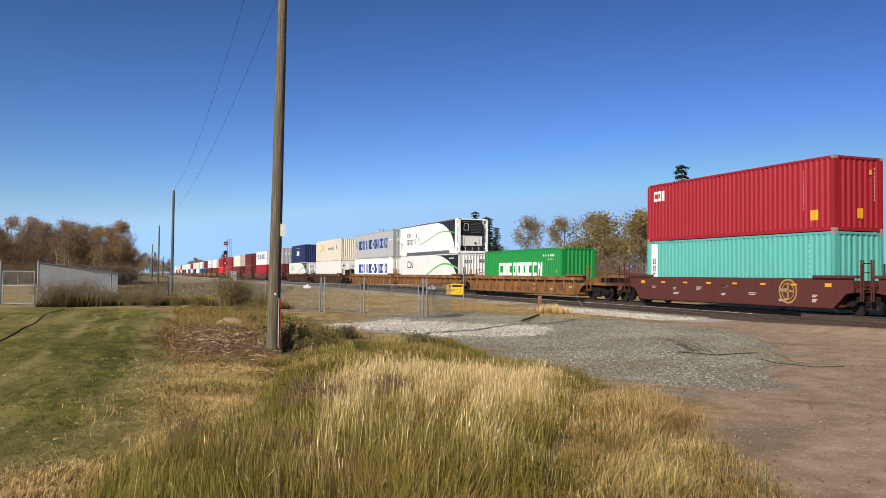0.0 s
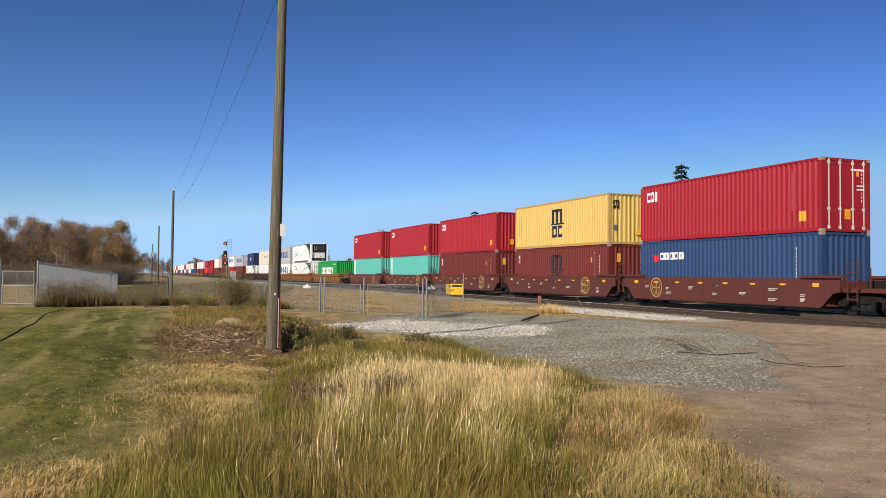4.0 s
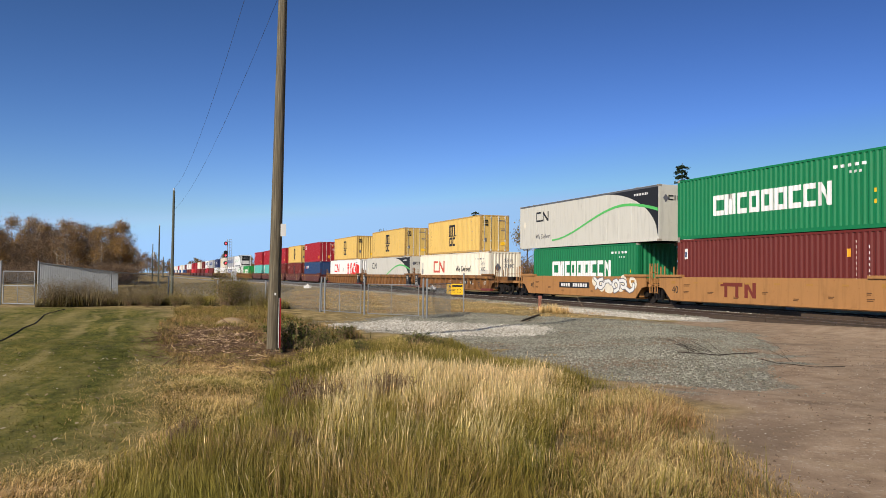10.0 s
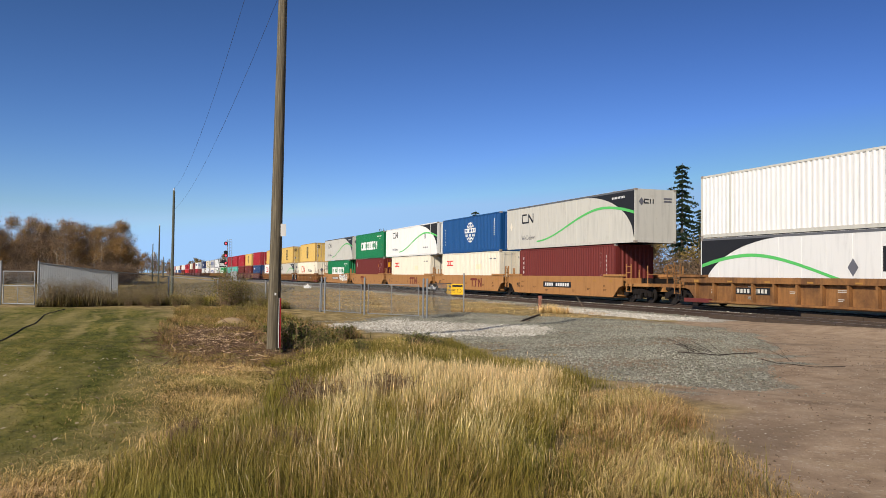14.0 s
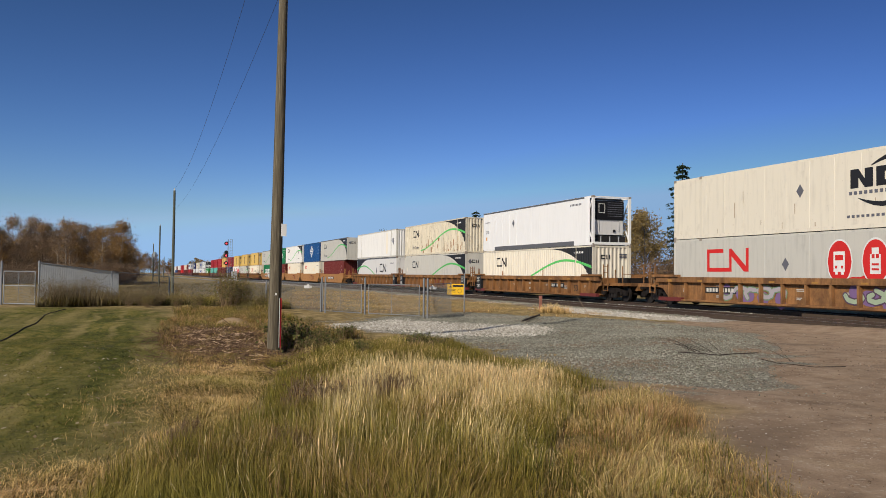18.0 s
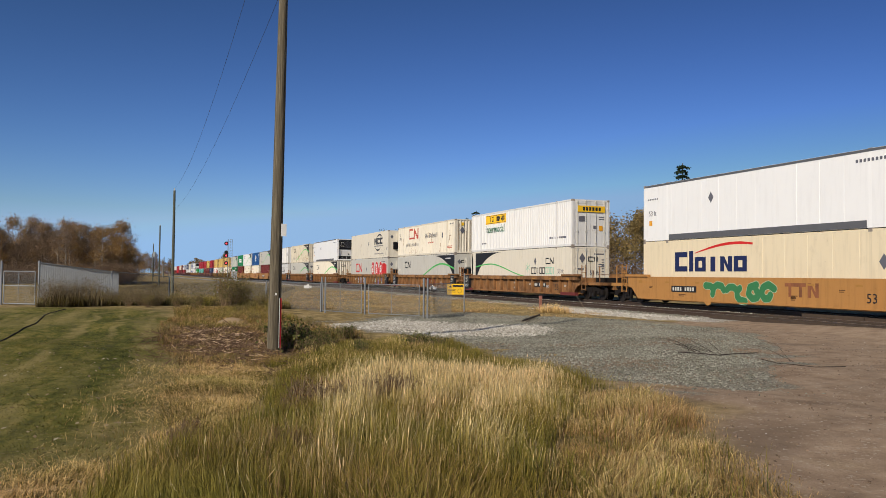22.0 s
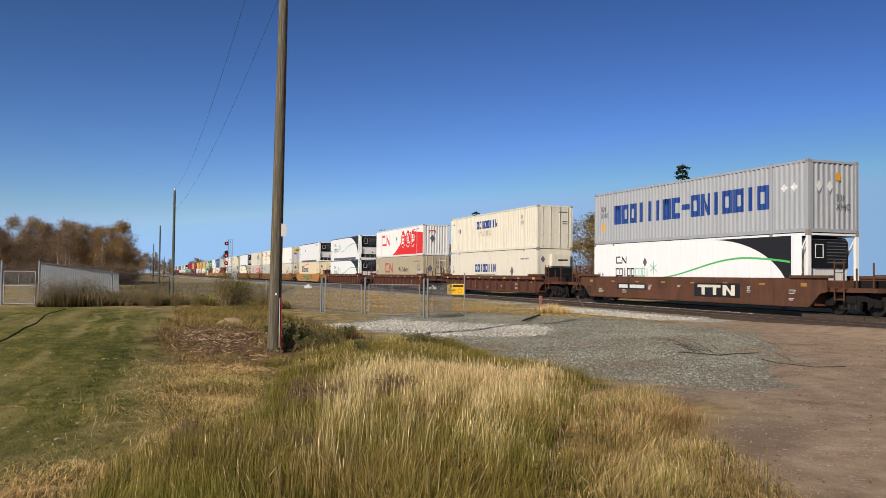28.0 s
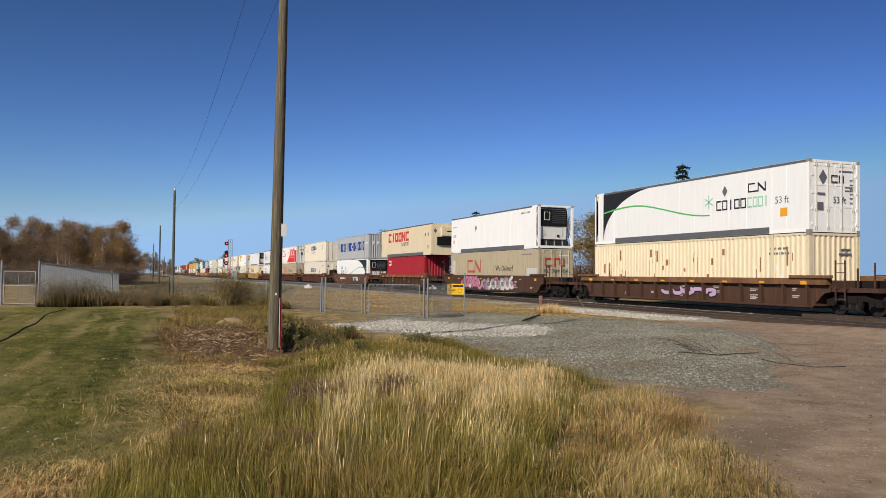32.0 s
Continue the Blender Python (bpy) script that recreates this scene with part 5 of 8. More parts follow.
def m_bolt(d):
    d.glyphs("NCC", 10.6, 14.0, 1.5, 2.2, BLACK, bar=0.36)
    d.bands("arc", BLACK, [(11.6, 13.7, lambda u: 2.25 + 0.22 * math.sin(math.pi * (u - 11.6) / 2.2), lambda u: 2.3 + 0.36 * math.sin(math.pi * (u - 11.6) / 2.2)), (11.0, 13.2, lambda u: 1.12 - 0.36 * math.sin(math.pi * (u - 11.0) / 2.2), lambda u: 1.14 - 0.2 * math.sin(math.pi * (u - 11.0) / 2.2))])
    d.line(16, 10.6, 14.2, 1.26, 0.13, SLATE)
    d.line(18, 10.5, 14.4, 0.42, 0.1, SLATE)
    d.diamond(8.2, 1.65, 0.28, SLATE)
    d.text("53'", 15.3, 0.85, 0.4, SLATE)


def m_yellow_plate(d):
    d.bands("name_plate", SIGN, [(2.75, 6.5, 2.02, 2.68)], "yellow name plate")
    d.glyphs("IO MNNI", 3.5, 6.3, 2.18, 2.54, BLACK, bar=0.32, lift=0.01)
    d.bands("plate_edge", BLACK, [(2.82, 6.43, 2.06, 2.09), (2.82, 6.43, 2.61, 2.64)], lift=0.009)
    d.text("Intermodal", 2.8, 1.38, 0.78, PINE)
    d.line(9, 2.0, 3.0, 0.55, 0.1, SLATE)
    d.line(9, 13.2, 15.4, 0.55, 0.12, SLATE)
    d.rear_rects("name_plate", SIGN, [(-0.95, 0.95, 2.12, 2.5)], 0.045)
    d.rear_rects("emblem", BLACK, [(-0.6 + 0.22 * i, -0.45 + 0.22 * i, 2.2, 2.42) for i in range(6)], 0.049)
    d.rear_rects("patch", SLATE, [(-0.85, -0.45, 1.55, 1.85), (0.15, 0.4, 1.1, 1.3)], 0.02)
    d.rear_rects("sticker", ORANGE, [(0.55, 0.8, 1.0, 1.3)], 0.02)


def rusty(marks, n=26, top=1.3, seed=1, u0=0.4, u1=15.6, mat=RUN):
    def f(d):
        marks(d)
        d.stains(n, u0, u1, top, seed, mat)
    return f


def m_cool_flip(d):
    m_cool(d, True)


def m_priority_hi(d):
    d.glyphs("OOIOOIIN", 5.6, 9.6, 1.75, 2.35, LETTER_BLUE, bar=0.32)
    d.text("LOGISTICS", 6.0, 1.25, 0.5, SAND)
    d.diamond(2.0, 1.75, 0.38, SLATE)
    d.text("51\nXH", 13.6, 2.1, 0.36, SLATE)
    d.line(6, 0.4, 1.0, 2.3, 0.12, SLATE)


def m_priority_lo(d):
    d.glyphs("OOIOOIIN", 5.4, 9.4, 1.35, 1.95, LETTER_BLUE, bar=0.34)
    d.bands("underline", PINE, [(5.6, 9.3, 1.15, 1.2)])
    d.diamond(12.2, 1.4, 0.38, SLATE)
    d.text("53\nXH", 0.5, 1.6, 0.36, SLATE)
    d.line(6, 13.6, 14.9, 2.2, 0.1, SLATE)


def m_white_plain(d):
    d.diamond(5.35, 1.87, 0.27, SLATE)
    d.text("53 ft", 0.45, 1.3, 0.36, SLATE)
    d.bands("sticker", ORANGE, [(0.5, 0.75, 0.8, 1.05)])
    d.line(8, 13.5, 14.9, 2.42, 0.12, SLATE)
    d.line(6, 0.4, 1.3, 2.1, 0.08, SLATE)


def m_white_corr(d):
    d.bands("faded_strip", CREAM, [(12.3, 12.9, 0.4, 2.6)])
    d.glyphs("OI", 14.3, 15.0, 2.1, 2.5, LIGHT)
    d.diamond(14.6, 1.75, 0.36, GREY)
    d.diamond(15.0, 1.65, 0.36, SLATE)


def m_sand_corr(d):
    for u, z in ((14.35, 1.5), (14.6, 1.1), (14.3, 0.75)):
        d.diamond(u, z, 0.2, WHITE)
    for y, z in ((-0.75, 0.9), (-0.15, 0.85), (0.45, 0.95)):
        d.rear_diamond(y, z, 0.22, WHITE)
    d.line(7, 14.0, 15.0, 2.25, 0.09, SLATE)
    d.line(8, 13.9, 15.1, 2.05, 0.09, SLATE)
    d.rear_rects("code_bars", SLATE, [(0.3, 0.8, 2.2, 2.28), (0.2, 0.85, 2.02, 2.1)])


def m_navy_ahead(d):
    d.glyphs("XOX", 4.6, 7.0, 1.2, 1.9, WHITE)
    d.line(5, 4.8, 6.8, 2.3, 0.12, WHITE)


def m_beige_ahead(d):
    d.worm(2.6, 1.4, 1.0, SIGN)
    d.line(10, 8.0, 12.0, 1.5, 0.3, SLATE)
    d.diamond(13.5, 1.8, 0.4, SLATE)


C40, C53 = 12.19, 16.15
W40, W53 = 6.25, 8.25
tan3 = dict(style="rib", mat=TAN)
brown5 = dict(style="smooth", mat=RUST_BROWN)
tan5 = dict(style="smooth", mat=TAN_SMOOTH)

L_RED = "red corrugated forty-foot container with small white lettering"
L_TEAL = "teal corrugated forty-foot container with a white name strip"
L_MAROON = "maroon corrugated forty-foot container in a brown well car"
L_YELLOW = "yellow corrugated forty-foot container with black block emblem"
L_SWEEP = "grey smooth fifty-three-foot container with green line and black end"
L_COOL = "white refrigerated container with green line and black end"


def units():
    far = "far cars of the train"
    near = "well cars of the train"
    # far ahead: each row is middle, lower skin, upper skin, length
    rnd = random.Random(5)
    ahead = [(-203.5, MAROON, MAROON, C40, RUST_BROWN), (-228, MAROON, CREAM, C53, RUST_BROWN), (-251, RED, RED, C40, RUST_BROWN), (-275, BRIGHT_RED, RED, C53, RUST_BROWN), (-299, MAROON, WHITE, C53, TAN), (-322, MAROON, WHITE, C53, TAN), (-345, NAVY, MAROON, C53, TAN), (-368, BLUE, WHITE, C53, TAN), (-391, WHITE, CREAM, C53, TAN), (-414, BLUE, WHITE, C53, RUST_BROWN), (-437, CREAM, RED, C53, TAN), (-460, NAVY, WHITE, C53, TAN), (-483, WHITE, WHITE, C53, TAN), (-506, BLUE, CREAM, C53, TAN), (-529, MAROON, WHITE, C53, RUST_BROWN), (-552, WHITE, RED, C53, TAN), (-575, NAVY, WHITE, C53, TAN), (-598, WHITE, LIGHT, C53, TAN), (-621, MAROON, CREAM, C53, TAN), (-644, WHITE, WHITE, C53, TAN)]
    for s, lo, hi, ln, mt in ahead:
        ride(car("brown well car of a container train, seen far off", W53, 11.7, 11.7, "coupler", "coupler", "smooth", mt, detail=False, group=far), s)
        load(s, container("far corrugated container on the lower level", ln, lo), container("far container stacked on another", ln, hi))
    ride(car("brown well car loaded with stacked containers", W53, 11.7, 11.7, "coupler", "coupler", "smooth", RUST_BROWN, group=far), -180)
    load(-180, container("red corrugated container on the lower level", C53, RED), container("white container with dark blue block lettering", C53, WHITE, marks=m_big_words_low))
    ride(car("brown well car loaded with stacked containers", W53, 11.7, 11.7, "coupler", "coupler", "smooth", RUST_BROWN, group=far), -159.7)
    load(-159.7, container("dark red corrugated container on the lower level", C53, MAROON), container("grey corrugated container with dark blue block lettering", C53, GREY, marks=m_big_words))
    ride(car("sooty brown well car loaded with stacked containers", W53, 11.7, 11.7, "coupler", "coupler", "rib", SOOT, group=far), -136.3)
    load(-136.3, container("white smooth container with green line and black end", C53, WHITE, "flat", "corr", marks=m_sweep(False)), container("dark navy forty-foot container with white emblem", C40, INK, marks=m_navy_ahead))
    ride(car("sooty brown well car loaded with stacked containers", W53, 11.7, 11.7, "coupler", "coupler", "rib", SOOT, group=far), -112.9)
    load(-112.9, container("white smooth container with a small cooling unit", C53, WHITE, "flat", "nose"), container("cream container with yellow emblem", C53, CREAM, "flat", "corr", marks=m_beige_ahead))
    # a tan three-unit set
    ride(car("tan ribbed well car, rust-stained", W53, 11.7, 9.4, "coupler", "joint", number="53", group=near, **tan3), -89.5)
    load(-89.5, container("white container with dark blue block lettering", C53, WHITE, marks=m_big_words_low), container("grey corrugated container with dark blue block lettering", C53, GREY, marks=m_big_words))
    ride(car("tan ribbed well car, rust-stained", W53, 9.4, 9.7, "joint", "joint", number="53", group=near, **tan3), -70.8)
    load(-70.8, container("white smooth container with green line and corrugated end", C53, WHITE, "flat", "corr", marks=m_sweep(False)), container(L_COOL, C53, FRESH_WHITE, "flat", "reefer", band=BAND, marks=m_cool))
    ride(car("tan ribbed well car carrying one container", W53, 9.7, 11.7, "joint", "coupler", number="53", group=near, **tan3), -51.35)
    load(-51.35, container("bright green corrugated forty-foot container with white block lettering", C40, GREEN, marks=m_green_low))
    # a brown five-unit set
    brown = [(-30.0, TEAL, L_TEAL, m_teal40, RED, L_RED, m_red40), (-14.5, TEAL, L_TEAL, m_teal40, RED, L_RED, m_red40), (0.65, MAROON, L_MAROON, m_maroon40, RED, L_RED, m_red40), (16.1, MAROON, L_MAROON, m_maroon_m, YELLOW, L_YELLOW, m_yellow40), (31.4, NAVY, "navy blue corrugated forty-foot container with white block letters", m_navy40, RED, "red forty-foot container with steel lock rods on its doors", m_red40)]
    for i, (s, lo, l1, m1, hi, l2, m2) in enumerate(brown):
        c = car("dark brown smooth-sided well car with a round gold crest", W40, 9.7 if i == 0 else 7.72, 9.7 if i == 4 else 7.72, "coupler" if i == 0 else "joint", "coupler" if i == 4 else "joint", group=near, **brown5)
        crest(c, 4.0 if i < 4 else -4.3)
        ride(c, s)
        load(s, container(l1, C40, lo, marks=m1), container(l2, C40, hi, rear="doors" if i == 4 else "corr", marks=m2))
    # a tan three-unit set
    tan_c = [(52.9, container("white corrugated container with three red oval badges", C53, WHITE, marks=m_pods), "corr"), (72.2, container(L_SWEEP, C53, LIGHT, "flat", "plain", band=None, marks=m_sweep(False)), "doors"), (91.47, container("cream-white corrugated container with red block letters", C53, CREAM, marks=m_ribbon(DUSK)), "doors")]
    for i, (s, lo, rear) in enumerate(tan_c):
        c = ride(car("tan ribbed well car with dark end panels", W53, 11.7 if i == 0 else 9.6, 11.7 if i == 2 else 9.6, "coupler" if i == 0 else "joint", "coupler" if i == 2 else "joint", number="53", group=near, **tan3), s)
        end_panels(c, W53, i > 0, i < 2)
        if i == 2:
            number_panel(c, 2.75, 2.1)
        load(s, lo, container(L_YELLOW, C40, YELLOW, rear=rear, marks=m_yellow40))
    # a tan smooth five-unit set
    tan_d = [(112.9, container("dark green corrugated forty-foot container with white block lettering", C40, PINE, marks=m_green_low), container(L_SWEEP, C53, LIGHT, "flat", "plain", band=BAND, low_band=False, marks=m_sweep())),
             (128.5, container(L_MAROON, C40, MAROON, marks=m_maroon40), container("dark green corrugated forty-foot container with white block lettering", C40, PINE, marks=m_green40)),
             (143.8, container("cream corrugated forty-foot container with red emblem", C40, CREAM, rear="doors", marks=m_cream40), container("white corrugated container with green line and black end", C53, WHITE, "corr", "corr", marks=m_sweep_white)),
             (159.1, container("cream corrugated forty-foot container with red emblem", C40, CREAM, rear="doors", marks=m_cream40), container("blue corrugated forty-foot container with white globe emblem", C40, BLUE, marks=m_blue40)),
             (174.6, container(L_MAROON, C40, MAROON, marks=m_maroon_t), container(L_SWEEP, C53, LIGHT, "flat", "plain", band=BAND, low_band=False, marks=m_sweep()))]
    for i, (s, lo, hi) in enumerate(tan_d):
        c = car("tan smooth-sided well car with dark block letters", W40, 9.7 if i == 0 else 7.7, 9.7 if i == 4 else 7.7, "coupler" if i == 0 else "joint", "coupler" if i == 4 else "joint", group=near, **tan5)
        if 0 < i < 4:
            sill_mark(c, (0, -2.6, 0.8, 1.1)[i], 0.5, 1.15, 2.3, FADED)
            part("lettering", words("40", 0.5, BLACK), BLACK, c, at=pose(-W40 + 0.1, -1.509, 0.6, 90))
        else:
            part("name_plate", Shape().box(-2.0, 1.6, -1.512, -1.5, 0.68, 1.02), BLACK, c, "black number panel")
            plate = Shape()
            for k in (0, 1, 2, 3, 5, 6, 7, 8, 9, 10):
                plate.box(-1.75 + k * 0.29, -1.55 + k * 0.29, -1.517, -1.512, 0.75, 0.95)
            part("code_bars", plate, WHITE, c)["kind"] = "stuff"
            part("lettering", words("40", 0.5, BLACK), BLACK, c, at=pose(-W40 + 0.3, -1.509, 0.6, 90))
        if i == 0:
            scrawl(c, 1.8, 6.2, 0.5, 1.35, [WHITE, CREAM, SLATE], 3)
        ride(c, s)
        load(s, lo, hi)
    # two tan three-unit sets of long wells
    tan_e = [(196.2, container("white smooth container with green line and black end", C53, WHITE, "flat", "doors", band=BAND, marks=m_sweep_flip), container("bare white corrugated fifty-three-foot container", C53, WHITE, rail=LIGHT, marks=m_white_corr)),
             (215.3, container(L_SWEEP, C53, LIGHT, "flat", "plain", marks=m_sweep(False)), container("cream corrugated container streaked with rust", C53, RUSTED, marks=rusty(m_sweep(), 70, 1.5, 3, 5.0, 15.6))),
             (235.1, container("cream corrugated container with green line and black end", C53, CREAM, marks=rusty(m_sweep(False), 24, 2.2, 5)), container("plain white refrigerated container with cooling unit", C53, FRESH_WHITE, "flat", "reefer", band=BAND, marks=m_white_plain)),
             (259.0, container("pale grey smooth container with three red oval badges", C53, LIGHT, "flat", "nose", marks=m_pods), container("cream container with black ring emblem and cooling unit", C53, CREAM, "flat", "nose", marks=rusty(rusty(m_bolt, 16, 1.5, 14, 12.5, 16.0, DRIP), 12, 2.4, 13, 0.3, 15.9, DRIP))),
             (278.7, container(L_SWEEP, C53, LIGHT, "flat", "nose", marks=m_sweep(False)), container("cream corrugated container with faded red letters", C53, CREAM, marks=rusty(rusty(m_intermodal, 46, 2.4, 6, 0.4, 15.6, DRIP), 12, 0.9, 16, 0.4, 15.6))),
             (298.5, container("cream refrigerated container with green line and black end", C53, CREAM, "flat", "doors", front="reefer", marks=m_cool_flip), container("white corrugated container with a yellow name plate", C53, WHITE, rear="doors", marks=m_yellow_plate))]
    for i, (s, lo, hi) in enumerate(tan_e):
        k = i % 3
        c = car("worn tan ribbed well car with dark end panels", W53, 11.7 if k == 0 else 9.75, 11.7 if k == 2 else 9.75, "coupler" if k == 0 else "joint", "coupler" if k == 2 else "joint", "rib", TAN if i < 3 else WORN_TAN, number="53", group=near)
        end_panels(c, W53, k > 0, k < 2)
        if k != 1:
            number_panel(c, 2.75 if k == 2 else -5.6, 2.1)
        if i in (1, 4):
            sill_mark(c, 0.9, 0.48, 1.06, 2.5, FADED, "rib")
        if i == 3:
            scrawl(c, -4.5, -0.5, 0.32, 1.1, [paint("pale_lilac_spray", (0.4, 0.36, 0.38), 0.3), paint("violet_spray", (0.2, 0.12, 0.25), 0.3), paint("dim_green_spray", (0.16, 0.24, 0.13), 0.3)], 11, "rib")
            scrawl(c, 2.5, 6.5, 0.32, 1.1, [paint("pale_green_spray", (0.36, 0.44, 0.3), 0.3), paint("violet_spray", (0.2, 0.12, 0.25), 0.3), paint("plum_spray", (0.1, 0.06, 0.1), 0.3)], 12, "rib")
        ride(c, s)
        load(s, lo, hi)
    # single cars
    one = dict(half=W53, left="coupler", right="coupler", group=near)
    c = car("tan smooth-sided well car with green graffiti", hl=11.7, hr=11.8, style="smooth", mat=GOLDEN, number="53", **one)
    scrawl(c, -3.0, 1.5, 0.22, 1.22, [paint("green_spray", (0.045, 0.2, 0.075), 0.2, 0.5, 0.0), GOLDEN, paint("pale_lime_spray", (0.42, 0.5, 0.3), 0.2, 0.5, 0.0)], 7, bold=1.35)
    number_panel(c, -5.4, 1.9, -1.501)
    sill_mark(c, 2.1, 0.62, 1.18, 1.8, paint("bleached_red_mark", (0.34, 0.12, 0.05), 0.9, 0.7, 0.15))
    ride(c, 322.2)
    load(322.2, container("sand-coloured container with dark blue block letters", C53, SAND, "flat", "nose", marks=m_sand_low), container("plain white refrigerated container with cooling unit", C53, FRESH_WHITE, "flat", "reefer", band=BAND, marks=m_white_plain))
    ride(car("oxide-red ribbed well car", hl=11.8, hr=11.7, style="rib", mat=OXIDE, number="53", **one), 346.1)
    load(346.1, container(L_COOL, C53, FRESH_WHITE, "flat", "reefer", band=BAND, marks=m_cool), container(L_COOL, C53, FRESH_WHITE, "flat", "reefer", band=BAND, marks=m_cool))
    ride(car("oxide-red ribbed well car", hl=11.7, hr=11.7, style="rib", mat=OXIDE, **one), 369.5)
    load(369.5, container("grey weathered container with faded red letters", C53, WEATHERED, "flat", "doors", marks=rusty(m_ribbon(DUSK, v=8.4), 30, 2.5, 8, 9.0, 16.0, DRIP)), container("white corrugated container with a red curved panel", C53, WHITE, marks=m_pods_big))
    ride(car("oxide-red ribbed well car", hl=11.7, hr=11.7, style="rib", mat=OXIDE, **one), 392.9)
    load(392.9, container("cream container with dark blue block letters and cooling unit", C53, CREAM, "flat", "nose", marks=m_priority_lo), container("cream corrugated container with doors and dark blue letters", C53, CREAM, rear="doors", marks=m_priority_hi))
    c = car("rusty brown smooth-sided well car with worn stencils", hl=11.7, hr=11.7, style="smooth", mat=BROWN, **one)
    part("lettering", words("53", 0.55, BLACK), BLACK, c, at=pose(-W53 - 0.3, -1.509, 0.45, 90))
    part("name_plate", Shape().box(1.3, 4.4, -1.512, -1.5, 0.5, 1.12), BLACK, c, "black name panel")
    sill_mark(c, 1.55, 0.58, 1.04, 2.6, CREAM, proud=0.014)
    part("name_plate", Shape().box(-5.3, -2.6, -1.512, -1.5, 0.72, 1.02), BLACK, c, "black number panel")
    part("code_bars", Shape().box(-5.15, -4.3, -1.517, -1.512, 0.78, 0.96).box(-4.1, -2.75, -1.517, -1.512, 0.78, 0.96), WHITE, c)
    ride(c, 416.3)
    load(416.3, container(L_COOL, C53, FRESH_WHITE, "flat", "reefer", marks=m_cool), container("grey corrugated container with dark blue block lettering", C53, GREY, marks=m_big_words))
    c = car("sooty brown ribbed well car with a wide platform", half=W53 - 1.6, hl=9.9, hr=9.8, left="coupler", right="coupler", style="rib", mat=SOOT, chord=CHORD, group=near)
    ride(c, 437.95)
    load(437.95, container("red corrugated forty-foot container under an overhanging one", C40, RED, marks=m_red40), container("sand-coloured container with faded red block letters", C53, SAND, "flat", "nose", band=BAND, marks=m_sand_words))
    c = car("sooty brown smooth-sided well car with pink and white graffiti", hl=11.5, hr=11.65, style="smooth", mat=SOOT, **one)
    scrawl(c, -5.0, -1.5, 0.32, 1.3, [paint("rose_spray", (0.42, 0.12, 0.2), 0.3), paint("pink_spray", (0.55, 0.2, 0.3), 0.3)], 23)
    scrawl(c, -0.8, 4.0, 0.32, 1.3, [paint("grey_spray", (0.3, 0.3, 0.3), 0.3), paint("rose_spray", (0.42, 0.12, 0.2), 0.3)], 24, bold=1.2)
    scrawl(c, -4.4, -1.0, 0.2, 1.42, [paint("pink_spray", (0.55, 0.2, 0.3), 0.3), paint("pale_spray", (0.62, 0.6, 0.56), 0.3)], 21, bold=1.2)
    scrawl(c, -0.1, 4.9, 0.2, 1.42, [paint("pale_spray", (0.62, 0.6, 0.56), 0.3), paint("pink_spray", (0.55, 0.2, 0.3), 0.3), paint("soot_spray", (0.03, 0.03, 0.03), 0.2)], 22, bold=1.25)
    ride(c, 459.28)
    load(459.28, container("weathered grey container with faded red letters", C53, WEATHERED, "flat", "doors", marks=rusty(m_ribbon_worn, 46, 2.6, 9, 0.3, 16.0, DRIP)), container("plain white refrigerated container with cooling unit", C53, FRESH_WHITE, "flat", "reefer", band=BAND, marks=m_white_plain))
    c = car("sooty brown ribbed well car with yellow reflectors", hl=11.65, hr=11.7, style="rib", mat=SOOT, chord=CHORD, **one)
    scrawl(c, -1.5, 2.6, 0.5, 0.95, [paint("lilac_spray", (0.5, 0.35, 0.5), 0.3)], 31, "rib")
    ride(c, 482.6)
    load(482.6, container("sand-coloured corrugated container with white placards", C53, SAND, marks=rusty(m_sand_corr, 90, 2.5, 7)), container(L_COOL + " at its front", C53, FRESH_WHITE, "flat", "doors", front="reefer", band=BAND, marks=m_cool_flip))


def crest(c, x):
    """A round gold crest of rings and bars."""
    gold = plain("dull_gold_paint", (0.36, 0.22, 0.07), 0.6)
    s = Shape()
    k = 24
    for r0, r1 in ((0.42, 0.5), (0.3, 0.34)):
        for i in range(k):
            a, b = 2 * math.pi * i / k, 2 * math.pi * (i + 1) / k
            s.quad((x + r0 * math.cos(a), -1.506, 0.85 + r0 * math.sin(a)), (x + r1 * math.cos(a), -1.506, 0.85 + r1 * math.sin(a)), (x + r1 * math.cos(b), -1.506, 0.85 + r1 * math.sin(b)), (x + r0 * math.cos(b), -1.506, 0.85 + r0 * math.sin(b)))
    s.box(x - 0.04, x + 0.04, -1.508, -1.504, 0.55, 1.15).box(x - 0.3, x + 0.3, -1.508, -1.504, 0.81, 0.89)
    part("crest", s, gold, c, "round gold crest")


units()

# ---- plants ----
def quick_mesh(name, verts, faces, material, smooth=False, tip=None):
    """A mesh from arrays; every face has the same number of corners."""
    faces = np.asarray(faces, np.int32)
    m, k = faces.shape
    me = bpy.data.meshes.new(name)
    me.vertices.add(len(verts))
    me.vertices.foreach_set("co", np.asarray(verts, np.float32).reshape(-1))
    me.loops.add(m * k)
    me.loops.foreach_set("vertex_index", faces.reshape(-1))
    me.polygons.add(m)
    me.polygons.foreach_set("loop_start", np.arange(0, m * k, k, dtype=np.int32))
    if smooth:
        me.polygons.foreach_set("use_smooth", np.ones(m, bool))
    if tip is not None:
        at = me.attributes.new("tip", "FLOAT", "POINT")
        at.data.foreach_set("value", np.asarray(tip, np.float32))
    me.update(calc_edges=True)
    me.validate()
    me.materials.append(material)
    return me


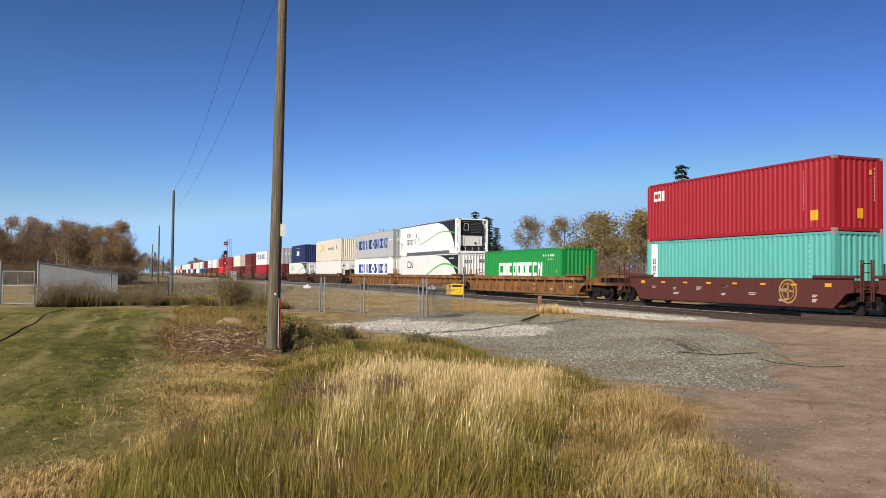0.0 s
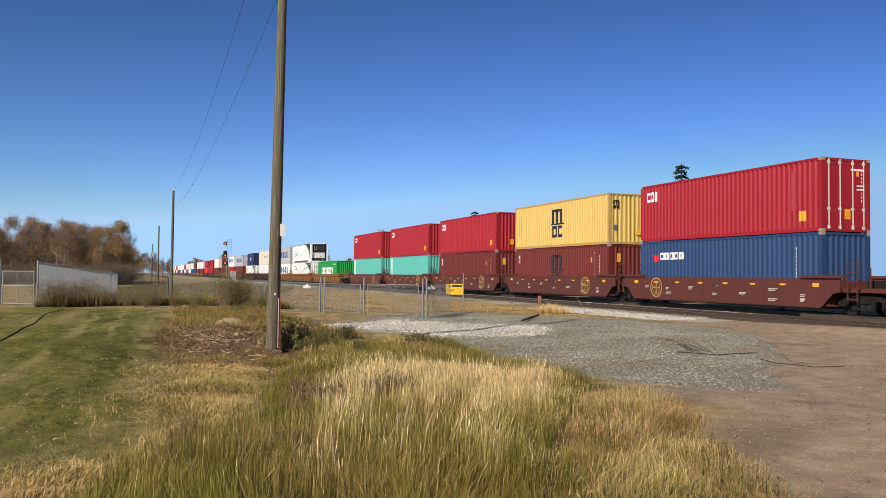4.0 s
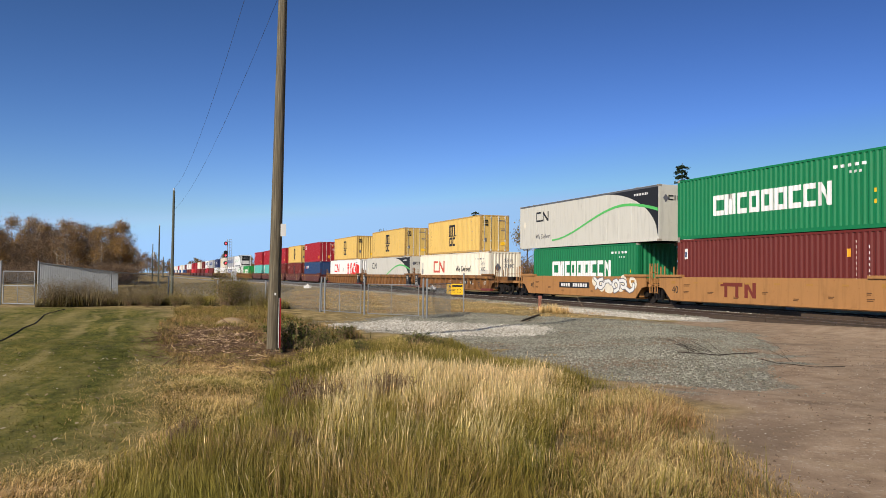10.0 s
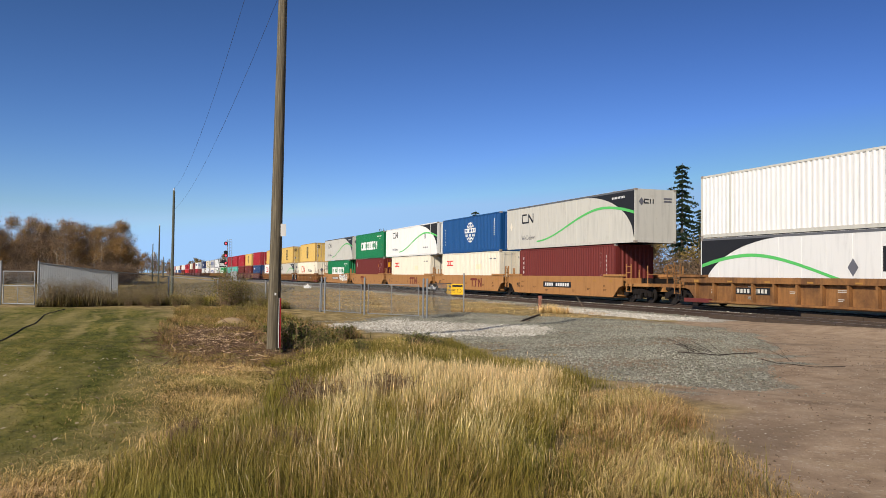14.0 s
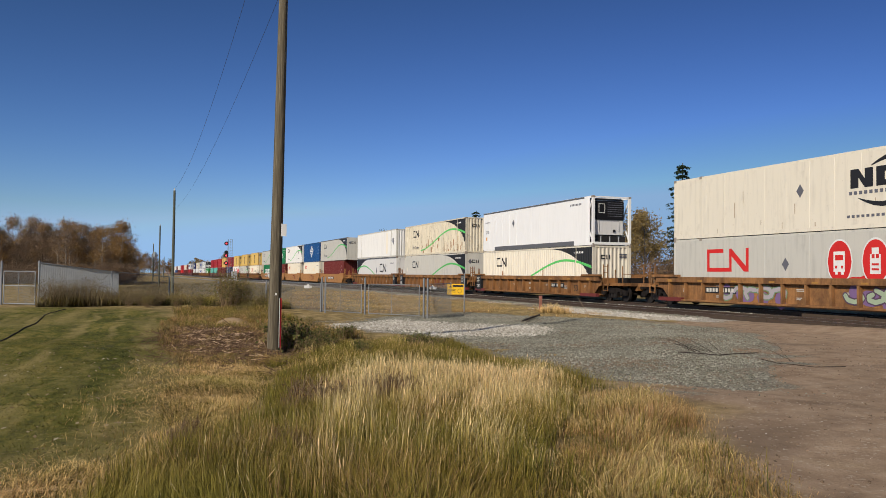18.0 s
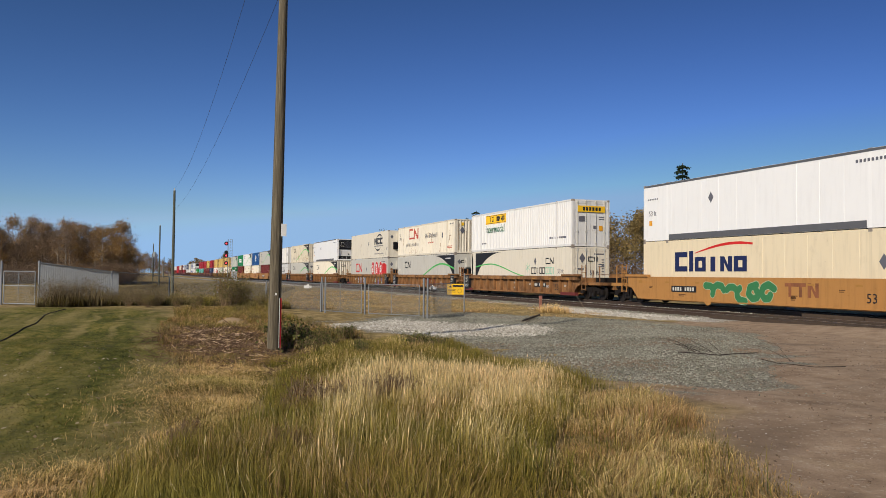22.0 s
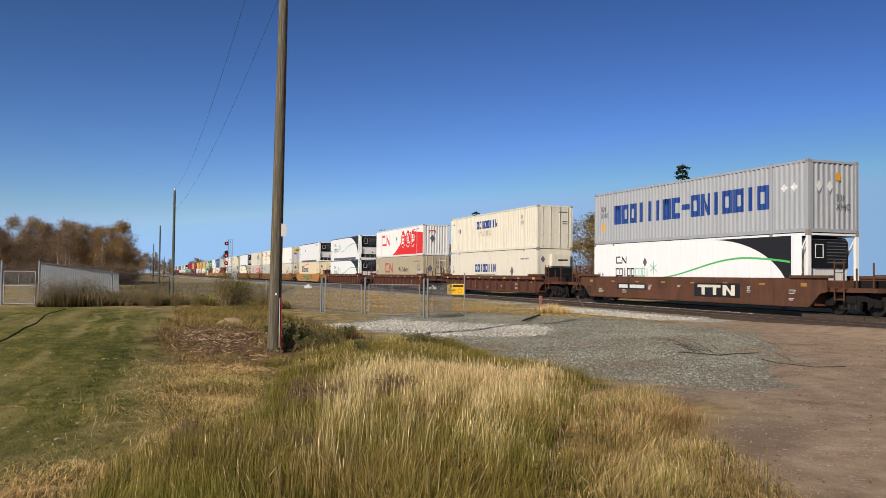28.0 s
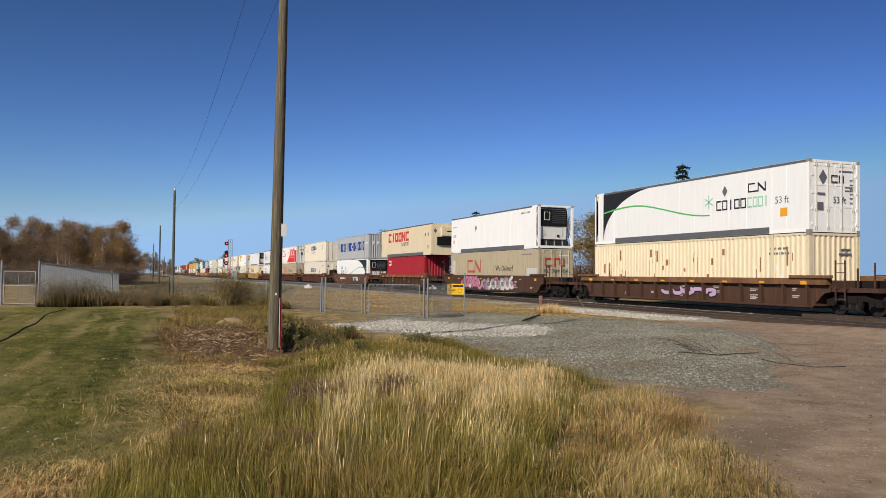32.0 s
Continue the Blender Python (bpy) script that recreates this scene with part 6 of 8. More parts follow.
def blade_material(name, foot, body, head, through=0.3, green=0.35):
    """Grass: shade low among the blades painted in as a dark foot, paler towards the tip, each blade a little
    different.
    """
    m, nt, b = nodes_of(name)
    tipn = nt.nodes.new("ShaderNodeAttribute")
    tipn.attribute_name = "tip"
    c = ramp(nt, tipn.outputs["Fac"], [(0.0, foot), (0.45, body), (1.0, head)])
    rnd = nt.nodes.new("ShaderNodeNewGeometry").outputs["Random Per Island"]
    hs = add(nt, "ShaderNodeHueSaturation")
    patch = ramp(nt, noise_at(nt, 0.75, 4), [(0.42, (0, 0, 0)), (0.62, (1, 1, 1))])
    c = mix(nt, scalar(nt, "MULTIPLY", patch, green), c, (0.1, 0.105, 0.02))
    nt.links.new(c, hs.inputs["Color"])
    nt.links.new(scalar(nt, "MULTIPLY_ADD", rnd, 0.9, 0.55), hs.inputs["Value"])
    nt.links.new(scalar(nt, "MULTIPLY_ADD", noise_at(nt, 0.5, 2), 0.06, 0.47), hs.inputs["Hue"])
    nt.links.new(hs.outputs[0], b.inputs["Base Color"])
    b.inputs["Roughness"].default_value = 0.6
    b.inputs["Specular IOR Level"].default_value = 0.25
    tr = nt.nodes.new("ShaderNodeBsdfTranslucent")
    nt.links.new(hs.outputs[0], tr.inputs["Color"])
    ms = nt.nodes.new("ShaderNodeMixShader")
    ms.inputs[0].default_value = through
    nt.links.new(b.outputs[0], ms.inputs[1])
    nt.links.new(tr.outputs[0], ms.inputs[2])
    nt.links.new(ms.outputs[0], nt.nodes["Material Output"].inputs["Surface"])
    return m


RNG = np.random.RandomState(11)


def scatter(poly, n, test=None):
    """n points inside a polygon."""
    xs, ys = [p[0] for p in poly], [p[1] for p in poly]
    out = np.zeros((0, 2))
    while len(out) < n:
        p = np.stack([RNG.uniform(min(xs), max(xs), n), RNG.uniform(min(ys), max(ys), n)], -1)
        ok = inside(poly, p[:, 0], p[:, 1]) > 0
        if test is not None:
            ok &= test(p) > RNG.uniform(0, 1, n)
        out = np.concatenate([out, p[ok]])
    return out[:n]


def blades(name, pos, h, width, lean, material, label, heads=0.0):
    """Grass blades as bent strips, some with a seed head."""
    n = len(pos)
    z = height(pos[:, 0], pos[:, 1])
    a = RNG.uniform(0, 2 * math.pi, n)
    side = np.stack([np.cos(a), np.sin(a), np.zeros(n)], -1)
    b = RNG.uniform(0, 2 * math.pi, n)
    tilt = np.abs(RNG.normal(0, lean, n))
    b = np.where(RNG.uniform(0, 1, n) < 0.6, 3 * np.sin(pos[:, 0] * 2.1) + 3 * np.sin(pos[:, 1] * 1.7), b)
    off = np.stack([np.cos(b) * tilt + 0.05, np.sin(b) * tilt + 0.03, np.zeros(n)], -1) * h[:, None]
    foot = np.stack([pos[:, 0], pos[:, 1], z - 0.02], -1)
    up = np.array([0, 0, 1.0])
    w = (width * RNG.uniform(0.6, 1.4, n))[:, None]
    mid = foot + off * 0.3 + up * (h * 0.55)[:, None]
    top = foot + off + up * (h * (1 - 0.25 * tilt.clip(0, 1.5)))[:, None]
    v = np.stack([foot - side * w / 2, foot + side * w / 2, mid - side * w * 0.42, mid + side * w * 0.42, top], 1)
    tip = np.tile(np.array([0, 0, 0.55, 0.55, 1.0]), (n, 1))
    i = np.arange(n)[:, None] * 5
    f = np.concatenate([i + [0, 1, 3], i + [0, 3, 2], i + [2, 3, 4]], 0)
    v, tip = v.reshape(-1, 3), tip.reshape(-1)
    k = int(n * heads)
    if k:
        pick = RNG.choice(n, k, replace=False)
        t, s = top[pick], side[pick]
        d = (top - mid)[pick]
        d /= np.linalg.norm(d, axis=1)[:, None]
        ln = RNG.uniform(0.05, 0.12, k)[:, None]
        hw = RNG.uniform(0.0015, 0.004, k)[:, None]
        hv = np.stack([t - d * ln, t - d * ln * 0.5 - s * hw, t + d * 0.02, t - d * ln * 0.5 + s * hw], 1).reshape(-1, 3)
        j = len(v) + np.arange(k)[:, None] * 4
        f = np.concatenate([f, j + [0, 1, 2], j + [0, 2, 3]], 0)
        v = np.concatenate([v, hv])
        tip = np.concatenate([tip, np.ones(4 * k)])
    return tagged(new(name, quick_mesh(name, v, f, material, tip=tip)), label, "grass", kind="stuff")


# the first colour of each is the foot, darkened for shade between blades
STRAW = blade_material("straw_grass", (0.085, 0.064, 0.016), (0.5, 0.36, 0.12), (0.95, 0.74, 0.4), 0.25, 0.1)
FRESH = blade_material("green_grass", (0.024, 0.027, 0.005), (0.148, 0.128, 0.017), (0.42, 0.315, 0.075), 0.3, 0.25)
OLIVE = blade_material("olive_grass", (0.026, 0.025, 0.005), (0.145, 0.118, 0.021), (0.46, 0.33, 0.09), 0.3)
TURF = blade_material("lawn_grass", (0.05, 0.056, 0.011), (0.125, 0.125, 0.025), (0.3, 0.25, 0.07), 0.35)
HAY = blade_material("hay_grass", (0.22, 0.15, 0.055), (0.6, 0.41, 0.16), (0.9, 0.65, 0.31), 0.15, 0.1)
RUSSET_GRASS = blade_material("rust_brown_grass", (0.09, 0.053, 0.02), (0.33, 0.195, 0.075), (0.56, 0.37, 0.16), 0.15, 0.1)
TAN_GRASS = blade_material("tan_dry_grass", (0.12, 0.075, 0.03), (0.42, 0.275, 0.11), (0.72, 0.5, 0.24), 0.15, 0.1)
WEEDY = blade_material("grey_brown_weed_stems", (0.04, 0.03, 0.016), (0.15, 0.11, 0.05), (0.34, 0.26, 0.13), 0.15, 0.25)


def patchy(p, s=1.0, shift=0.0):
    return 0.5 + 0.5 * np.sin(p[:, 0] * 1.9 * s + 2 * np.sin(p[:, 1] * 1.4 * s + shift)) * np.sin(p[:, 1] * 2.3 * s + 1.7 * np.sin(p[:, 0] * 1.1 * s) + shift)


def near_to(p, spots):
    """How strongly points lie in soft round patches (x, y, radius)."""
    out = np.zeros(len(p))
    for x, y, r in spots:
        out = np.maximum(out, np.exp(-((p[:, 0] - x) ** 2 + (p[:, 1] - y) ** 2) / (r * r)))
    return out


def tufts(name, poly, n, lo, hi, test, h0, h1, width, lean, material, label, spread=(0.04, 0.14), heads=0.0):
    """Blades growing in clumps: each clump has its own height and lean."""
    c = scatter(poly, n, test)
    k = RNG.randint(lo, hi, n)
    pos = np.repeat(c, k, 0) + RNG.normal(0, 1, (k.sum(), 2)) * np.repeat(RNG.uniform(*spread, n), k)[:, None]
    far = np.interp(-c[:, 0], [6, 9, 12, 16], [1, 0.92, 0.68, 0.65])
    tall = np.repeat(RNG.uniform(h0, h1, n) * far * (0.5 + 0.8 * patchy(c, 0.5, h1 * 9)), k) * RNG.uniform(0.35, 1.2, len(pos))
    fade = np.clip((inside(poly, pos[:, 0], pos[:, 1]) + 0.35) / 0.9, 0.3, 1)
    return blades(name, pos, tall * fade, width, lean, material, label, heads)


def meadow():
    corner = [(-9.8, 6.5), (-9.4, 5.4), (-7.7, 4.25), (-6.2, 3.2), (-5.0, 2.5), (-3.6, 2.2), (-3.4, 3.3), (-4.6, 4.5), (-5.7, 5.0), (-6.7, 5.3), (-8.2, 6.3)]
    edge = [(-5.2, -0.55), (-6.33, -0.32), (-7.22, -0.03), (-7.87, 0.33), (-8.66, 0.95), (-9.4, 1.2), (-12.1, 1.85), (-14.5, 2.3), (-16.2, 1.4), (-15.4, 0.7), (-13.0, 0.55), (-11.0, 0.2), (-8.8, 0.2), (-8.3, 0.0), (-7.6, -0.4), (-7.3, -0.85), (-6.6, -1.4), (-5, -1.4)]
    stand = [(-12.9, 2.3), (-13.4, 3.8), (-12.7, 5.4), (-10.6, 6.1), (-9.0, 5.2), (-7.5, 4.2), (-6.0, 3.15), (-4.8, 2.4), (-3.6, 1.9), (-3.2, -0.6), (-5.2, -0.5), (-6.4, -0.25), (-7.3, 0.05), (-8.0, 0.45), (-8.8, 1.1), (-10.8, 1.8)]
    bright = [(-10.6, 2.8, 0.5), (-12.2, 3.7, 0.7), (-12.8, 4.5, 0.8), (-11.4, 3.4, 0.5), (-10.5, 4.6, 0.7), (-8.4, 3.9, 0.5), (-7.8, 4.2, 0.45), (-8.9, 4.8, 0.4), (-10.9, 5.7, 0.5), (-8.3, 1.95, 0.22), (-6.4, 2.9, 0.35), (-9.2, 2.4, 0.2), (-9.0, 3.2, 0.35), (-5.9, 3.4, 0.3), (-9.9, 4.9, 0.45), (-8.9, 5.0, 0.35), (-7.6, 3.6, 0.4), (-7.5, 4.4, 0.35), (-11.2, 4.5, 0.45)]
    dull = [(-9.65, 1.85, 0.4), (-10.0, 2.3, 0.4), (-9.9, 2.9, 0.45), (-8.4, 0.5, 0.35), (-7.2, 1.2, 0.3), (-7.95, 4.45, 0.3), (-6.0, 2.3, 0.35), (-7.0, 3.1, 0.35), (-5.4, 1.2, 0.4)]
    bearing = lambda p: np.clip((p[:, 1] / -p[:, 0] - 0.16) / 0.14, 0.05, 1)
    spare = lambda p: 1 - 0.85 * near_to(p, dull)
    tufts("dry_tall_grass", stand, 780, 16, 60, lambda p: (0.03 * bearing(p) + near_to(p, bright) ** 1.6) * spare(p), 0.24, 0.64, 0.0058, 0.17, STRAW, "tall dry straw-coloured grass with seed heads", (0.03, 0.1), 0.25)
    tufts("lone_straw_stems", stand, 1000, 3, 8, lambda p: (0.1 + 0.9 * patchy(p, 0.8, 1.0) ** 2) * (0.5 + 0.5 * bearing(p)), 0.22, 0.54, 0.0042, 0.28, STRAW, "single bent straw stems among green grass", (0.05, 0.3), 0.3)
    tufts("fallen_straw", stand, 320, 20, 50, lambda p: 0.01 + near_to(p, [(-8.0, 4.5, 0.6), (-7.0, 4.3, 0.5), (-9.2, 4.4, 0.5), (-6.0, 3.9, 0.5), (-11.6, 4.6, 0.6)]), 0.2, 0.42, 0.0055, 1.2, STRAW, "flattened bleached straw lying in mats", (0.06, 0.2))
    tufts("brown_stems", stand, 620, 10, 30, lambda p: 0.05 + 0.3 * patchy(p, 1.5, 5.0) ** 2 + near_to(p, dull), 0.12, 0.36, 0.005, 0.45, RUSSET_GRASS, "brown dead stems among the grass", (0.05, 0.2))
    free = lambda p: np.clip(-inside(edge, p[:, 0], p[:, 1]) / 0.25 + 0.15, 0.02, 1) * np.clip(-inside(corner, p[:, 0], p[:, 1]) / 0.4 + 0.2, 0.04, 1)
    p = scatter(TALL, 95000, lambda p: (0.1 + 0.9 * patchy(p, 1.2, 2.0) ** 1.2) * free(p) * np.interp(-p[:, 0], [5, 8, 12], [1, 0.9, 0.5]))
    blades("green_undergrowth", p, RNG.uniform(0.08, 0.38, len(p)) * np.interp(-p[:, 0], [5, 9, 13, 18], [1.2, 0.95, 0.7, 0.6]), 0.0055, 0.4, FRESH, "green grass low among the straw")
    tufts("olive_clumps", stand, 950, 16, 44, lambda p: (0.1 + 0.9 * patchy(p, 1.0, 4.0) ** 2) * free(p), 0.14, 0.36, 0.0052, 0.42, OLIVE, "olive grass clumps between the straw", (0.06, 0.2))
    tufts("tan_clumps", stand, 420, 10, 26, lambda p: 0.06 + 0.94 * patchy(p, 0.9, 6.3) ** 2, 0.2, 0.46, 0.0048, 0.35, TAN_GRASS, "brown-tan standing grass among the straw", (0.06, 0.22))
    low = [(-13.2, 1.9), (-13.2, 3.8), (-13.8, 5.3), (-14.6, 6.1), (-18.0, 6.9), (-19.6, 6.4), (-19.8, 4.4), (-18.4, 3.2), (-16.2, 2.7)]
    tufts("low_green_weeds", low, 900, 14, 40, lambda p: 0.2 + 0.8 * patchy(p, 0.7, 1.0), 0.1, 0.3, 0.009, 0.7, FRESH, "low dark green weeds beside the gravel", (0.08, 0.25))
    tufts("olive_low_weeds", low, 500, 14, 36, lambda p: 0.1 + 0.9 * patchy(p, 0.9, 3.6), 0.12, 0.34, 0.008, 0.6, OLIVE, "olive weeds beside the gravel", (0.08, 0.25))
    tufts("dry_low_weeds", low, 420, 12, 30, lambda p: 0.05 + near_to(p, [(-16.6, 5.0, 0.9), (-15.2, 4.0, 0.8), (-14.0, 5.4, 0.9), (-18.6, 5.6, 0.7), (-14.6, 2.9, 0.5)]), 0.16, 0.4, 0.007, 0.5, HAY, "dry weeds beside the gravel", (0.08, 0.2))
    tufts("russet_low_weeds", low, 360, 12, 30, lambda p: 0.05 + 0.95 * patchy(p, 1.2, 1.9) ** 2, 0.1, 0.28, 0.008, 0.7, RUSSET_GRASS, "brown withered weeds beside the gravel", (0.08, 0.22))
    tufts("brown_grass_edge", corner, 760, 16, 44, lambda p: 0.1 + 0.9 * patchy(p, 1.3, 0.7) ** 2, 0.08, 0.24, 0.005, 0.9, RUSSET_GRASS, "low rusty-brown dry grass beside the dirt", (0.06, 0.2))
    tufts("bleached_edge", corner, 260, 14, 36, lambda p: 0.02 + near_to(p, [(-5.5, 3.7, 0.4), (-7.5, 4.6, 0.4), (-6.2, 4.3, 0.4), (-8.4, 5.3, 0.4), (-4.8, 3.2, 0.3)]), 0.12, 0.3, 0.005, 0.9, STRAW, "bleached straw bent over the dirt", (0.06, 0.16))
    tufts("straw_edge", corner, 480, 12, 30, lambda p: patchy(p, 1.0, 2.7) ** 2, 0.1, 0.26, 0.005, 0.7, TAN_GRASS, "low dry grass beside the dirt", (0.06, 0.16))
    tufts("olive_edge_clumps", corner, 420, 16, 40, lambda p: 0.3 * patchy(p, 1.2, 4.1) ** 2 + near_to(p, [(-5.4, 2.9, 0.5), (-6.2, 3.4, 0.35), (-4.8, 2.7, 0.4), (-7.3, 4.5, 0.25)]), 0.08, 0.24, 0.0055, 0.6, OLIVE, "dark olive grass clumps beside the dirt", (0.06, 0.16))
    near_lawn = [(-5, -2.2), (-8, -0.9), (-11, -0.8), (-14, -0.4), (-18, 0), (-18, 1.4), (-12, 1.6), (-8, 0.9), (-5, 0.2)]
    soft_edge = lambda p: np.clip(inside(edge, p[:, 0], p[:, 1]) / 0.5, 0.03, 1)
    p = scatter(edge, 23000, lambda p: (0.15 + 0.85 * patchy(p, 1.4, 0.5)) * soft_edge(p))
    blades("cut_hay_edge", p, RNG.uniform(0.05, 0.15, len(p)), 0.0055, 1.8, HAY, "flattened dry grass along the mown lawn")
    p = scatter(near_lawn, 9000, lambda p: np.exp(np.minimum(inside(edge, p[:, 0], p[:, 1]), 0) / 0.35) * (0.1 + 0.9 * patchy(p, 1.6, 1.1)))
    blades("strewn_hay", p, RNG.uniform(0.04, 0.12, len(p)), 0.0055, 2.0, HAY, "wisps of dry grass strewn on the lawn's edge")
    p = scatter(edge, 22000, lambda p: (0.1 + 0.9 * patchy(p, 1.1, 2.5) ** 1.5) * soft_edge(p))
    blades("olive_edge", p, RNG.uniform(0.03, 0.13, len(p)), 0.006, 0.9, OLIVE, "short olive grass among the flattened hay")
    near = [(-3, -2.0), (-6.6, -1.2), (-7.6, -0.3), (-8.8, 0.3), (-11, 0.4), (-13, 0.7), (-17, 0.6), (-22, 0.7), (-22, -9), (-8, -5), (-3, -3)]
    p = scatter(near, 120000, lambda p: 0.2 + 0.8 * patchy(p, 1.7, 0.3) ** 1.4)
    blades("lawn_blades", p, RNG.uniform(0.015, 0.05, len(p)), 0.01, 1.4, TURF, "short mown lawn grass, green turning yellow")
    rough = [(-20, 0.9), (-37, 1.2), (-36, 5.5), (-26, 5.0), (-19.5, 5.6), (-19.5, 3.2), (-24.0, 3.2), (-24, 0.9)]
    p = scatter(rough, 16000, lambda p: (0.05 + 0.95 * patchy(p, 0.9, 3.0) ** 2) * np.clip(inside(rough, p[:, 0], p[:, 1]) / 1.2, 0, 1))
    blades("weedy_grass", p, RNG.uniform(0.1, 0.32, len(p)), 0.011, 0.5, OLIVE, "weedy green and brown rough grass")
    p = scatter(rough, 14000, lambda p: (0.1 + 0.9 * patchy(p, 1.1, 1.0)) * np.clip(inside(rough, p[:, 0], p[:, 1]) / 0.9, 0, 1))
    blades("weedy_straw", p, RNG.uniform(0.06, 0.28, len(p)), 0.011, 0.8, RUSSET_GRASS, "dry brown weeds among rough grass")
    verge = [(-28, 16.5), (-33.5, 12.0), (-33, 9.0), (-36, 6.8), (-42, 7), (-75, 13), (-75, 19.3), (-40, 19.2), (-30, 18.6)]
    p = scatter(verge, 20000, lambda p: 0.06 + 0.94 * patchy(p, 0.6, 2.2) ** 1.6)
    q = scatter(verge, 16000, lambda p: 0.03 + 0.97 * patchy(p, 0.35, 0.9) ** 3)
    blades("brown_verge_grass", q, RNG.uniform(0.03, 0.16, len(q)), 0.014, 1.0, RUSSET_GRASS, "brown dead grass on the railway verge")
    blades("verge_grass", p, RNG.uniform(0.03, 0.15, len(p)), 0.014, 1.1, HAY, "dry tan grass on the railway verge")
    heap = [(-15.0, 0.7), (-14.4, 1.8), (-16, 2.6), (-22, 3.4), (-30, 3.6), (-33, 1.4), (-25, 0.5), (-19, 0.4)]
    p = scatter(heap, 9000, lambda p: 0.05 + 0.95 * patchy(p, 1.3, 2.6) ** 2)
    blades("brush_weeds", p, RNG.uniform(0.05, 0.26, len(p)), 0.008, 0.8, RUSSET_GRASS, "withered brown weeds among cut branches")
    p = scatter(heap, 5000, lambda p: 0.03 + 0.97 * patchy(p, 1.0, 4.4) ** 2)
    blades("heap_grass", p, RNG.uniform(0.05, 0.24, len(p)), 0.009, 0.7, OLIVE, "green weeds among cut branches")
    strip = [(-40.4, -4.2), (-41.6, -1.3), (-43.6, 1.4), (-42.7, 3.5), (-39.2, 5.3), (-36, 6.2), (-35.5, 5.2), (-38.4, 4.2), (-41.0, 2.6), (-40.9, 0.4), (-39.6, -1.6), (-38.9, -4.2)]
    p = scatter(strip, 15000, lambda p: 0.1 + 0.9 * patchy(p, 1.3, 0.4))
    blades("fence_weeds", p, RNG.uniform(0.3, 1.0, len(p)) * np.interp(p[:, 1], [-4, -3, -1, 1, 6], [0.8, 1.2, 1.0, 0.6, 0.5]) * (0.55 + 0.6 * patchy(p, 0.9, 2.0)), 0.013, 0.4, WEEDY, "tall grey-brown weeds along the fence")
    p = scatter(strip, 6000, lambda p: 0.05 + 0.95 * patchy(p, 0.9, 3.1) ** 2)
    blades("fence_grass", p, RNG.uniform(0.2, 0.6, len(p)), 0.016, 0.5, OLIVE, "green grass among the weeds along the fence")
    back = [(-39, -3.2), (-41, 5), (-90, 16), (-140, 12), (-90, -2), (-60, -2)]
    p = scatter(back, 16000, lambda p: 0.1 + 0.9 * patchy(p, 0.4, 1.2))
    blades("field_grass", p, RNG.uniform(0.12, 0.4, len(p)), 0.03, 0.6, WEEDY, "dry grass in the field behind the fence")
    c = np.array([(-32.0, 16.7), (-31.5, 16.9), (-32.3, 17.1), (-31.2, 17.0), (-31.8, 16.4)])
    p = np.repeat(c, 170, 0) + RNG.normal(0, 0.16, (850, 2))
    blades("straw_tuft", p, RNG.uniform(0.15, 0.5, 850), 0.012, 0.4, HAY, "tuft of tall straw beside the gravel")


meadow()

BARK = plain("grey_bark", (0.12, 0.1, 0.08), 0.95, 0, 0.4, 14)
PALE_BARK = plain("pale_aspen_bark", (0.34, 0.31, 0.26), 0.9, 0, 0.4, 9)
AUTUMN = leafy("autumn_leaves", [(0.0, (0.09, 0.062, 0.038)), (0.4, (0.25, 0.15, 0.068)), (0.75, (0.42, 0.245, 0.082)), (1.0, (0.66, 0.43, 0.13))], through=0.35)
RUSSET = leafy("russet_leaves", [(0.0, (0.05, 0.037, 0.029)), (0.5, (0.19, 0.13, 0.088)), (1.0, (0.46, 0.31, 0.17))], through=0.35)
DRAB = leafy("olive_leaves", [(0.0, (0.09, 0.07, 0.035)), (0.5, (0.25, 0.18, 0.07)), (1.0, (0.48, 0.33, 0.12))])
NEEDLES = leafy("spruce_needles", [(0.0, (0.008, 0.016, 0.009)), (0.5, (0.02, 0.038, 0.018)), (1.0, (0.04, 0.062, 0.028))], through=0.1)
SCRUB = leafy("scrub_leaves", [(0.0, (0.035, 0.045, 0.012)), (0.5, (0.15, 0.14, 0.04)), (1.0, (0.42, 0.3, 0.1))])
WEED = leafy("grey_brown_weeds", [(0.0, (0.05, 0.042, 0.024)), (0.5, (0.17, 0.14, 0.075)), (1.0, (0.42, 0.34, 0.2))])
TWIG = plain("twig_bark", (0.22, 0.15, 0.085), 0.9, 0, 0.4, 20)


def leaf_cards(rs, centres, spread, n, size, material, name="crown", flat=1.0):
    c = centres[rs.randint(0, len(centres), n)] + np.clip(rs.normal(0, 1, (n, 3)), -1.7, 1.7) * spread * np.array([1, 1, flat])
    a, b = rs.normal(0, 1, (n, 3)), rs.normal(0, 1, (n, 3))
    a /= np.linalg.norm(a, axis=1)[:, None]
    b -= a * (a * b).sum(1)[:, None]
    b /= np.linalg.norm(b, axis=1)[:, None]
    s = (size * rs.uniform(0.5, 1.4, n))[:, None]
    v = np.stack([c - a * s, c - b * s * 0.6, c + a * s, c + b * s * 0.6], 1).reshape(-1, 3)
    f = np.arange(n)[:, None] * 4 + [0, 1, 2, 3]
    return quick_mesh(name, v, f, material)


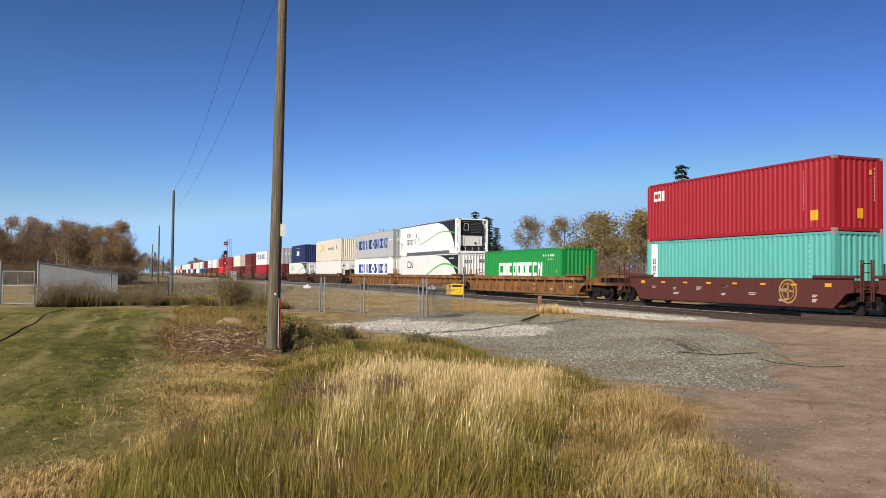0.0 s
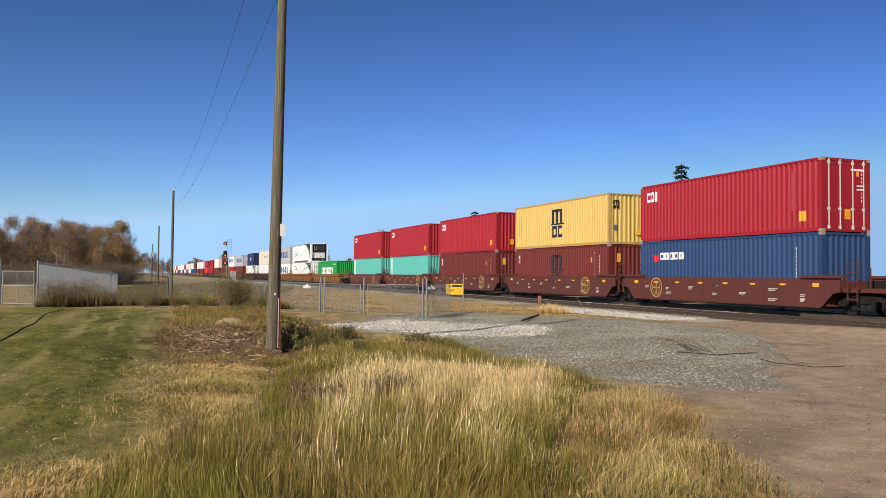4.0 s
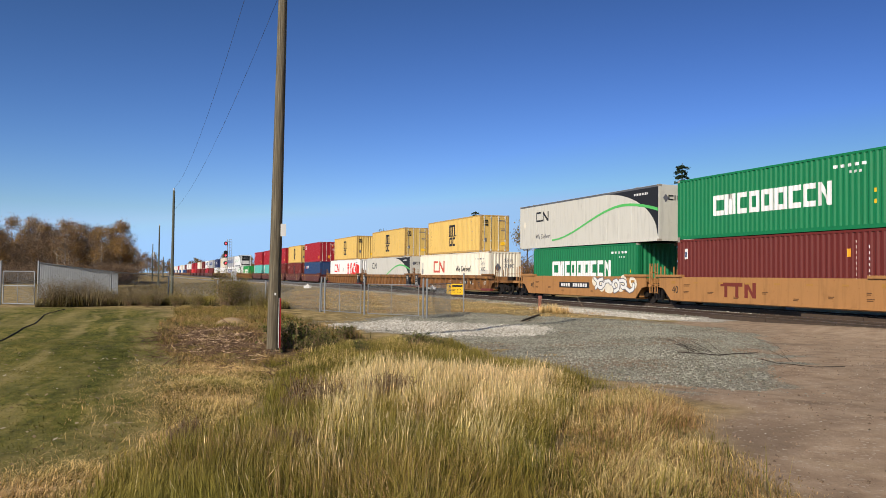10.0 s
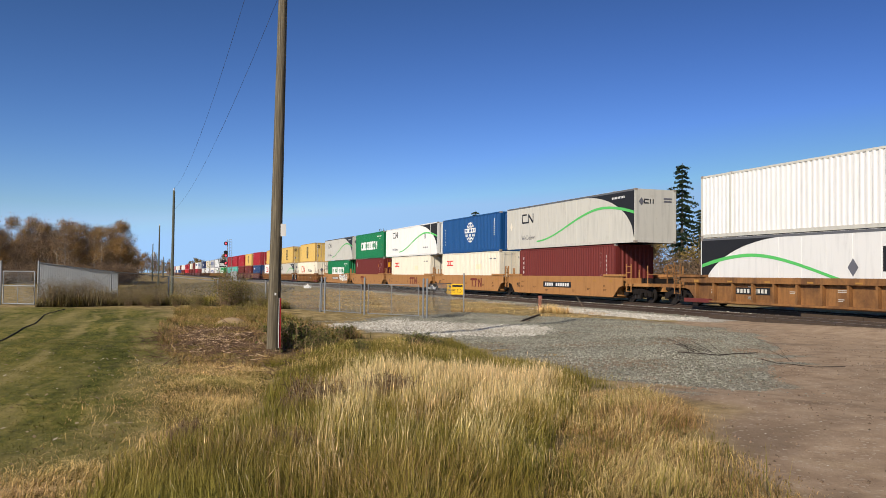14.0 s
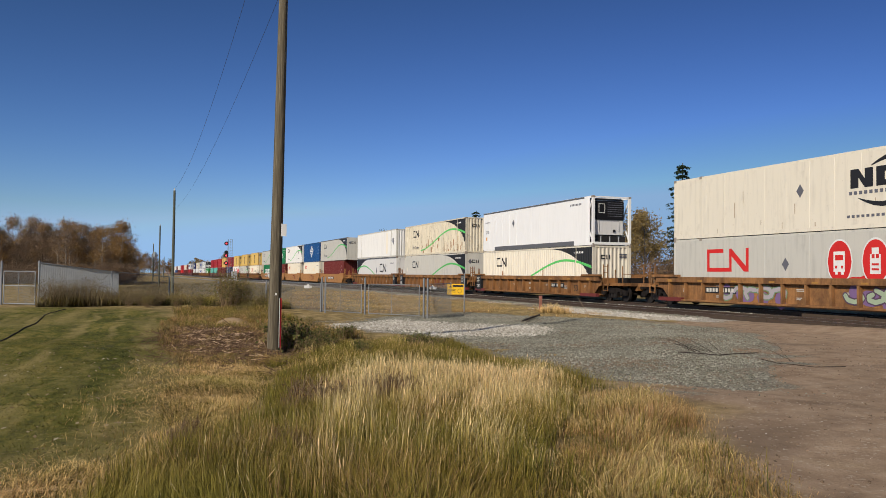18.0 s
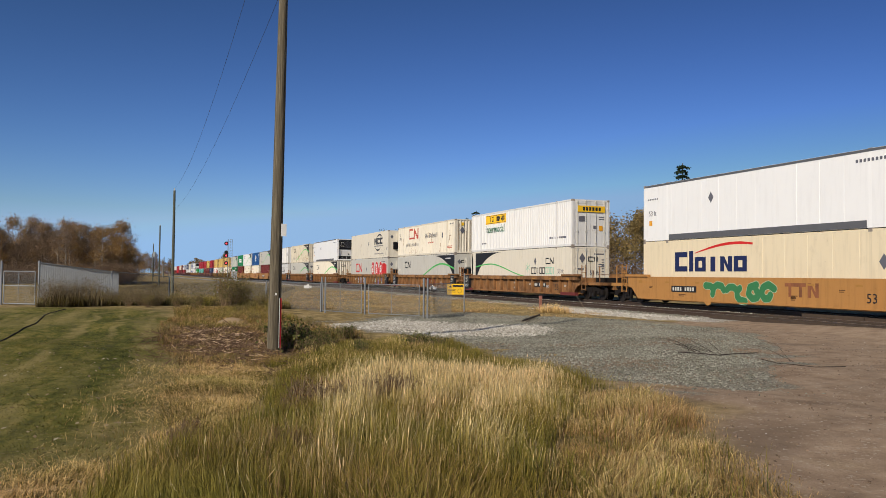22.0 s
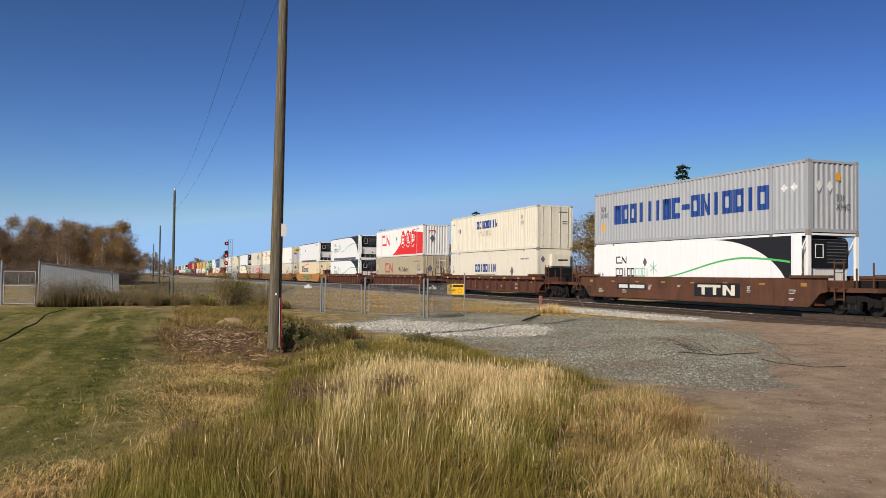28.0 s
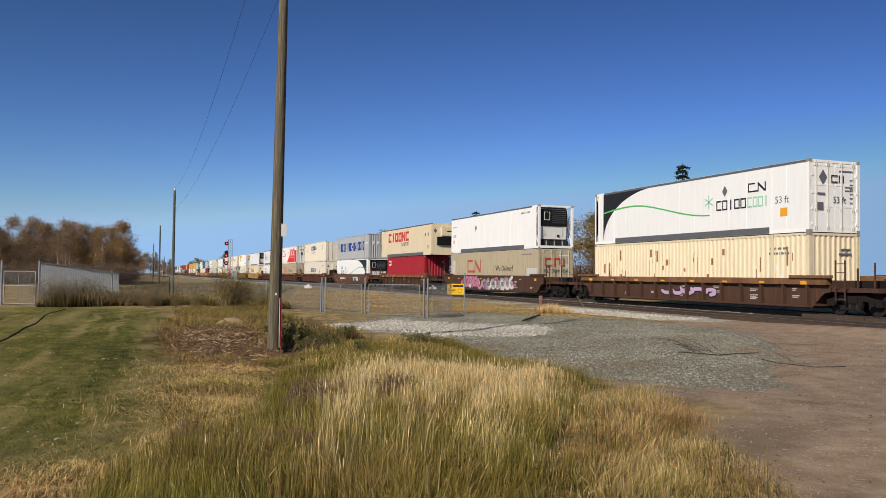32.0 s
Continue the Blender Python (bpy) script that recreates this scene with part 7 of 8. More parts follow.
def broadleaf(seed, h, leaves, n, label, bark=BARK, crown=0.35, size=0.16, low=0.3, spread=0.05):
    """A tree with a tapered trunk, limbs, twigs and a loose crown of leaves."""
    rs = np.random.RandomState(seed)
    t = thing("tree", label, "tree", pose(0, 0, 0), group="trees")
    s = Shape()
    lean = rs.normal(0, 0.02, 2)
    spine = [np.array([lean[0] * h * k + rs.normal(0, 0.01) * h * k, lean[1] * h * k + rs.normal(0, 0.01) * h * k, h * k]) for k in (0, 0.25, 0.5, 0.72, 0.92)]
    rad = [0.018 * h, 0.014 * h, 0.01 * h, 0.006 * h, 0.002 * h]
    for p, q, r0, r1 in zip(spine, spine[1:], rad, rad[1:]):
        s.tube(p, q, r0, r1, 7, False)
    part("trunk", s, bark, t)
    tips = [spine[-1]]
    s = Shape()
    for i in range(16):
        k = rs.uniform(low, 0.93)
        j = min(3, int(np.searchsorted([0.25, 0.5, 0.72], k)))
        ks = (0, 0.25, 0.5, 0.72, 0.92)
        base = spine[j] + (spine[j + 1] - spine[j]) * (k - ks[j]) / (ks[j + 1] - ks[j])
        a = rs.uniform(0, 2 * math.pi)
        ln = h * crown * (1.35 - 1.15 * k) * rs.uniform(0.7, 1.15)
        end = base + np.array([math.cos(a) * ln, math.sin(a) * ln, ln * rs.uniform(0.5, 1.0)])
        s.tube(base, end, 0.005 * h, 0.002 * h, 5, False)
        tips.append(end)
        for _ in range(4):
            q = base + (end - base) * rs.uniform(0.4, 1.0)
            e = q + rs.normal(0, 1, 3) * ln * 0.28 + np.array([0, 0, ln * 0.15])
            s.tube(q, e, 0.0022 * h, 0.0008 * h, 4, False)
            tips.append(e)
            tips.append((q + e) / 2)
    part("branchwork", s, bark, t)["kind"] = "stuff"
    me = leaf_cards(rs, np.array(tips), spread * h, n, size, leaves)
    part("crown", me, leaves, t)
    return t


def spruce(seed, h, label):
    rs = np.random.RandomState(seed)
    t = thing("spruce_tree", label, "tree", pose(0, 0, 0), group="spruces")
    part("trunk", Shape().tube((0, 0, 0), (0, 0, h * 0.97), 0.016 * h, 0.003 * h, 7, False), BARK, t)
    cs, s = [], Shape()
    layers = 26
    for i in range(layers):
        k = 0.06 + 0.92 * i / layers
        deep = h * (1 - k)
        r = max(0.06, min(0.9 * math.sqrt(deep) - 0.3, 0.75 + 0.14 * (deep - 1.2))) * rs.uniform(0.75, 1.25)
        for j in range(7):
            a = rs.uniform(0, 2 * math.pi)
            ln = r * rs.uniform(0.65, 1.2)
            z0 = h * k
            end = np.array([math.cos(a) * ln, math.sin(a) * ln, z0 - ln * 0.3])
            s.tube((0, 0, z0), end, 0.012, 0.005, 4, False)
            for m in range(3 + int(5 * (1 - k))):
                q = np.array([0, 0, z0]) + (end - np.array([0, 0, z0])) * (0.15 + 0.85 * m / (2 + int(5 * (1 - k))))
                cs.append(q)
    part("branchwork", s, BARK, t)["kind"] = "stuff"
    part("crown", leaf_cards(rs, np.array(cs), 0.0085 * h, 11000, 0.12, NEEDLES, flat=0.55), NEEDLES, t)
    return t


def bush(seed, h, r, leaves, n, label, size=0.06, category="bush"):
    rs = np.random.RandomState(seed)
    t = thing("bush", label, category, pose(0, 0, 0), group="bushes")
    s, tips = Shape(), []
    for i in range(46):
        a, b = rs.uniform(0, 2 * math.pi), rs.uniform(0, 1) ** 0.6
        base = np.array([math.cos(a) * r * 0.35 * b, math.sin(a) * r * 0.35 * b, -0.05])
        end = np.array([math.cos(a) * r * b, math.sin(a) * r * b, h * rs.uniform(0.55, 1.05)])
        mid = (base + end) / 2 + rs.normal(0, 0.06, 3)
        s.tube(base, mid, 0.012, 0.008, 4, False).tube(mid, end, 0.008, 0.003, 4, False)
        tips += [end, mid, (mid + end) / 2]
        for _ in range(2):
            e = (mid + end) / 2 + rs.normal(0, 0.16, 3) * h
            s.tube((mid + end) / 2, e, 0.005, 0.002, 3, False)
            tips.append(e)
    part("branchwork", s, TWIG, t)["kind"] = "stuff"
    part("foliage", leaf_cards(rs, np.array(tips), 0.09 * h, n, size, leaves, "foliage"), leaves, t)
    return t


def put(ob, x, y, turn=0.0, size=1.0, z=None):
    ob.scale = (size,) * 3
    ob.matrix_basis = pose(x, y, float(height(x, y)) if z is None else z, 0, 0, turn) @ Matrix.Diagonal((size, size, size, 1))
    return ob


def again(ob, x, y, turn=0.0, size=1.0, **tags):
    c = copy_thing(ob, Matrix.Identity(4))
    put(c, x, y, turn, size)
    return tagged(c, **tags) if tags else c


def woods():
    rnd = random.Random(4)
    kinds = [broadleaf(31, 8.5, AUTUMN, 4600, "autumn tree with orange-brown leaves", PALE_BARK, 0.24, 0.085, low=0.16, spread=0.055),
             broadleaf(32, 8.0, RUSSET, 2600, "half-bare tree with russet leaves", PALE_BARK, 0.24, 0.08, low=0.16, spread=0.055),
             broadleaf(33, 8.2, AUTUMN, 2800, "thin autumn tree with yellow-brown leaves", PALE_BARK, 0.2, 0.08, low=0.2, spread=0.05),
             broadleaf(34, 7.0, RUSSET, 4200, "brown-leaved tree of a dense wood", BARK, 0.26, 0.085, low=0.08, spread=0.06)]
    n = 84
    for i in range(n):
        f = i / (n - 1)
        x = -116 - rnd.uniform(0, 30)
        y = (-24.0 + 22.5 * f + rnd.uniform(-0.5, 0.5)) * (-x / 120)
        size = rnd.uniform(0.72, 1.0) * (-x / 125) * (0.88 if i > n - 4 else 1)
        k = kinds[(1, 3, 0, 1, 2, 3, 1, 3)[(i * 5 + i // 7) % 8] if i < n - 30 else (i * 7 + i // 5) % 4]
        put(k, x, y, 0, size) if k.location.x == 0 else again(k, x, y, rnd.uniform(0, 360), size)
    under = bush(41, 2.4, 2.2, RUSSET, 6500, "dense brown undergrowth at the wood's edge", 0.05)
    put(under, -110, -16)
    for i in range(26):
        again(under, -110 - rnd.uniform(-3, 6), -20.5 + 19 * i / 25, rnd.uniform(0, 360), rnd.uniform(0.7, 1.1))
    # trees beyond the end of the field
    for i in range(18):
        again(kinds[(i + 1) % 4], -300 - rnd.uniform(-25, 25), -5 + 15 * i / 17, rnd.uniform(0, 360), rnd.uniform(0.75, 1.2) * (1.0 if i < 11 else 0.7))
    # behind the tracks
    olive = [broadleaf(51, 9.5, DRAB, 2800, "tree with thin olive and yellow leaves", BARK, 0.36, 0.12, low=0.25, spread=0.04), broadleaf(52, 8.6, DRAB, 4200, "tree with olive-brown autumn leaves", BARK, 0.36, 0.115, low=0.2, spread=0.04)]
    put(olive[0], -106, 52, 10, 1.0)
    put(olive[1], -95, 52, 0, 1.03)
    for x, y, s in ((-88, 52.5, 1.06), (-83.5, 51, 1.0), (-79, 52, 1.02), (-75.5, 51, 0.95), (-91, 56, 0.9), (-85, 57, 0.95)):
        again(olive[1], x, y, rnd.uniform(0, 360), s)
    scrub = bush(61, 2.8, 2.0, RUSSET, 3200, "brown leafless brush behind the tracks", 0.06)
    put(scrub, -96, 47)
    for i in range(17):
        again(scrub, -94 + i * 2.1, 46 + rnd.uniform(-1.5, 2.5), rnd.uniform(0, 360), rnd.uniform(0.8, 1.35))
    gold = broadleaf(62, 6.6, leafy("golden_leaves", [(0.0, (0.08, 0.06, 0.02)), (0.5, (0.27, 0.19, 0.055)), (1.0, (0.5, 0.36, 0.1))]), 4600, "small golden-leaved autumn tree", BARK, 0.4, 0.09, low=0.06)
    put(gold, -65, 52)
    again(gold, -62.8, 53, 80, 0.92)
    again(gold, -60.5, 52, 150, 0.8)
    sp = spruce(71, 13.8, "tall dark green spruce")
    put(sp, -70.3, 52)
    again(sp, -68.1, 52.5, 70, 0.64)
    for x, y, s in ((-144.8, 58, 0.95), (-140.1, 58, 1.02), (-136.8, 58.8, 0.93), (-133.6, 58, 0.9), (-130.6, 58, 0.76)):
        again(sp, x, y, rnd.uniform(0, 360), s)
    green = broadleaf(53, 9.0, leafy("dull_green_leaves", [(0.0, (0.03, 0.035, 0.015)), (0.5, (0.09, 0.095, 0.035)), (1.0, (0.2, 0.18, 0.06))]), 3600, "tree with dull green leaves beyond the tracks", BARK, 0.42, 0.15, low=0.2, spread=0.055)
    put(green, -206, 60, 0, 1.28)
    for x, y, k in ((-198, 61, 1.22), (-190, 60, 1.16), (-183, 61, 1.15), (-176, 60, 1.08), (-169, 61, 1.02), (-163, 60, 0.9)):
        again(green, x, y, rnd.uniform(0, 360), k)
    for i in range(34):
        x = -250 - i * 21 + rnd.uniform(-7, 7)
        again((kinds + olive)[i % 6], x, 45 + rnd.uniform(-3, 10), rnd.uniform(0, 360), (1.05 + 0.0007 * (-x - 250)) * rnd.uniform(0.8, 1.15))
    for i in range(26):
        x = -118 - i * 6 + rnd.uniform(-2, 2)
        again((kinds[1], kinds[3], olive[1])[i % 3], x, 62 + rnd.uniform(-3, 10), rnd.uniform(0, 360), rnd.uniform(0.62, 0.85))


woods()


def hedges():
    rnd = random.Random(9)
    a = bush(81, 1.2, 0.9, WEED, 2600, "grey-brown weedy bush along the fence", 0.021)
    b = bush(82, 1.25, 0.8, SCRUB, 3000, "green and yellow weedy bush", 0.022)
    put(a, -39.6, -3.7)
    for i in range(8):
        again(a, -39.6 - rnd.uniform(0, 1.4), -3.4 + i * 0.58, rnd.uniform(0, 360), rnd.uniform(0.85, 1.1) if i < 3 else rnd.uniform(0.4, 0.7))
    put(b, -38.2, 3.7, 0, 1.25)
    for x, y, s in ((-38.6, 4.4, 0.95), (-39.4, 1.6, 0.5), (-38.9, 2.4, 0.5), (-38.8, 0.3, 0.42), (-36.4, 5.0, 0.5), (-34.2, 2.0, 0.3), (-31.6, 3.6, 0.35)):
        again(b, x, y, rnd.uniform(0, 360), s)
    for x, y, s in ((-26.5, 3.4, 0.55), (-23.2, 4.7, 0.5), (-22.0, 4.2, 0.45), (-20.2, 4.3, 0.42), (-18.6, 3.9, 0.4), (-17.2, 3.5, 0.42), (-25.2, 4.9, 0.4), (-21.2, 5.3, 0.35), (-28, 2.1, 0.4), (-24.5, 1.6, 0.3)):
        again(b if rnd.random() < 0.6 else a, x, y, rnd.uniform(0, 360), s * 0.5)
    # dark green weeds round the foot of the pole
    e = bush(84, 0.42, 0.42, leafy("dark_green_weed", [(0.0, (0.03, 0.04, 0.01)), (0.5, (0.11, 0.12, 0.032)), (1.0, (0.32, 0.28, 0.09))]), 900, "dark green leafy weed beside the pole", 0.022)
    put(e, -17.9, 2.98, 0, 1.5)
    for x, y, s in ((-18.4, 3.2, 1.2), (-17.4, 3.35, 0.8), (-18.9, 3.9, 0.85), (-17.8, 3.9, 0.7), (-19.8, 4.7, 0.8), (-16.9, 4.4, 0.55), (-15.9, 4.2, 0.5), (-17.4, 5.8, 0.8), (-16.9, 6.1, 0.6)):
        again(e, x, y, rnd.uniform(0, 360), s)
    # reddish weeds standing in the tall grass
    c = bush(83, 0.46, 0.3, leafy("red_brown_weed", [(0.0, (0.03, 0.02, 0.008)), (0.5, (0.15, 0.072, 0.022)), (1.0, (0.34, 0.17, 0.05))]), 560, "dark red-brown weed in the tall grass", 0.01)
    put(c, -9.65, 1.85)
    for x, y, s in ((-10.0, 2.25, 0.8), (-9.8, 2.66, 0.75), (-10.1, 2.9, 0.9), (-10.25, 3.15, 0.9), (-10.35, 3.4, 0.8), (-8.46, 0.5, 0.5), (-8.2, 0.38, 0.45), (-7.2, 1.2, 0.6), (-7.0, 1.35, 0.55), (-9.3, 1.6, 0.6)):
        again(c, x, y, rnd.uniform(0, 360), s)


hedges()

# ---- poles and wires ----
def weathered_wood():
    m, nt, b = nodes_of("weathered_pole_wood")
    grain = noise_at(nt, 14, 6, (3, 3, 0.12))
    knots = noise_at(nt, 1.6, 4, (1.5, 1.5, 0.5))
    c = ramp(nt, grain, [(0.34, (0.04, 0.033, 0.022)), (0.54, (0.14, 0.115, 0.074)), (0.7, (0.27, 0.23, 0.155))])
    c = mix(nt, scalar(nt, "MULTIPLY", knots, 0.6), c, (0.13, 0.1, 0.06))
    nt.links.new(c, b.inputs["Base Color"])
    b.inputs["Roughness"].default_value = 0.9
    bump(nt, b, grain, 0.6, 0.02)
    return m


WOOD = weathered_wood()
OLD_WOOD = plain("grey_green_treated_wood", (0.1, 0.105, 0.08), 0.9, 0, 0.3, 8)
GALV = plain("galvanised_steel", (0.3, 0.31, 0.31), 0.5, 0.5, 0.2, 18)
MESHWIRE = plain("old_woven_wire", (0.27, 0.265, 0.25), 0.7, 0.2, 0.3, 18)
GREY_METAL = plain("dull_grey_sheet_metal", (0.43, 0.45, 0.455), 0.55, 0.2, 0.2, 4)
PORCELAIN = plain("insulator_porcelain", (0.6, 0.62, 0.62), 0.25, 0, 0.1)
WIRE = plain("overhead_wire", (0.06, 0.06, 0.065), 0.6, 0.3, 0.2)


def pole(x, y, base, top, r0, r1, lean=0.0, near=False):
    p = thing("utility_pole", "tall weathered wooden utility pole leaning slightly" if near else "wooden utility pole standing in the field", "utility pole", pose(x, y, base), group="utility poles")
    s = Shape()
    k = 18 if near else 10
    n = 14
    rnd = random.Random(int(x))
    for i in range(n + 1):
        f = i / n
        cx, r = (rnd.uniform(-0.006, 0.006) if near else 0), r0 + (r1 - r0) * f
        for j in range(k):
            a = 2 * math.pi * j / k
            s.v.append((cx + r * math.cos(a), lean * f + r * math.sin(a), (top - base) * f))
    for i in range(n):
        for j in range(k):
            s.f.append((i * k + j, i * k + (j + 1) % k, (i + 1) * k + (j + 1) % k, (i + 1) * k + j))
    s.f.append(tuple(n * k + j for j in range(k)))
    part("shaft", s, WOOD if near else OLD_WOOD, p, smooth=True)
    part("insulator", Shape().tube((0, lean, top - base), (0, lean, top - base + 0.16), 0.05, 0.035, 8), PORCELAIN, p)
    return p


near_pole = pole(-17.46, 2.645, -0.55, 8.7, 0.138, 0.085, 0.1, True)
part("red_marker", Shape().box(0.03, 0.1, 0.1, 0.14, 0.32, 1.36), paint("red_marker_plastic", (0.5, 0.02, 0.03), 0.1, 0.4, 0), near_pole, "red plastic strip on the pole")
part("white_marker", Shape().box(0.1, 0.12, 0.09, 0.1, 0.32, 1.36), WHITE, near_pole, "white plastic strip on the pole")
part("tag", Shape().box(0.125, 0.135, -0.005, 0.03, 1.42, 1.47), WHITE, near_pole, "small white tag")
part("plate", Shape().box(0.12, 0.14, 0.1, 0.21, 2.66, 2.92), WHITE, near_pole, "white plate behind the pole")
s = Shape()
s.beam((0, -0.42, 9.1), (0, 0.45, 9.0), 0.09)
part("crossarm", s, WOOD, near_pole)
pole(-60, 2.07, -0.3, 7.05, 0.11, 0.08)
pole(-105, 2.05, -0.3, 7.0, 0.11, 0.08)
far_pole = pole(-165, 2.1, -0.3, 6.7, 0.12, 0.09)
part("transformer", Shape().tube((0.1, 0.22, 4.6), (0.1, 0.22, 5.5), 0.2, k=10), GREY_METAL, far_pole, "grey pole transformer")
pole(-260, 6.4, -0.3, 6.0, 0.13, 0.1)


def wire(a, b, sag, r=0.005):
    s = Shape()
    n = 26
    pts = [Vector(a).lerp(Vector(b), i / n) - Vector((0, 0, sag * 4 * (i / n) * (1 - i / n))) for i in range(n + 1)]
    s.rope(pts, r, 4)
    return solid("overhead_wire", s, WIRE, "thin dark overhead wire between two poles", "wire", group="overhead wires")


wire((-17.46, 2.33, 8.62), (-60, 2.0, 7.15), 1.05)
wire((-17.46, 3.1, 8.5), (-60, 2.15, 5.75), 0.85)


# ---- fences ----
def link_mesh(p, q, h0, h1, pitch=0.065, w=0.0038):
    """Woven wire between two posts: slanting wires both ways."""
    p, q = Vector(p), Vector(q)
    d = q - p
    L = Vector((d.x, d.y, 0)).length
    s = Shape()
    at = lambda u, k: p + d * (u / L) + Vector((0, 0, k))
    top = lambda u: h0 + (h1 - h0) * u / L
    H = max(h0, h1)
    n = int((L + H) / pitch)
    for sgn in (1, -1):
        for i in range(-1, n + 1):
            u0 = i * pitch - (H if sgn > 0 else 0)
            a0, b0, a1, b1 = u0, 0.0, u0 + H, H
            if sgn < 0:
                a0, b0, a1, b1 = u0, H, u0 + H, 0.0
            ta, tb = max(0, (0 - a0) / H), min(1, (L - a0) / H)
            if tb <= ta:
                continue
            A, B = (a0 + (a1 - a0) * ta, b0 + (b1 - b0) * ta), (a0 + (a1 - a0) * tb, b0 + (b1 - b0) * tb)
            s.beam(at(A[0], min(A[1], top(A[0]))), at(B[0], min(B[1], top(B[0]))), w)
    return s


def fence():
    f = thing("chain_link_fence", "galvanised chain-link fence with slack wire, overgrown with weeds", "fence", pose(0, 0, 0))
    pts = [(-40.9, -4.3, 1.68), (-42.0, -1.3, 1.34), (-44.0, 1.36, 1.11), (-43.2, 3.7, 0.93), (-39.5, 5.6, 0.97), (-33.6, 7.0, 0.93)]
    for (x, y, t) in pts[1:]:
        part("post", Shape().tube((x, y, GROUND - 0.3), (x, y, t + 0.04), 0.035, k=8), GALV, f)
    for a, b in zip(pts, pts[1:]):
        part("top_rail", Shape().tube(a, b, 0.022, k=6), GALV, f)
        m = part("wire_mesh", link_mesh((a[0], a[1], GROUND), (b[0], b[1], GROUND), a[2] - GROUND - 0.02, b[2] - GROUND - 0.02), MESHWIRE, f)
    s = Shape()
    a, b = Vector((-40.95, -2.6, 1.5)), Vector((-42.0, -1.3, 1.3))
    for i in range(8):
        k0, k1 = i / 8, (i + 1) / 8
        s.tube(a.lerp(b, k0) - Vector((0, 0, 0.5 * k0 * (1 - k0))), a.lerp(b, k1) - Vector((0, 0, 0.5 * k1 * (1 - k1))), 0.012, k=5)
    part("slack_wire", s, GALV, f)


fence()


def fence_end():
    """The last stretch of fence, from the gate to the sign's post."""
    f = thing("chain_link_fence", "short galvanised chain-link fence between gate and sign", "fence", pose(0, 0, 0))
    a, b = (-28.5, 9.95, 1.0), (-31.2, 11.87, 1.0)
    part("top_rail", Shape().tube(a, b, 0.018, k=6), GALV, f)
    part("wire_mesh", link_mesh((a[0], a[1], GROUND), (b[0], b[1], GROUND), a[2] - GROUND - 0.02, b[2] - GROUND - 0.02), MESHWIRE, f)


fence_end()


def gate(name, label, p, q, h, leaf_mid=True, thick=0.042):
    """One gate leaf between two posts: frame, middle bars, woven wire."""
    g = thing(name, label, "gate", pose(0, 0, 0), group="gate leaves")
    p, q = Vector((*p, GROUND)), Vector((*q, GROUND))
    up = lambda v, z: v + Vector((0, 0, z))
    i0, i1 = p.lerp(q, 0.04), p.lerp(q, 0.96)
    s = Shape()
    for z in (0.08, h - 0.05):
        s.tube(up(i0, z), up(i1, z), thick * 0.4, k=6)
    for e in (i0, i1):
        s.tube(up(e, 0.08), up(e, h - 0.05), thick * 0.4, k=6)
    part("gate_frame", s, GALV, g)
    if leaf_mid and h > 1.4:
        part("cross_bar", Shape().tube(up(i0, h * 0.56), up(i1, h * 0.56), thick * 0.4, k=6), GALV, g)
    if leaf_mid:
        m = p.lerp(q, 0.47)
        part("middle_bar", Shape().tube(up(m, 0.08), up(m, h - 0.05), 0.012, k=6), GALV, g)
    part("wire_mesh", link_mesh(up(i0, 0.08), up(i1, 0.08), h - 0.15, h - 0.15), MESHWIRE, g)
    return g


def posts(name, label, spots, h, r):
    for x, y in spots:
        o = thing(name, label, "fence post", pose(x, y, GROUND), group="gate posts")
        part("shaft", Shape().tube((0, 0, -0.3), (0, 0, h), r, k=10), GALV, o)
        part("cap", Shape().tube((0, 0, h), (0, 0, h + 0.05), r * 1.15, r * 0.4, 10), GALV, o)


gate("metal_gate", "closed chain-link double gate leaf by the gravel", (-33.6, 7.0), (-30.9, 8.1), 1.24)
gate("metal_gate", "closed chain-link double gate leaf by the gravel", (-30.8, 8.2), (-28.75, 9.75), 1.26)
posts("gate_post", "galvanised round gate post", [(-33.65, 7.05), (-33.3, 7.12), (-30.85, 8.15), (-28.7, 9.82), (-28.5, 9.9)], 1.42, 0.036)
gate("metal_gate", "tall chain-link gate with a cross bar", (-42.3, -5.95), (-41.0, -4.4), 1.6, thick=0.075)
posts("gate_post", "tall galvanised gate post", [(-42.4, -6.02), (-40.9, -4.3)], 2.0, 0.05)
gate("metal_gate", "tall chain-link gate with a cross bar", (-43.6, -8.0), (-42.4, -6.1), 1.6, thick=0.075)


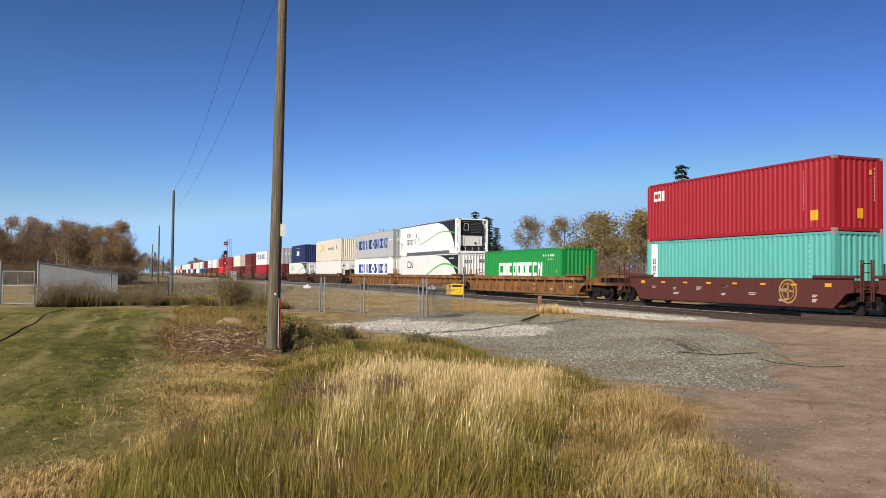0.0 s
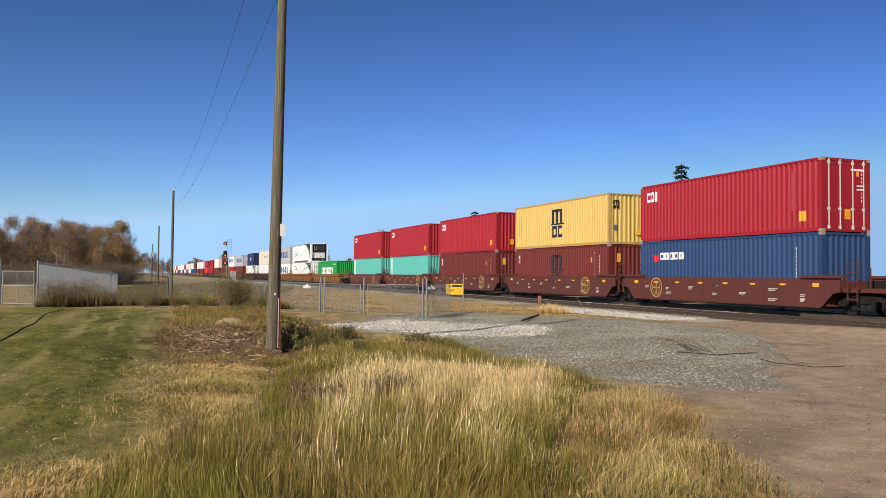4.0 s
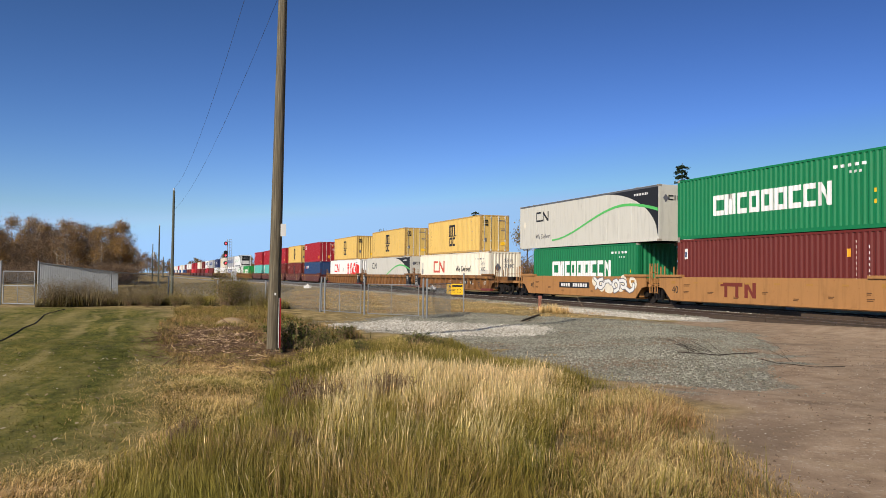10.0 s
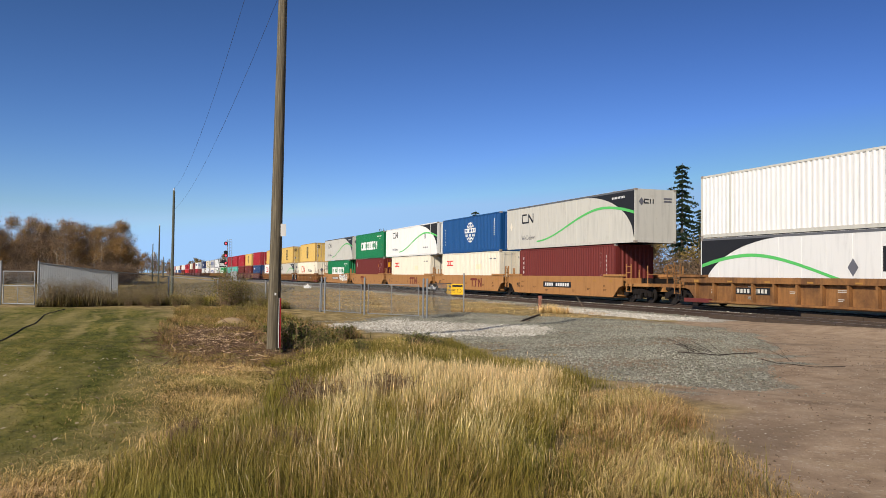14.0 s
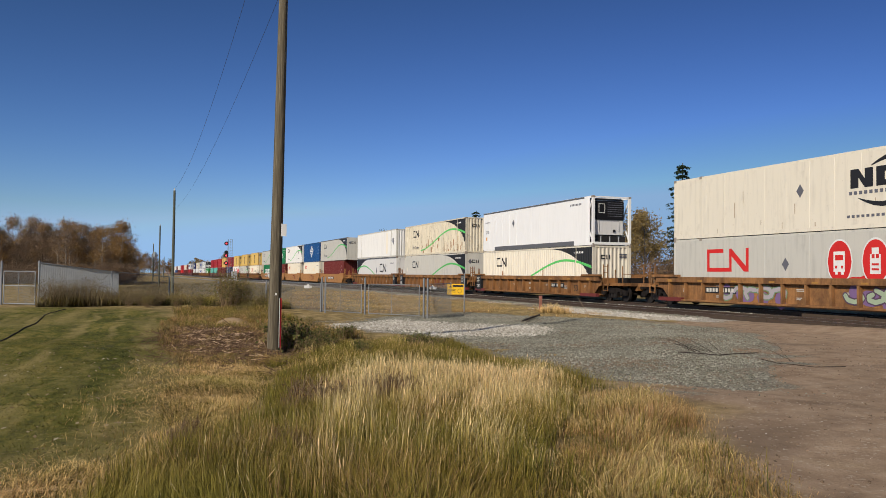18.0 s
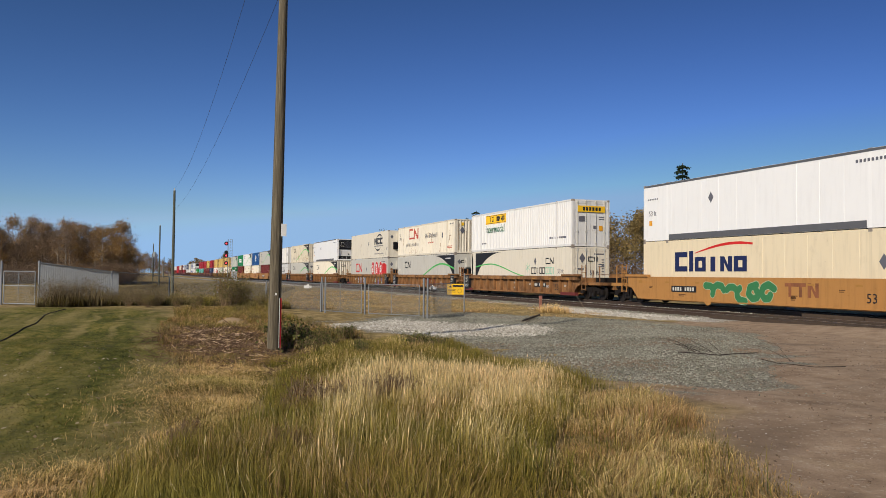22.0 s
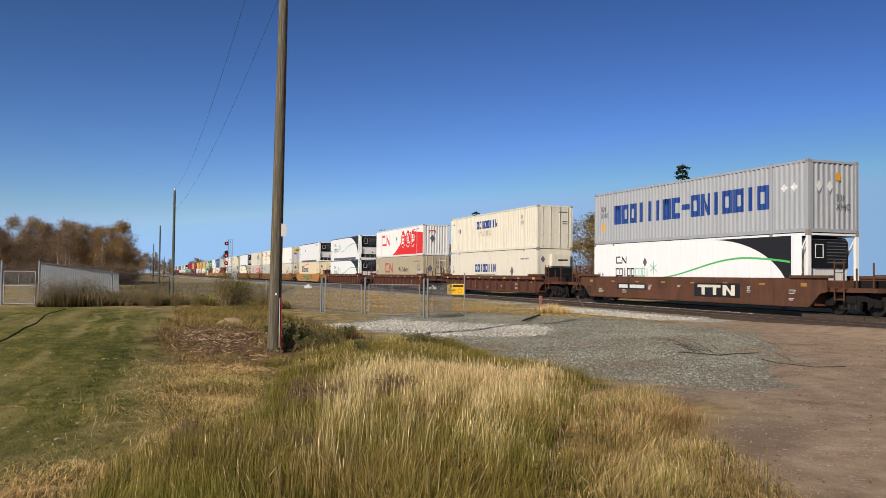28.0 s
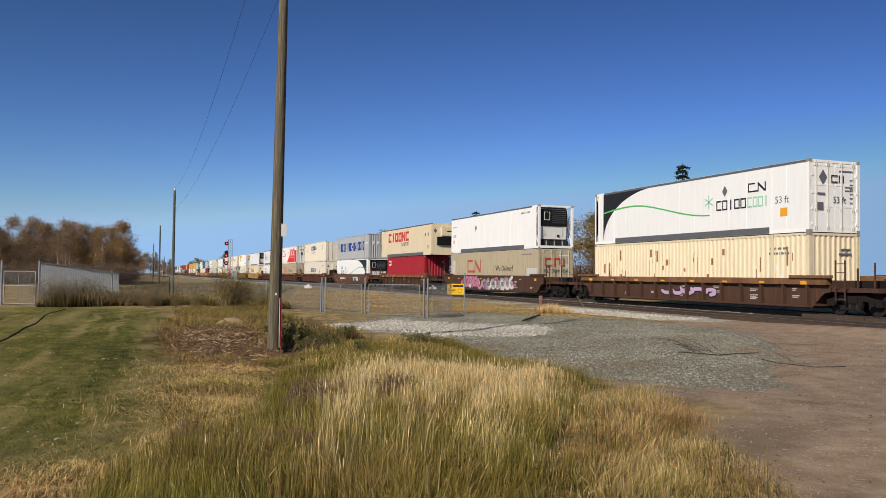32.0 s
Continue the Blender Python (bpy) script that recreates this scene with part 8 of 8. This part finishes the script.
def warning_sign():
    o = thing("warning_sign", "yellow warning sign with black bars on a steel post", "sign", pose(-32.9, 13.1, GROUND))
    part("post", Shape().tube((0, 0, -0.3), (0, 0, 1.68), 0.032, k=8), GALV, o)
    face = look((0, 0, 0), (-32.9, 13.1, 0))
    a = math.degrees(math.atan2(13.1, -32.9)) - 90
    b = part("board", Shape().box(-0.74, -0.02, -0.015, 0.0, 0.76, 1.22), SIGN, o, "yellow sign board", at=pose(0, 0, 0, 0, 0, a))
    part("black_band", Shape().box(-0.72, -0.04, -0.02, -0.015, 1.06, 1.2), SIGN, b)
    part("triangle", Shape().prism([(-0.66, 1.07), (-0.54, 1.07), (-0.6, 1.19)], -0.024, -0.02), BLACK, b)
    s = Shape().box(-0.5, -0.06, -0.024, -0.02, 1.09, 1.17)
    part("header_bar", s, BLACK, b)
    part("text_bars", Shape().box(-0.7, -0.36, -0.02, -0.015, 0.98, 1.0).box(-0.7, -0.4, -0.02, -0.015, 0.93, 0.95).box(-0.7, -0.36, -0.02, -0.015, 0.86, 0.88), BLACK, b)
    ring = Shape()
    for i in range(16):
        t0, t1 = 2 * math.pi * i / 16, 2 * math.pi * (i + 1) / 16
        ring.beam((-0.2 + 0.09 * math.cos(t0), -0.018, 0.92 + 0.09 * math.sin(t0)), (-0.2 + 0.09 * math.cos(t1), -0.018, 0.92 + 0.09 * math.sin(t1)), 0.014)
    part("ring_mark", ring, BLACK, b)


warning_sign()


def stake():
    o = thing("marker_stake", "rusty red marker stake in the gravel", "stake", pose(-32.4, 16.5, GROUND, 0, 2))
    part("shaft", Shape().box(-0.05, 0.05, -0.05, 0.05, -0.2, 0.72), paint("rusty_stake", (0.3, 0.13, 0.09), 0.7, 0.8, 0.4), o)
    part("cap", Shape().box(-0.056, 0.056, -0.056, 0.056, 0.6, 0.73), paint("faded_red_stake", (0.4, 0.16, 0.12), 0.5, 0.7, 0.2), o)
    p = thing("leaning_rod", "thin pale rod leaning out of the ballast", "rod", pose(-31.0, 18.0, GROUND))
    part("rod", Shape().tube((0, 0.15, -0.1), (-0.4, -0.25, 0.75), 0.014, 0.01, 6), plain("dry_cane", (0.34, 0.25, 0.17), 0.8), p)
    b = thing("dark_plank", "dark weathered plank lying on the gravel", "plank", pose(-27.0, 13.4, GROUND + 0.08, 4, 0, 146))
    part("board", Shape().box(-2.3, 2.3, -0.03, 0.03, -0.03, 0.02), TIE, b)


stake()


def signal_mast():
    """A railway signal: three heads with hoods, a ladder and a foot."""
    X, Y = -170.0, 16.35
    o = thing("railway_signal", "railway signal mast with three dark round heads showing red", "railway signal", pose(X, Y, GROUND))
    part("mast", Shape().tube((0, 0, -0.3), (0, 0, 8.4), 0.09, 0.07, 10), GALV, o)
    part("foot", Shape().box(-0.35, 0.35, -0.35, 0.35, -0.2, 0.35), plain("concrete", (0.4, 0.38, 0.35), 0.9), o)
    red = glow("red_signal_lens", (1.0, 0.06, 0.08), 3.0)
    face = -math.degrees(math.atan2(1, 6))
    for z, two in ((7.55, False), (5.75, True), (3.6, False)):
        h = part("signal_head", Shape().tube((0.12, -0.35, z), (0.2, -0.35, z), 0.4, k=20), BLACK, o, "black round signal head")
        if two:
            part("lower_disc", Shape().tube((0.12, -0.35, z - 0.62), (0.2, -0.35, z - 0.62), 0.4, k=20), BLACK, h)
        zz = z - 0.62 if two else z
        part("lens", Shape().tube((0.2, -0.35, zz), (0.24, -0.35, zz), 0.17, k=16), red, h, "glowing red lens")
        part("hood", Shape().tube((0.2, -0.35, zz + 0.2), (0.55, -0.35, zz + 0.2), 0.2, 0.16, 10, False), BLACK, h)
        part("bracket", Shape().beam((0.05, -0.35, z), (0.05, 0, z), 0.06), GALV, h)
    s = Shape()
    for y in (0.4, 0.85):
        s.beam((-0.1, y, 0), (-0.1, y, 8.5), 0.05)
    for i in range(26):
        s.beam((-0.1, 0.4, 0.4 + i * 0.32), (-0.1, 0.85, 0.4 + i * 0.32), 0.035)
    for z in (1.0, 4.5, 8.0):
        s.beam((-0.1, 0.62, z), (0, 0, z), 0.05)
    part("ladder", s, GALV, o)
    b = thing("equipment_cabinet", "grey railway equipment cabinet beside the signal", "cabinet", pose(X + 3, Y + 1.0, GROUND))
    part("body", Shape().box(-0.5, 0.5, -0.5, 0.5, 0, 1.9), GREY_METAL, b)
    part("roof", Shape().box(-0.56, 0.56, -0.56, 0.56, 1.9, 1.97), GREY_METAL, b)


signal_mast()


def crossing_signal():
    o = thing("crossing_signal", "level crossing signal with white crossbuck and red lamps", "crossing signal", pose(-32.2, 30.0, -0.3))
    part("mast", Shape().tube((0, 0, -0.2), (0, 0, 4.55), 0.06, k=10), GALV, o)
    part("base", Shape().prism([(-0.3, 0), (0.3, 0), (0.1, 0.5), (-0.1, 0.5)], -0.25, 0.25), GALV, o)
    a = 43.0
    # white boards with their shade put into the colour as grey
    cb = part("crossbuck", Shape().box(-0.61, 0.61, -0.1, -0.08, -0.1, 0.1), plain("shade_grey_board", (0.42, 0.4, 0.35), 0.6, 0, 0.2, 6), o, "white crossbuck board, greyed for shade", at=pose(0, 0, 3.75, 0, 0, a) @ pose(0, 0, 0, 0, 48, 0))
    part("crossbuck", Shape().box(-0.61, 0.61, -0.13, -0.11, -0.1, 0.1), plain("shade_grey_board", (0.42, 0.4, 0.35), 0.6), o, "white crossbuck board, greyed for shade", at=pose(0, 0, 3.75, 0, 0, a) @ pose(0, 0, 0, 0, -48, 0))
    part("crossarm", Shape().tube((-0.62, 0, 0), (0.62, 0, 0), 0.035, k=8), BLACK, o, at=pose(0, 0, 3.12, 0, 0, a))
    lit = glow("lit_red_lens", (1.0, 0.04, 0.03), 3.5)
    dim = plain("unlit_red_lens", (0.06, 0.012, 0.012), 0.2, 0, 0.1)
    for sx, mt in ((-0.42, lit), (0.42, dim)):
        h = part("lamp", Shape().tube((sx, -0.02, 0), (sx, -0.06, 0), 0.3, k=20), BLACK, o, "round black lamp backing", at=pose(0, 0, 2.86, 0, 0, a))
        part("lens", Shape().tube((sx, -0.06, 0), (sx, -0.1, 0), 0.19 if mt is lit else 0.15, k=16), mt, h, "red lens")
        part("hood", Shape().tube((sx, -0.06, 0.06), (sx, -0.36, 0.1), 0.17, 0.14, 12, False), BLACK, h)
    part("count_plate", Shape().box(-0.28, 0.28, -0.1, -0.08, 2.2, 2.42), BLACK, o, at=pose(0, 0, 0, 0, 0, a))
    part("junction_box", Shape().box(-0.12, 0.12, -0.1, 0.1, 1.2, 1.7), GALV, o)


crossing_signal()


# ---- loose things on the ground ----
def sheet_fence():
    f = thing("metal_wall", "low grey wall of corrugated metal sheets behind the fence", "metal wall", pose(0, 0, 0))
    a, b = Vector((-52, -5.41, 1.78)), Vector((-53, -1.25, 1.2))
    n = 12
    for i in range(n):
        p, q = a.lerp(b, i / n), a.lerp(b, (i + 1) / n)
        s = Shape()
        m = 6
        for j in range(m):
            u, v = p.lerp(q, j / m), p.lerp(q, (j + 1) / m)
            o0, o1 = (0.003, -0.003) if j % 2 else (-0.003, 0.003)
            s.quad((u.x + o0, u.y, GROUND), (v.x + o1, v.y, GROUND), (v.x + o1, v.y, v.z), (u.x + o0, u.y, u.z))
            s.quad((u.x + o0 - 0.02, u.y, GROUND), (v.x + o1 - 0.02, v.y, GROUND), (v.x + o1 - 0.02, v.y, v.z), (u.x + o0 - 0.02, u.y, u.z))
        part("panel", s, GREY_METAL, f)
    part("cap_rail", Shape().beam(a + Vector((0, 0, 0.02)), b + Vector((0, 0, 0.02)), 0.08), GALV, f)


sheet_fence()


def tag(x, y, z, turn, w, h):
    o = thing("fence_tag", "small white plate hung on the fence wire", "plate", pose(x, y, z, 0, 0, turn), group="white fence plates")
    part("plate", Shape().prism([(-w / 2, 0), (w / 2, 0), (w / 2, h * 0.55), (w * 0.2, h * 0.6), (0, h), (-w * 0.2, h * 0.6), (-w / 2, h * 0.55)], -0.012, 0.0), WHITE, o)
    part("hook", Shape().tube((0, 0.0, h * 0.8), (0, 0.03, h * 0.9), 0.01, k=5), GALV, o)


tag(-34.75, 6.68, 0.72, 79, 0.32, 0.2)
tag(-29.0, 10.27, 0.8, 70, 0.28, 0.17)


def stones():
    """Gravel: loose angular stones, small past picking apart."""
    base = np.array([(1, 0, 0), (-1, 0, 0), (0, 1, 0), (0, -1, 0), (0, 0, 1), (0, 0, -1)], float)
    tri = np.array([(0, 2, 4), (2, 1, 4), (1, 3, 4), (3, 0, 4), (2, 0, 5), (1, 2, 5), (3, 1, 5), (0, 3, 5)])

    def pile(name, pts, lo, hi, material, label):
        n = len(pts)
        r = RNG.uniform(lo, hi, n)
        v = base[None] * RNG.uniform(0.55, 1.25, (n, 6, 1)) + RNG.normal(0, 0.12, (n, 6, 3))
        a = RNG.uniform(0, 2 * math.pi, n)
        ca, sa = np.cos(a)[:, None], np.sin(a)[:, None]
        v = np.stack([v[..., 0] * ca - v[..., 1] * sa, v[..., 0] * sa + v[..., 1] * ca, v[..., 2] * 0.75], -1) * r[:, None, None]
        z = height(pts[:, 0], pts[:, 1])
        v += np.stack([pts[:, 0], pts[:, 1], z + r * 0.25], -1)[:, None]
        f = (np.arange(n)[:, None, None] * 6 + tri[None]).reshape(-1, 3)
        return tagged(new(name, quick_mesh(name, v.reshape(-1, 3), f, material)), label, "gravel", kind="stuff")

    frayed = lambda poly: lambda p: np.clip(inside(poly, p[:, 0], p[:, 1]) / 1.1, 0, 1) * (0.25 + 0.75 * patchy(p, 0.7, 1.5))
    grey = leafy("grey_stones", [(0.0, (0.08, 0.075, 0.058)), (0.5, (0.232, 0.222, 0.173)), (1.0, (0.43, 0.412, 0.335))], 0.9, 0.0)
    pale = leafy("pale_stones", [(0.0, (0.22, 0.19, 0.15)), (0.5, (0.47, 0.43, 0.36)), (1.0, (0.76, 0.72, 0.64))], 0.9, 0.0)
    wide = [(x * 1.12 + 2.0, y * 1.12 - 1.2) for x, y in GRAVEL]
    pile("grey_gravel", scatter(GRAVEL, 38000, frayed(GRAVEL)), 0.009, 0.031, grey, "grey crushed gravel")
    pile("strewn_gravel", scatter(wide, 5000, lambda p: np.clip(inside(wide, p[:, 0], p[:, 1]) / 2.5, 0, 1) * np.clip(-inside(TALL, p[:, 0], p[:, 1]) / 0.3, 0, 1)), 0.008, 0.026, grey, "grey stones strewn over the dirt")
    pile("pale_gravel", scatter(PALE, 10000, frayed(PALE)), 0.015, 0.05, pale, "pale coarse gravel")
    heap = [(-36, 17.6), (-26, 17.8), (-25, 19.4), (-37, 19.4)]
    pile("pale_ballast_heap", scatter(heap, 5000), 0.02, 0.06, pale, "pale ballast spilled beside the track")
    bed = [(-75, 22.6), (-26, 22.7), (-26, 24.6), (-75, 24.6)]
    pile("ballast", scatter(bed, 7000), 0.02, 0.05, pale, "pale ballast between the tracks")
    # near-black stones deepen the shade under the train by their colour
    shaded = leafy("shade_dark_stones", [(0.0, (0.02, 0.018, 0.015)), (0.5, (0.05, 0.044, 0.037)), (1.0, (0.1, 0.09, 0.075))], 0.8, 0.0)
    pile("oily_ballast", scatter([(-75, 24.5), (-26, 24.6), (-26, 27.4), (-75, 27.4)], 9000), 0.03, 0.06, shaded, "ballast under the main track, coloured dark for the train's shade")
    bed2 = [(-75, 19.2), (-26, 19.2), (-26, 22.5), (-75, 22.5)]
    pile("dark_ballast", scatter(bed2, 6000), 0.02, 0.045, grey, "grey ballast of the siding")
    clod = leafy("earth_clods", [(0.0, (0.1, 0.07, 0.048)), (0.5, (0.2, 0.14, 0.095)), (1.0, (0.32, 0.225, 0.155))], 0.95, 0.0)
    pile("earth_clods", scatter(DIRT[:11] + [(-1, 16), (-20, 18)], 4200, lambda p: 0.1 + 0.9 * patchy(p, 0.8, 0.6) ** 2), 0.006, 0.022, clod, "brown clods of earth on the dirt")
    pile("dirt_pebbles", scatter(DIRT[:11] + [(-1, 16), (-20, 18)], 1000), 0.004, 0.011, pale, "scattered pebbles on the dirt")


stones()


def brush_pile():
    """A heap of cut branches, brown with pale ends."""
    o = thing("brush_pile", "heap of cut brown branches with pale broken ends", "brush pile", pose(-20.2, 1.75, float(height(-20.2, 1.75))))
    rs = np.random.RandomState(5)
    dark, paleb = plain("brush_bark", (0.17, 0.105, 0.065), 0.9, 0, 0.5), plain("split_wood", (0.62, 0.44, 0.28), 0.85, 0, 0.3)
    for name, mt, n, r, ln in (("brushwood", dark, 5600, 0.006, 0.22), ("split_wood", paleb, 1000, 0.009, 0.17), ("branchwood", dark, 60, 0.01, 0.6)):
        s = Shape()
        for i in range(n):
            tight = 0.6 if mt is paleb else 1.0
            x, y = rs.normal(-0.9, 2.7) * tight, (rs.uniform(-1, 1) + rs.normal(0, 0.35)) * tight * 1.05
            if math.sin(x * 2.9 + 1.7 * y) * math.sin(y * 4.3 - x) < -0.45:
                continue
            d = min(1.0, math.hypot((x + 0.9) / 5.6, y / 1.7))
            z = 0.15 * (1 - d * d) * rs.uniform(0.1, 1.0) * (0.6 + 0.4 * math.sin(x * 2.3 + y * 4))
            b = rs.uniform(0, 2 * math.pi)
            l = ln * rs.uniform(0.4, 1.3) / 2
            dz = rs.normal(0, 0.3) * l
            s.tube((x - math.cos(b) * l, y - math.sin(b) * l, z - dz + 0.02), (x + math.cos(b) * l, y + math.sin(b) * l, z + dz + 0.02), r * rs.uniform(0.6, 1.3), r * 0.5, 4, False)
        p = part(name, s, mt, o)
        p["kind"] = "stuff"
    m = thing("earth_mound", "low mound of tan sandy earth", "mound", pose(-26.2, 2.7, float(height(-26.2, 2.7))))
    s = Shape()
    k, rings = 20, 5
    for j in range(rings):
        r0, r1 = 1.3 * (1 - j / rings), 1.3 * (1 - (j + 1) / rings)
        h = lambda r: 0.28 * (0.5 + 0.5 * math.cos(math.pi * r / 1.3)) - 0.03
        for i in range(k):
            a, b = 2 * math.pi * i / k, 2 * math.pi * (i + 1) / k
            g = lambda t, r: (r * math.cos(t) * (1 + 0.12 * math.sin(3 * t)), r * math.sin(t) * (0.8 + 0.1 * math.cos(2 * t)), h(r))
            s.quad(g(a, r0), g(b, r0), g(b, r1), g(a, r1))
    part("earth", s, plain("tan_earth", (0.4, 0.28, 0.16), 0.95, 0, 0.3, 6), m, smooth=True)


brush_pile()


DEAD = plain("dead_dark_bark", (0.045, 0.035, 0.028), 0.9, 0, 0.4, 20)


def fallen_branch(pts, r, label, seed, twigs=0):
    z = float(height(pts[0][0], pts[0][1]))
    o = thing("fallen_branch", label, "branch", pose(*pts[0], z), group="fallen branches")
    rs = np.random.RandomState(seed)
    s = Shape()
    loc = [Vector((x - pts[0][0], y - pts[0][1], 0.05 + rs.uniform(0, 0.05))) for x, y in pts]
    for p, q in zip(loc, loc[1:]):
        s.tube(p, q, r, r * 0.8, 6)
    part("stem", s, DEAD, o)
    for i in range(twigs):
        t = Shape()
        base = loc[0].lerp(loc[-1], rs.uniform(0.1, 0.6))
        d = (loc[0] - loc[-1]).normalized()
        e = base + d * rs.uniform(0.3, 0.95) + Vector((rs.normal(0, 0.3), rs.normal(0, 0.15), rs.uniform(0.08, 0.4)))
        mid = base.lerp(e, 0.5) + Vector((rs.normal(0, 0.08), rs.normal(0, 0.08), 0.08))
        t.tube(base, mid, r * 0.5, r * 0.35, 5).tube(mid, e, r * 0.35, r * 0.12, 5)
        part("twig", t, DEAD, o)


fallen_branch([(-14.2, 10.4), (-13.75, 10.6), (-13.55, 10.9), (-13.6, 11.3), (-13.5, 11.8)], 0.013, "dead branch with many twigs lying on gravel", 3, 9)
fallen_branch([(-12.2, 10.75), (-11.7, 10.7), (-11.3, 10.65), (-11.15, 11.0), (-11.07, 11.6)], 0.008, "bare stick lying on the dirt", 6, 2)


def litter():
    """Fallen leaves and bits on the lawn."""
    p = scatter([(-3, -1.2), (-8, 0.2), (-13, 0.3), (-18, 0), (-18, -6), (-6, -3.5)], 700)
    n = len(p)
    c = np.stack([p[:, 0], p[:, 1], height(p[:, 0], p[:, 1]) + 0.045], -1)
    a = RNG.uniform(0, 2 * math.pi, n)
    d = np.stack([np.cos(a), np.sin(a), RNG.normal(0, 0.25, n)], -1)
    e = np.stack([-np.sin(a), np.cos(a), RNG.normal(0, 0.25, n)], -1)
    s = RNG.uniform(0.012, 0.035, n)[:, None]
    v = np.stack([c - d * s, c - e * s * 0.6, c + d * s, c + e * s * 0.6], 1).reshape(-1, 3)
    me = quick_mesh("fallen_leaves", v, np.arange(n)[:, None] * 4 + [0, 1, 2, 3], leafy("dead_leaves", [(0.0, (0.12, 0.08, 0.04)), (0.6, (0.36, 0.27, 0.16)), (1.0, (0.62, 0.55, 0.42))]))
    tagged(new("fallen_leaves", me), "pale dead leaves scattered on the lawn", "leaves", kind="stuff")


litter()


# a thin dark tube added to draw the curved line across the lawn
def hose():
    s = Shape()
    pts = [(-17.0, -2.95), (-20.1, -2.9), (-23.2, -2.9), (-27.6, -3.0), (-32.5, -3.15), (-35.2, -3.1), (-37.5, -2.9)]
    n = 40
    xs = np.linspace(0, 1, n)
    px = np.interp(xs, np.linspace(0, 1, 7), [p[0] for p in pts])
    py = np.interp(xs, np.linspace(0, 1, 7), [p[1] for p in pts])
    pz = height(px, py) + 0.008
    s.rope(list(zip(px, py, pz)), 0.016)
    solid("garden_hose", s, plain("dark_line_brown", (0.05, 0.04, 0.028), 0.85, 0, 0.3), "thin dark line curving over the lawn", "hose")


hose()


def motions():
    """The train draws away along the main track, gaining a little speed."""
    for ob, s, z in MOVERS:
        walk(ob, [(2.0 * i, pose(s - d, TRACK_Y, z)) for i, d in enumerate(DIST)])


motions()
